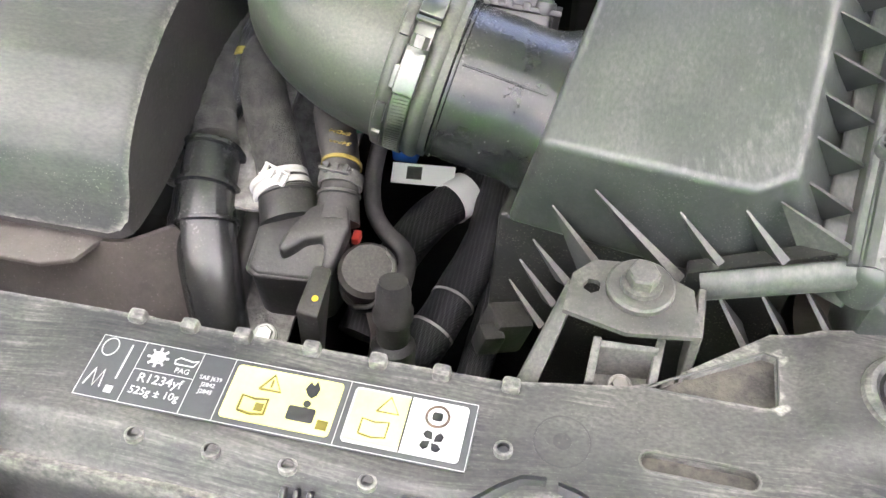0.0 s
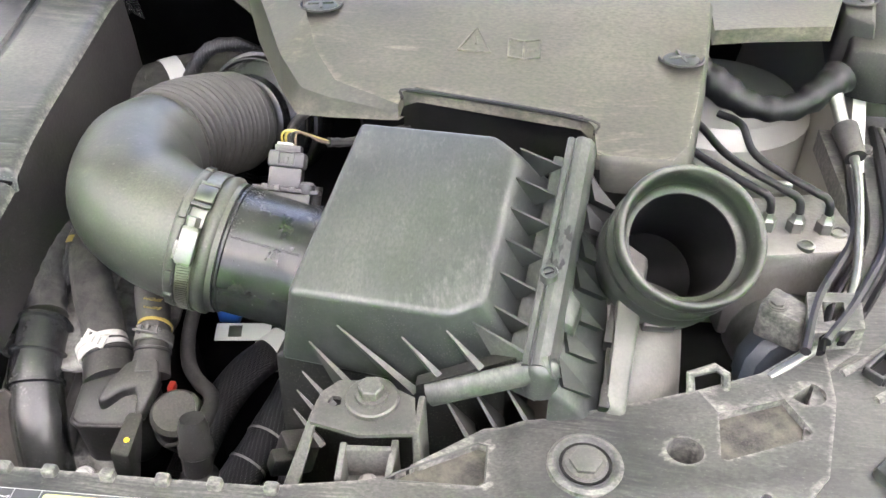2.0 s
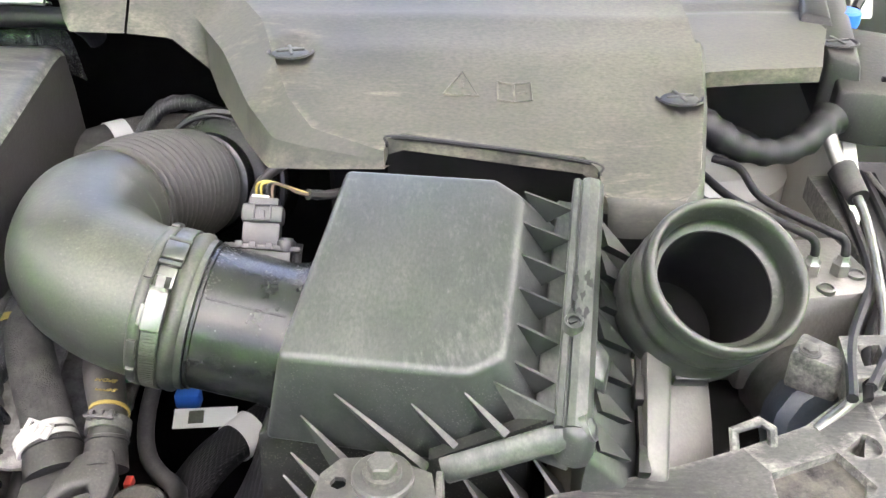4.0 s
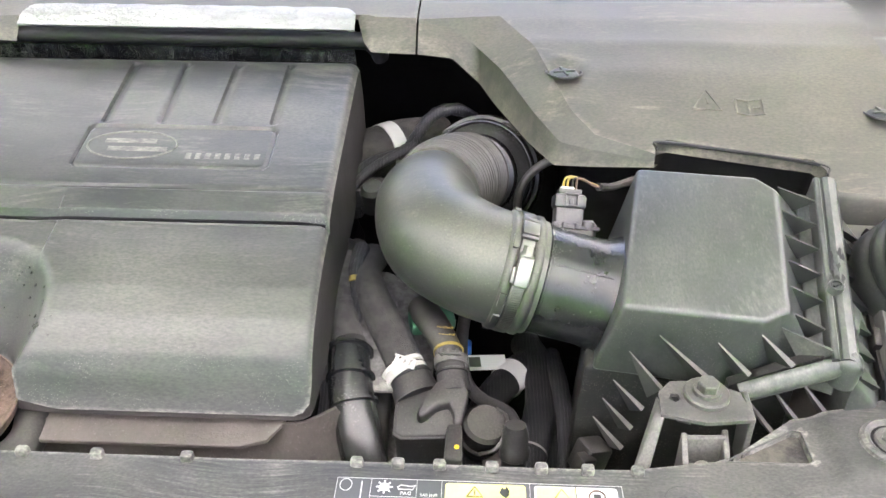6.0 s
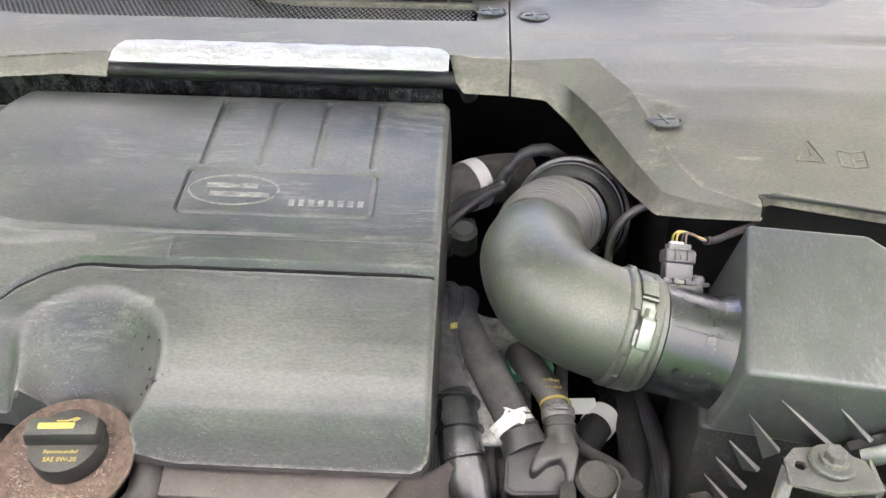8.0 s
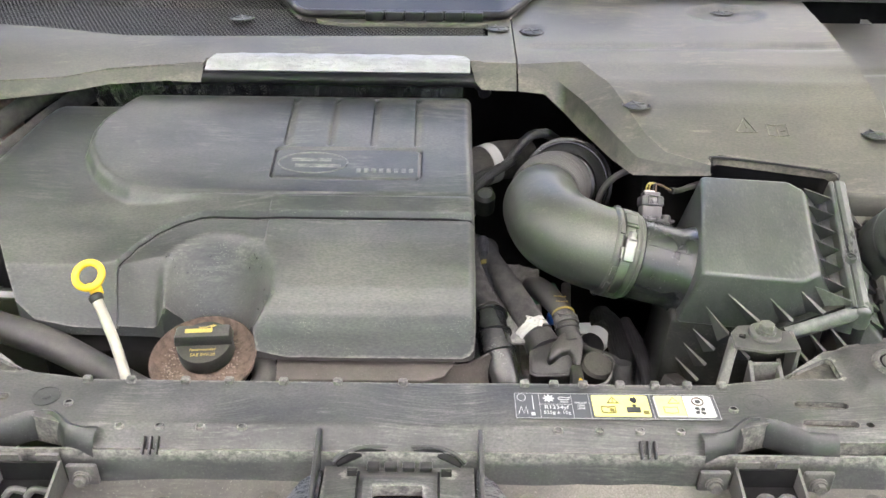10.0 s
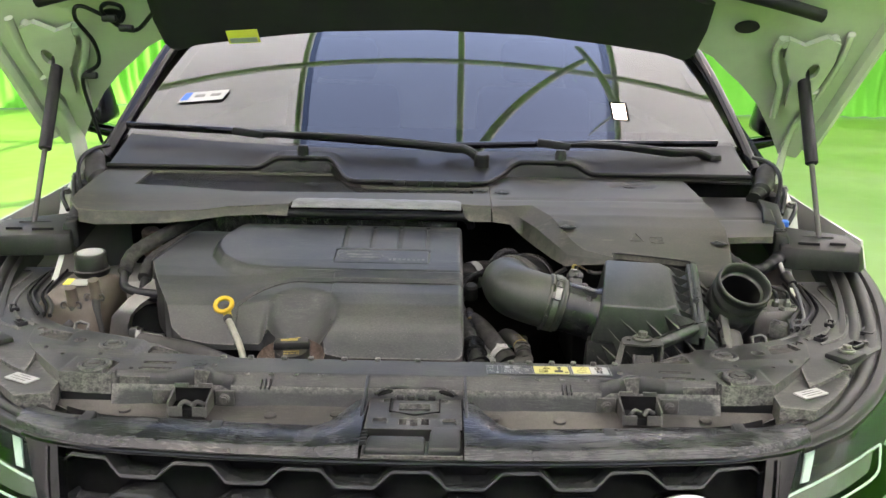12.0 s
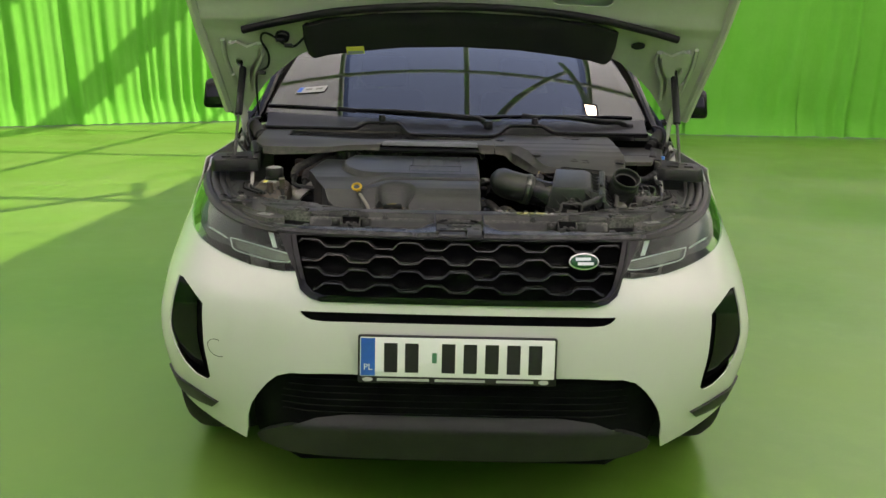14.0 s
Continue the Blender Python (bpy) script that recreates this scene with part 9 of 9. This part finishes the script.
for k in range(4):
    x = .578 + .020 * k
    bm = B()
    tube(bm, [(x, .548, .957), (x, .548, .974), (x - .003, .551, .981), (x - .012, .556, .984), (x - .045, .590, .986 + .001 * k), (x - .085 + .012 * k, .622 + .004 * k, .990), (x - .10 + .012 * k, .65, .990)], .0030, 10, 6)
    part("brake_pipe", bm, M["seal"], hb_)
    bm = B()
    lathe(bm, [(.0065, 0), (.0065, .010), (.0046, .012), (.0040, .016), (0, .016)], (x, .548, .954), (0, 0, 1), 6)
    part("union", bm, M["zinc"], hb_)
bm = B()
box(bm, (.560, .600, .962), (.13, .006, .010), .002, pose(0, 0, 0, 0, 0, -8))
part("pipe_clip", bm, M["zinc"], hb_, "pale clip bar across the pipes")
hose("wiring_loom", [(.555, .675, 1.018), (.575, .665, 1.005), (.60, .655, .995), (.63, .655, .995), (.655, .668, 1.005), (.668, .68, 1.01)], [.011, .013, .010, .010, .012, .014], "seal", "black taped wiring loom across the inner wing", "wiring loom", wave=.0010, pitch=.017)
t = hose("level_pipe", [(.662, .665, 1.005), (.668, .64, .985), (.670, .60, .975), (.662, .55, .962), (.645, .49, .95), (.62, .45, .942), (.58, .418, .936)], [.006, .005, .0032, .0032, .0032, .0032, .0032], "zinc", "thin bare metal pipe running along the inner wing", "pipe")
bm = B()
cyl(bm, (.668, .640, .987), (.671, .612, .978), .010, .008, 14)
part("sleeve", bm, M["rubber"], t)
lbk = thing("loom_bracket", (.61, .47, .93), "dusty plastic bracket with a square eye beside the brake unit", "bracket")
bm = B()
solid(bm, [(.580, .468, .925), (.606, .452, .925), (.622, .470, .925), (.594, .490, .925)], [(.580, .470, .952), (.604, .455, .950), (.618, .470, .950), (.594, .488, .953)], .003, 2)
part("arm", bm, M["slam"], lbk)
eye_ = panel("eye_plate", [(.604, .440), (.640, .448), (.646, .482), (.612, .480)], [[(.616, .452), (.630, .455), (.633, .472), (.619, .471)]], .003, lambda u, v: (u, v, .955), .003, M["slam"], lbk, wall=(0, 0, -.022))
bm = B()
hex_bolt(bm, (.592, .470, .951), (0, 0, 1), .0048, .004, .007)
part("bolt", bm, M["bracket"], lbk)
# Solid near-black block added to fill the shaded depth here.
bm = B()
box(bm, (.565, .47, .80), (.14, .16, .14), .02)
tagged(part("depth_block", bm, M["dark"]), "near-black block filling the shade below the brake unit", "tray")
for x, y, z in ((.515, .555, .97), (.50, .575, .985)):
    hose("sensor_lead", [(x, y, z), (x + .012, y - .01, z - .004), (x + .03, y - .005, z - .01), (x + .05, y + .01, z - .012)], .004, "rubber", "short grey sensor lead beside the air box", "cable")
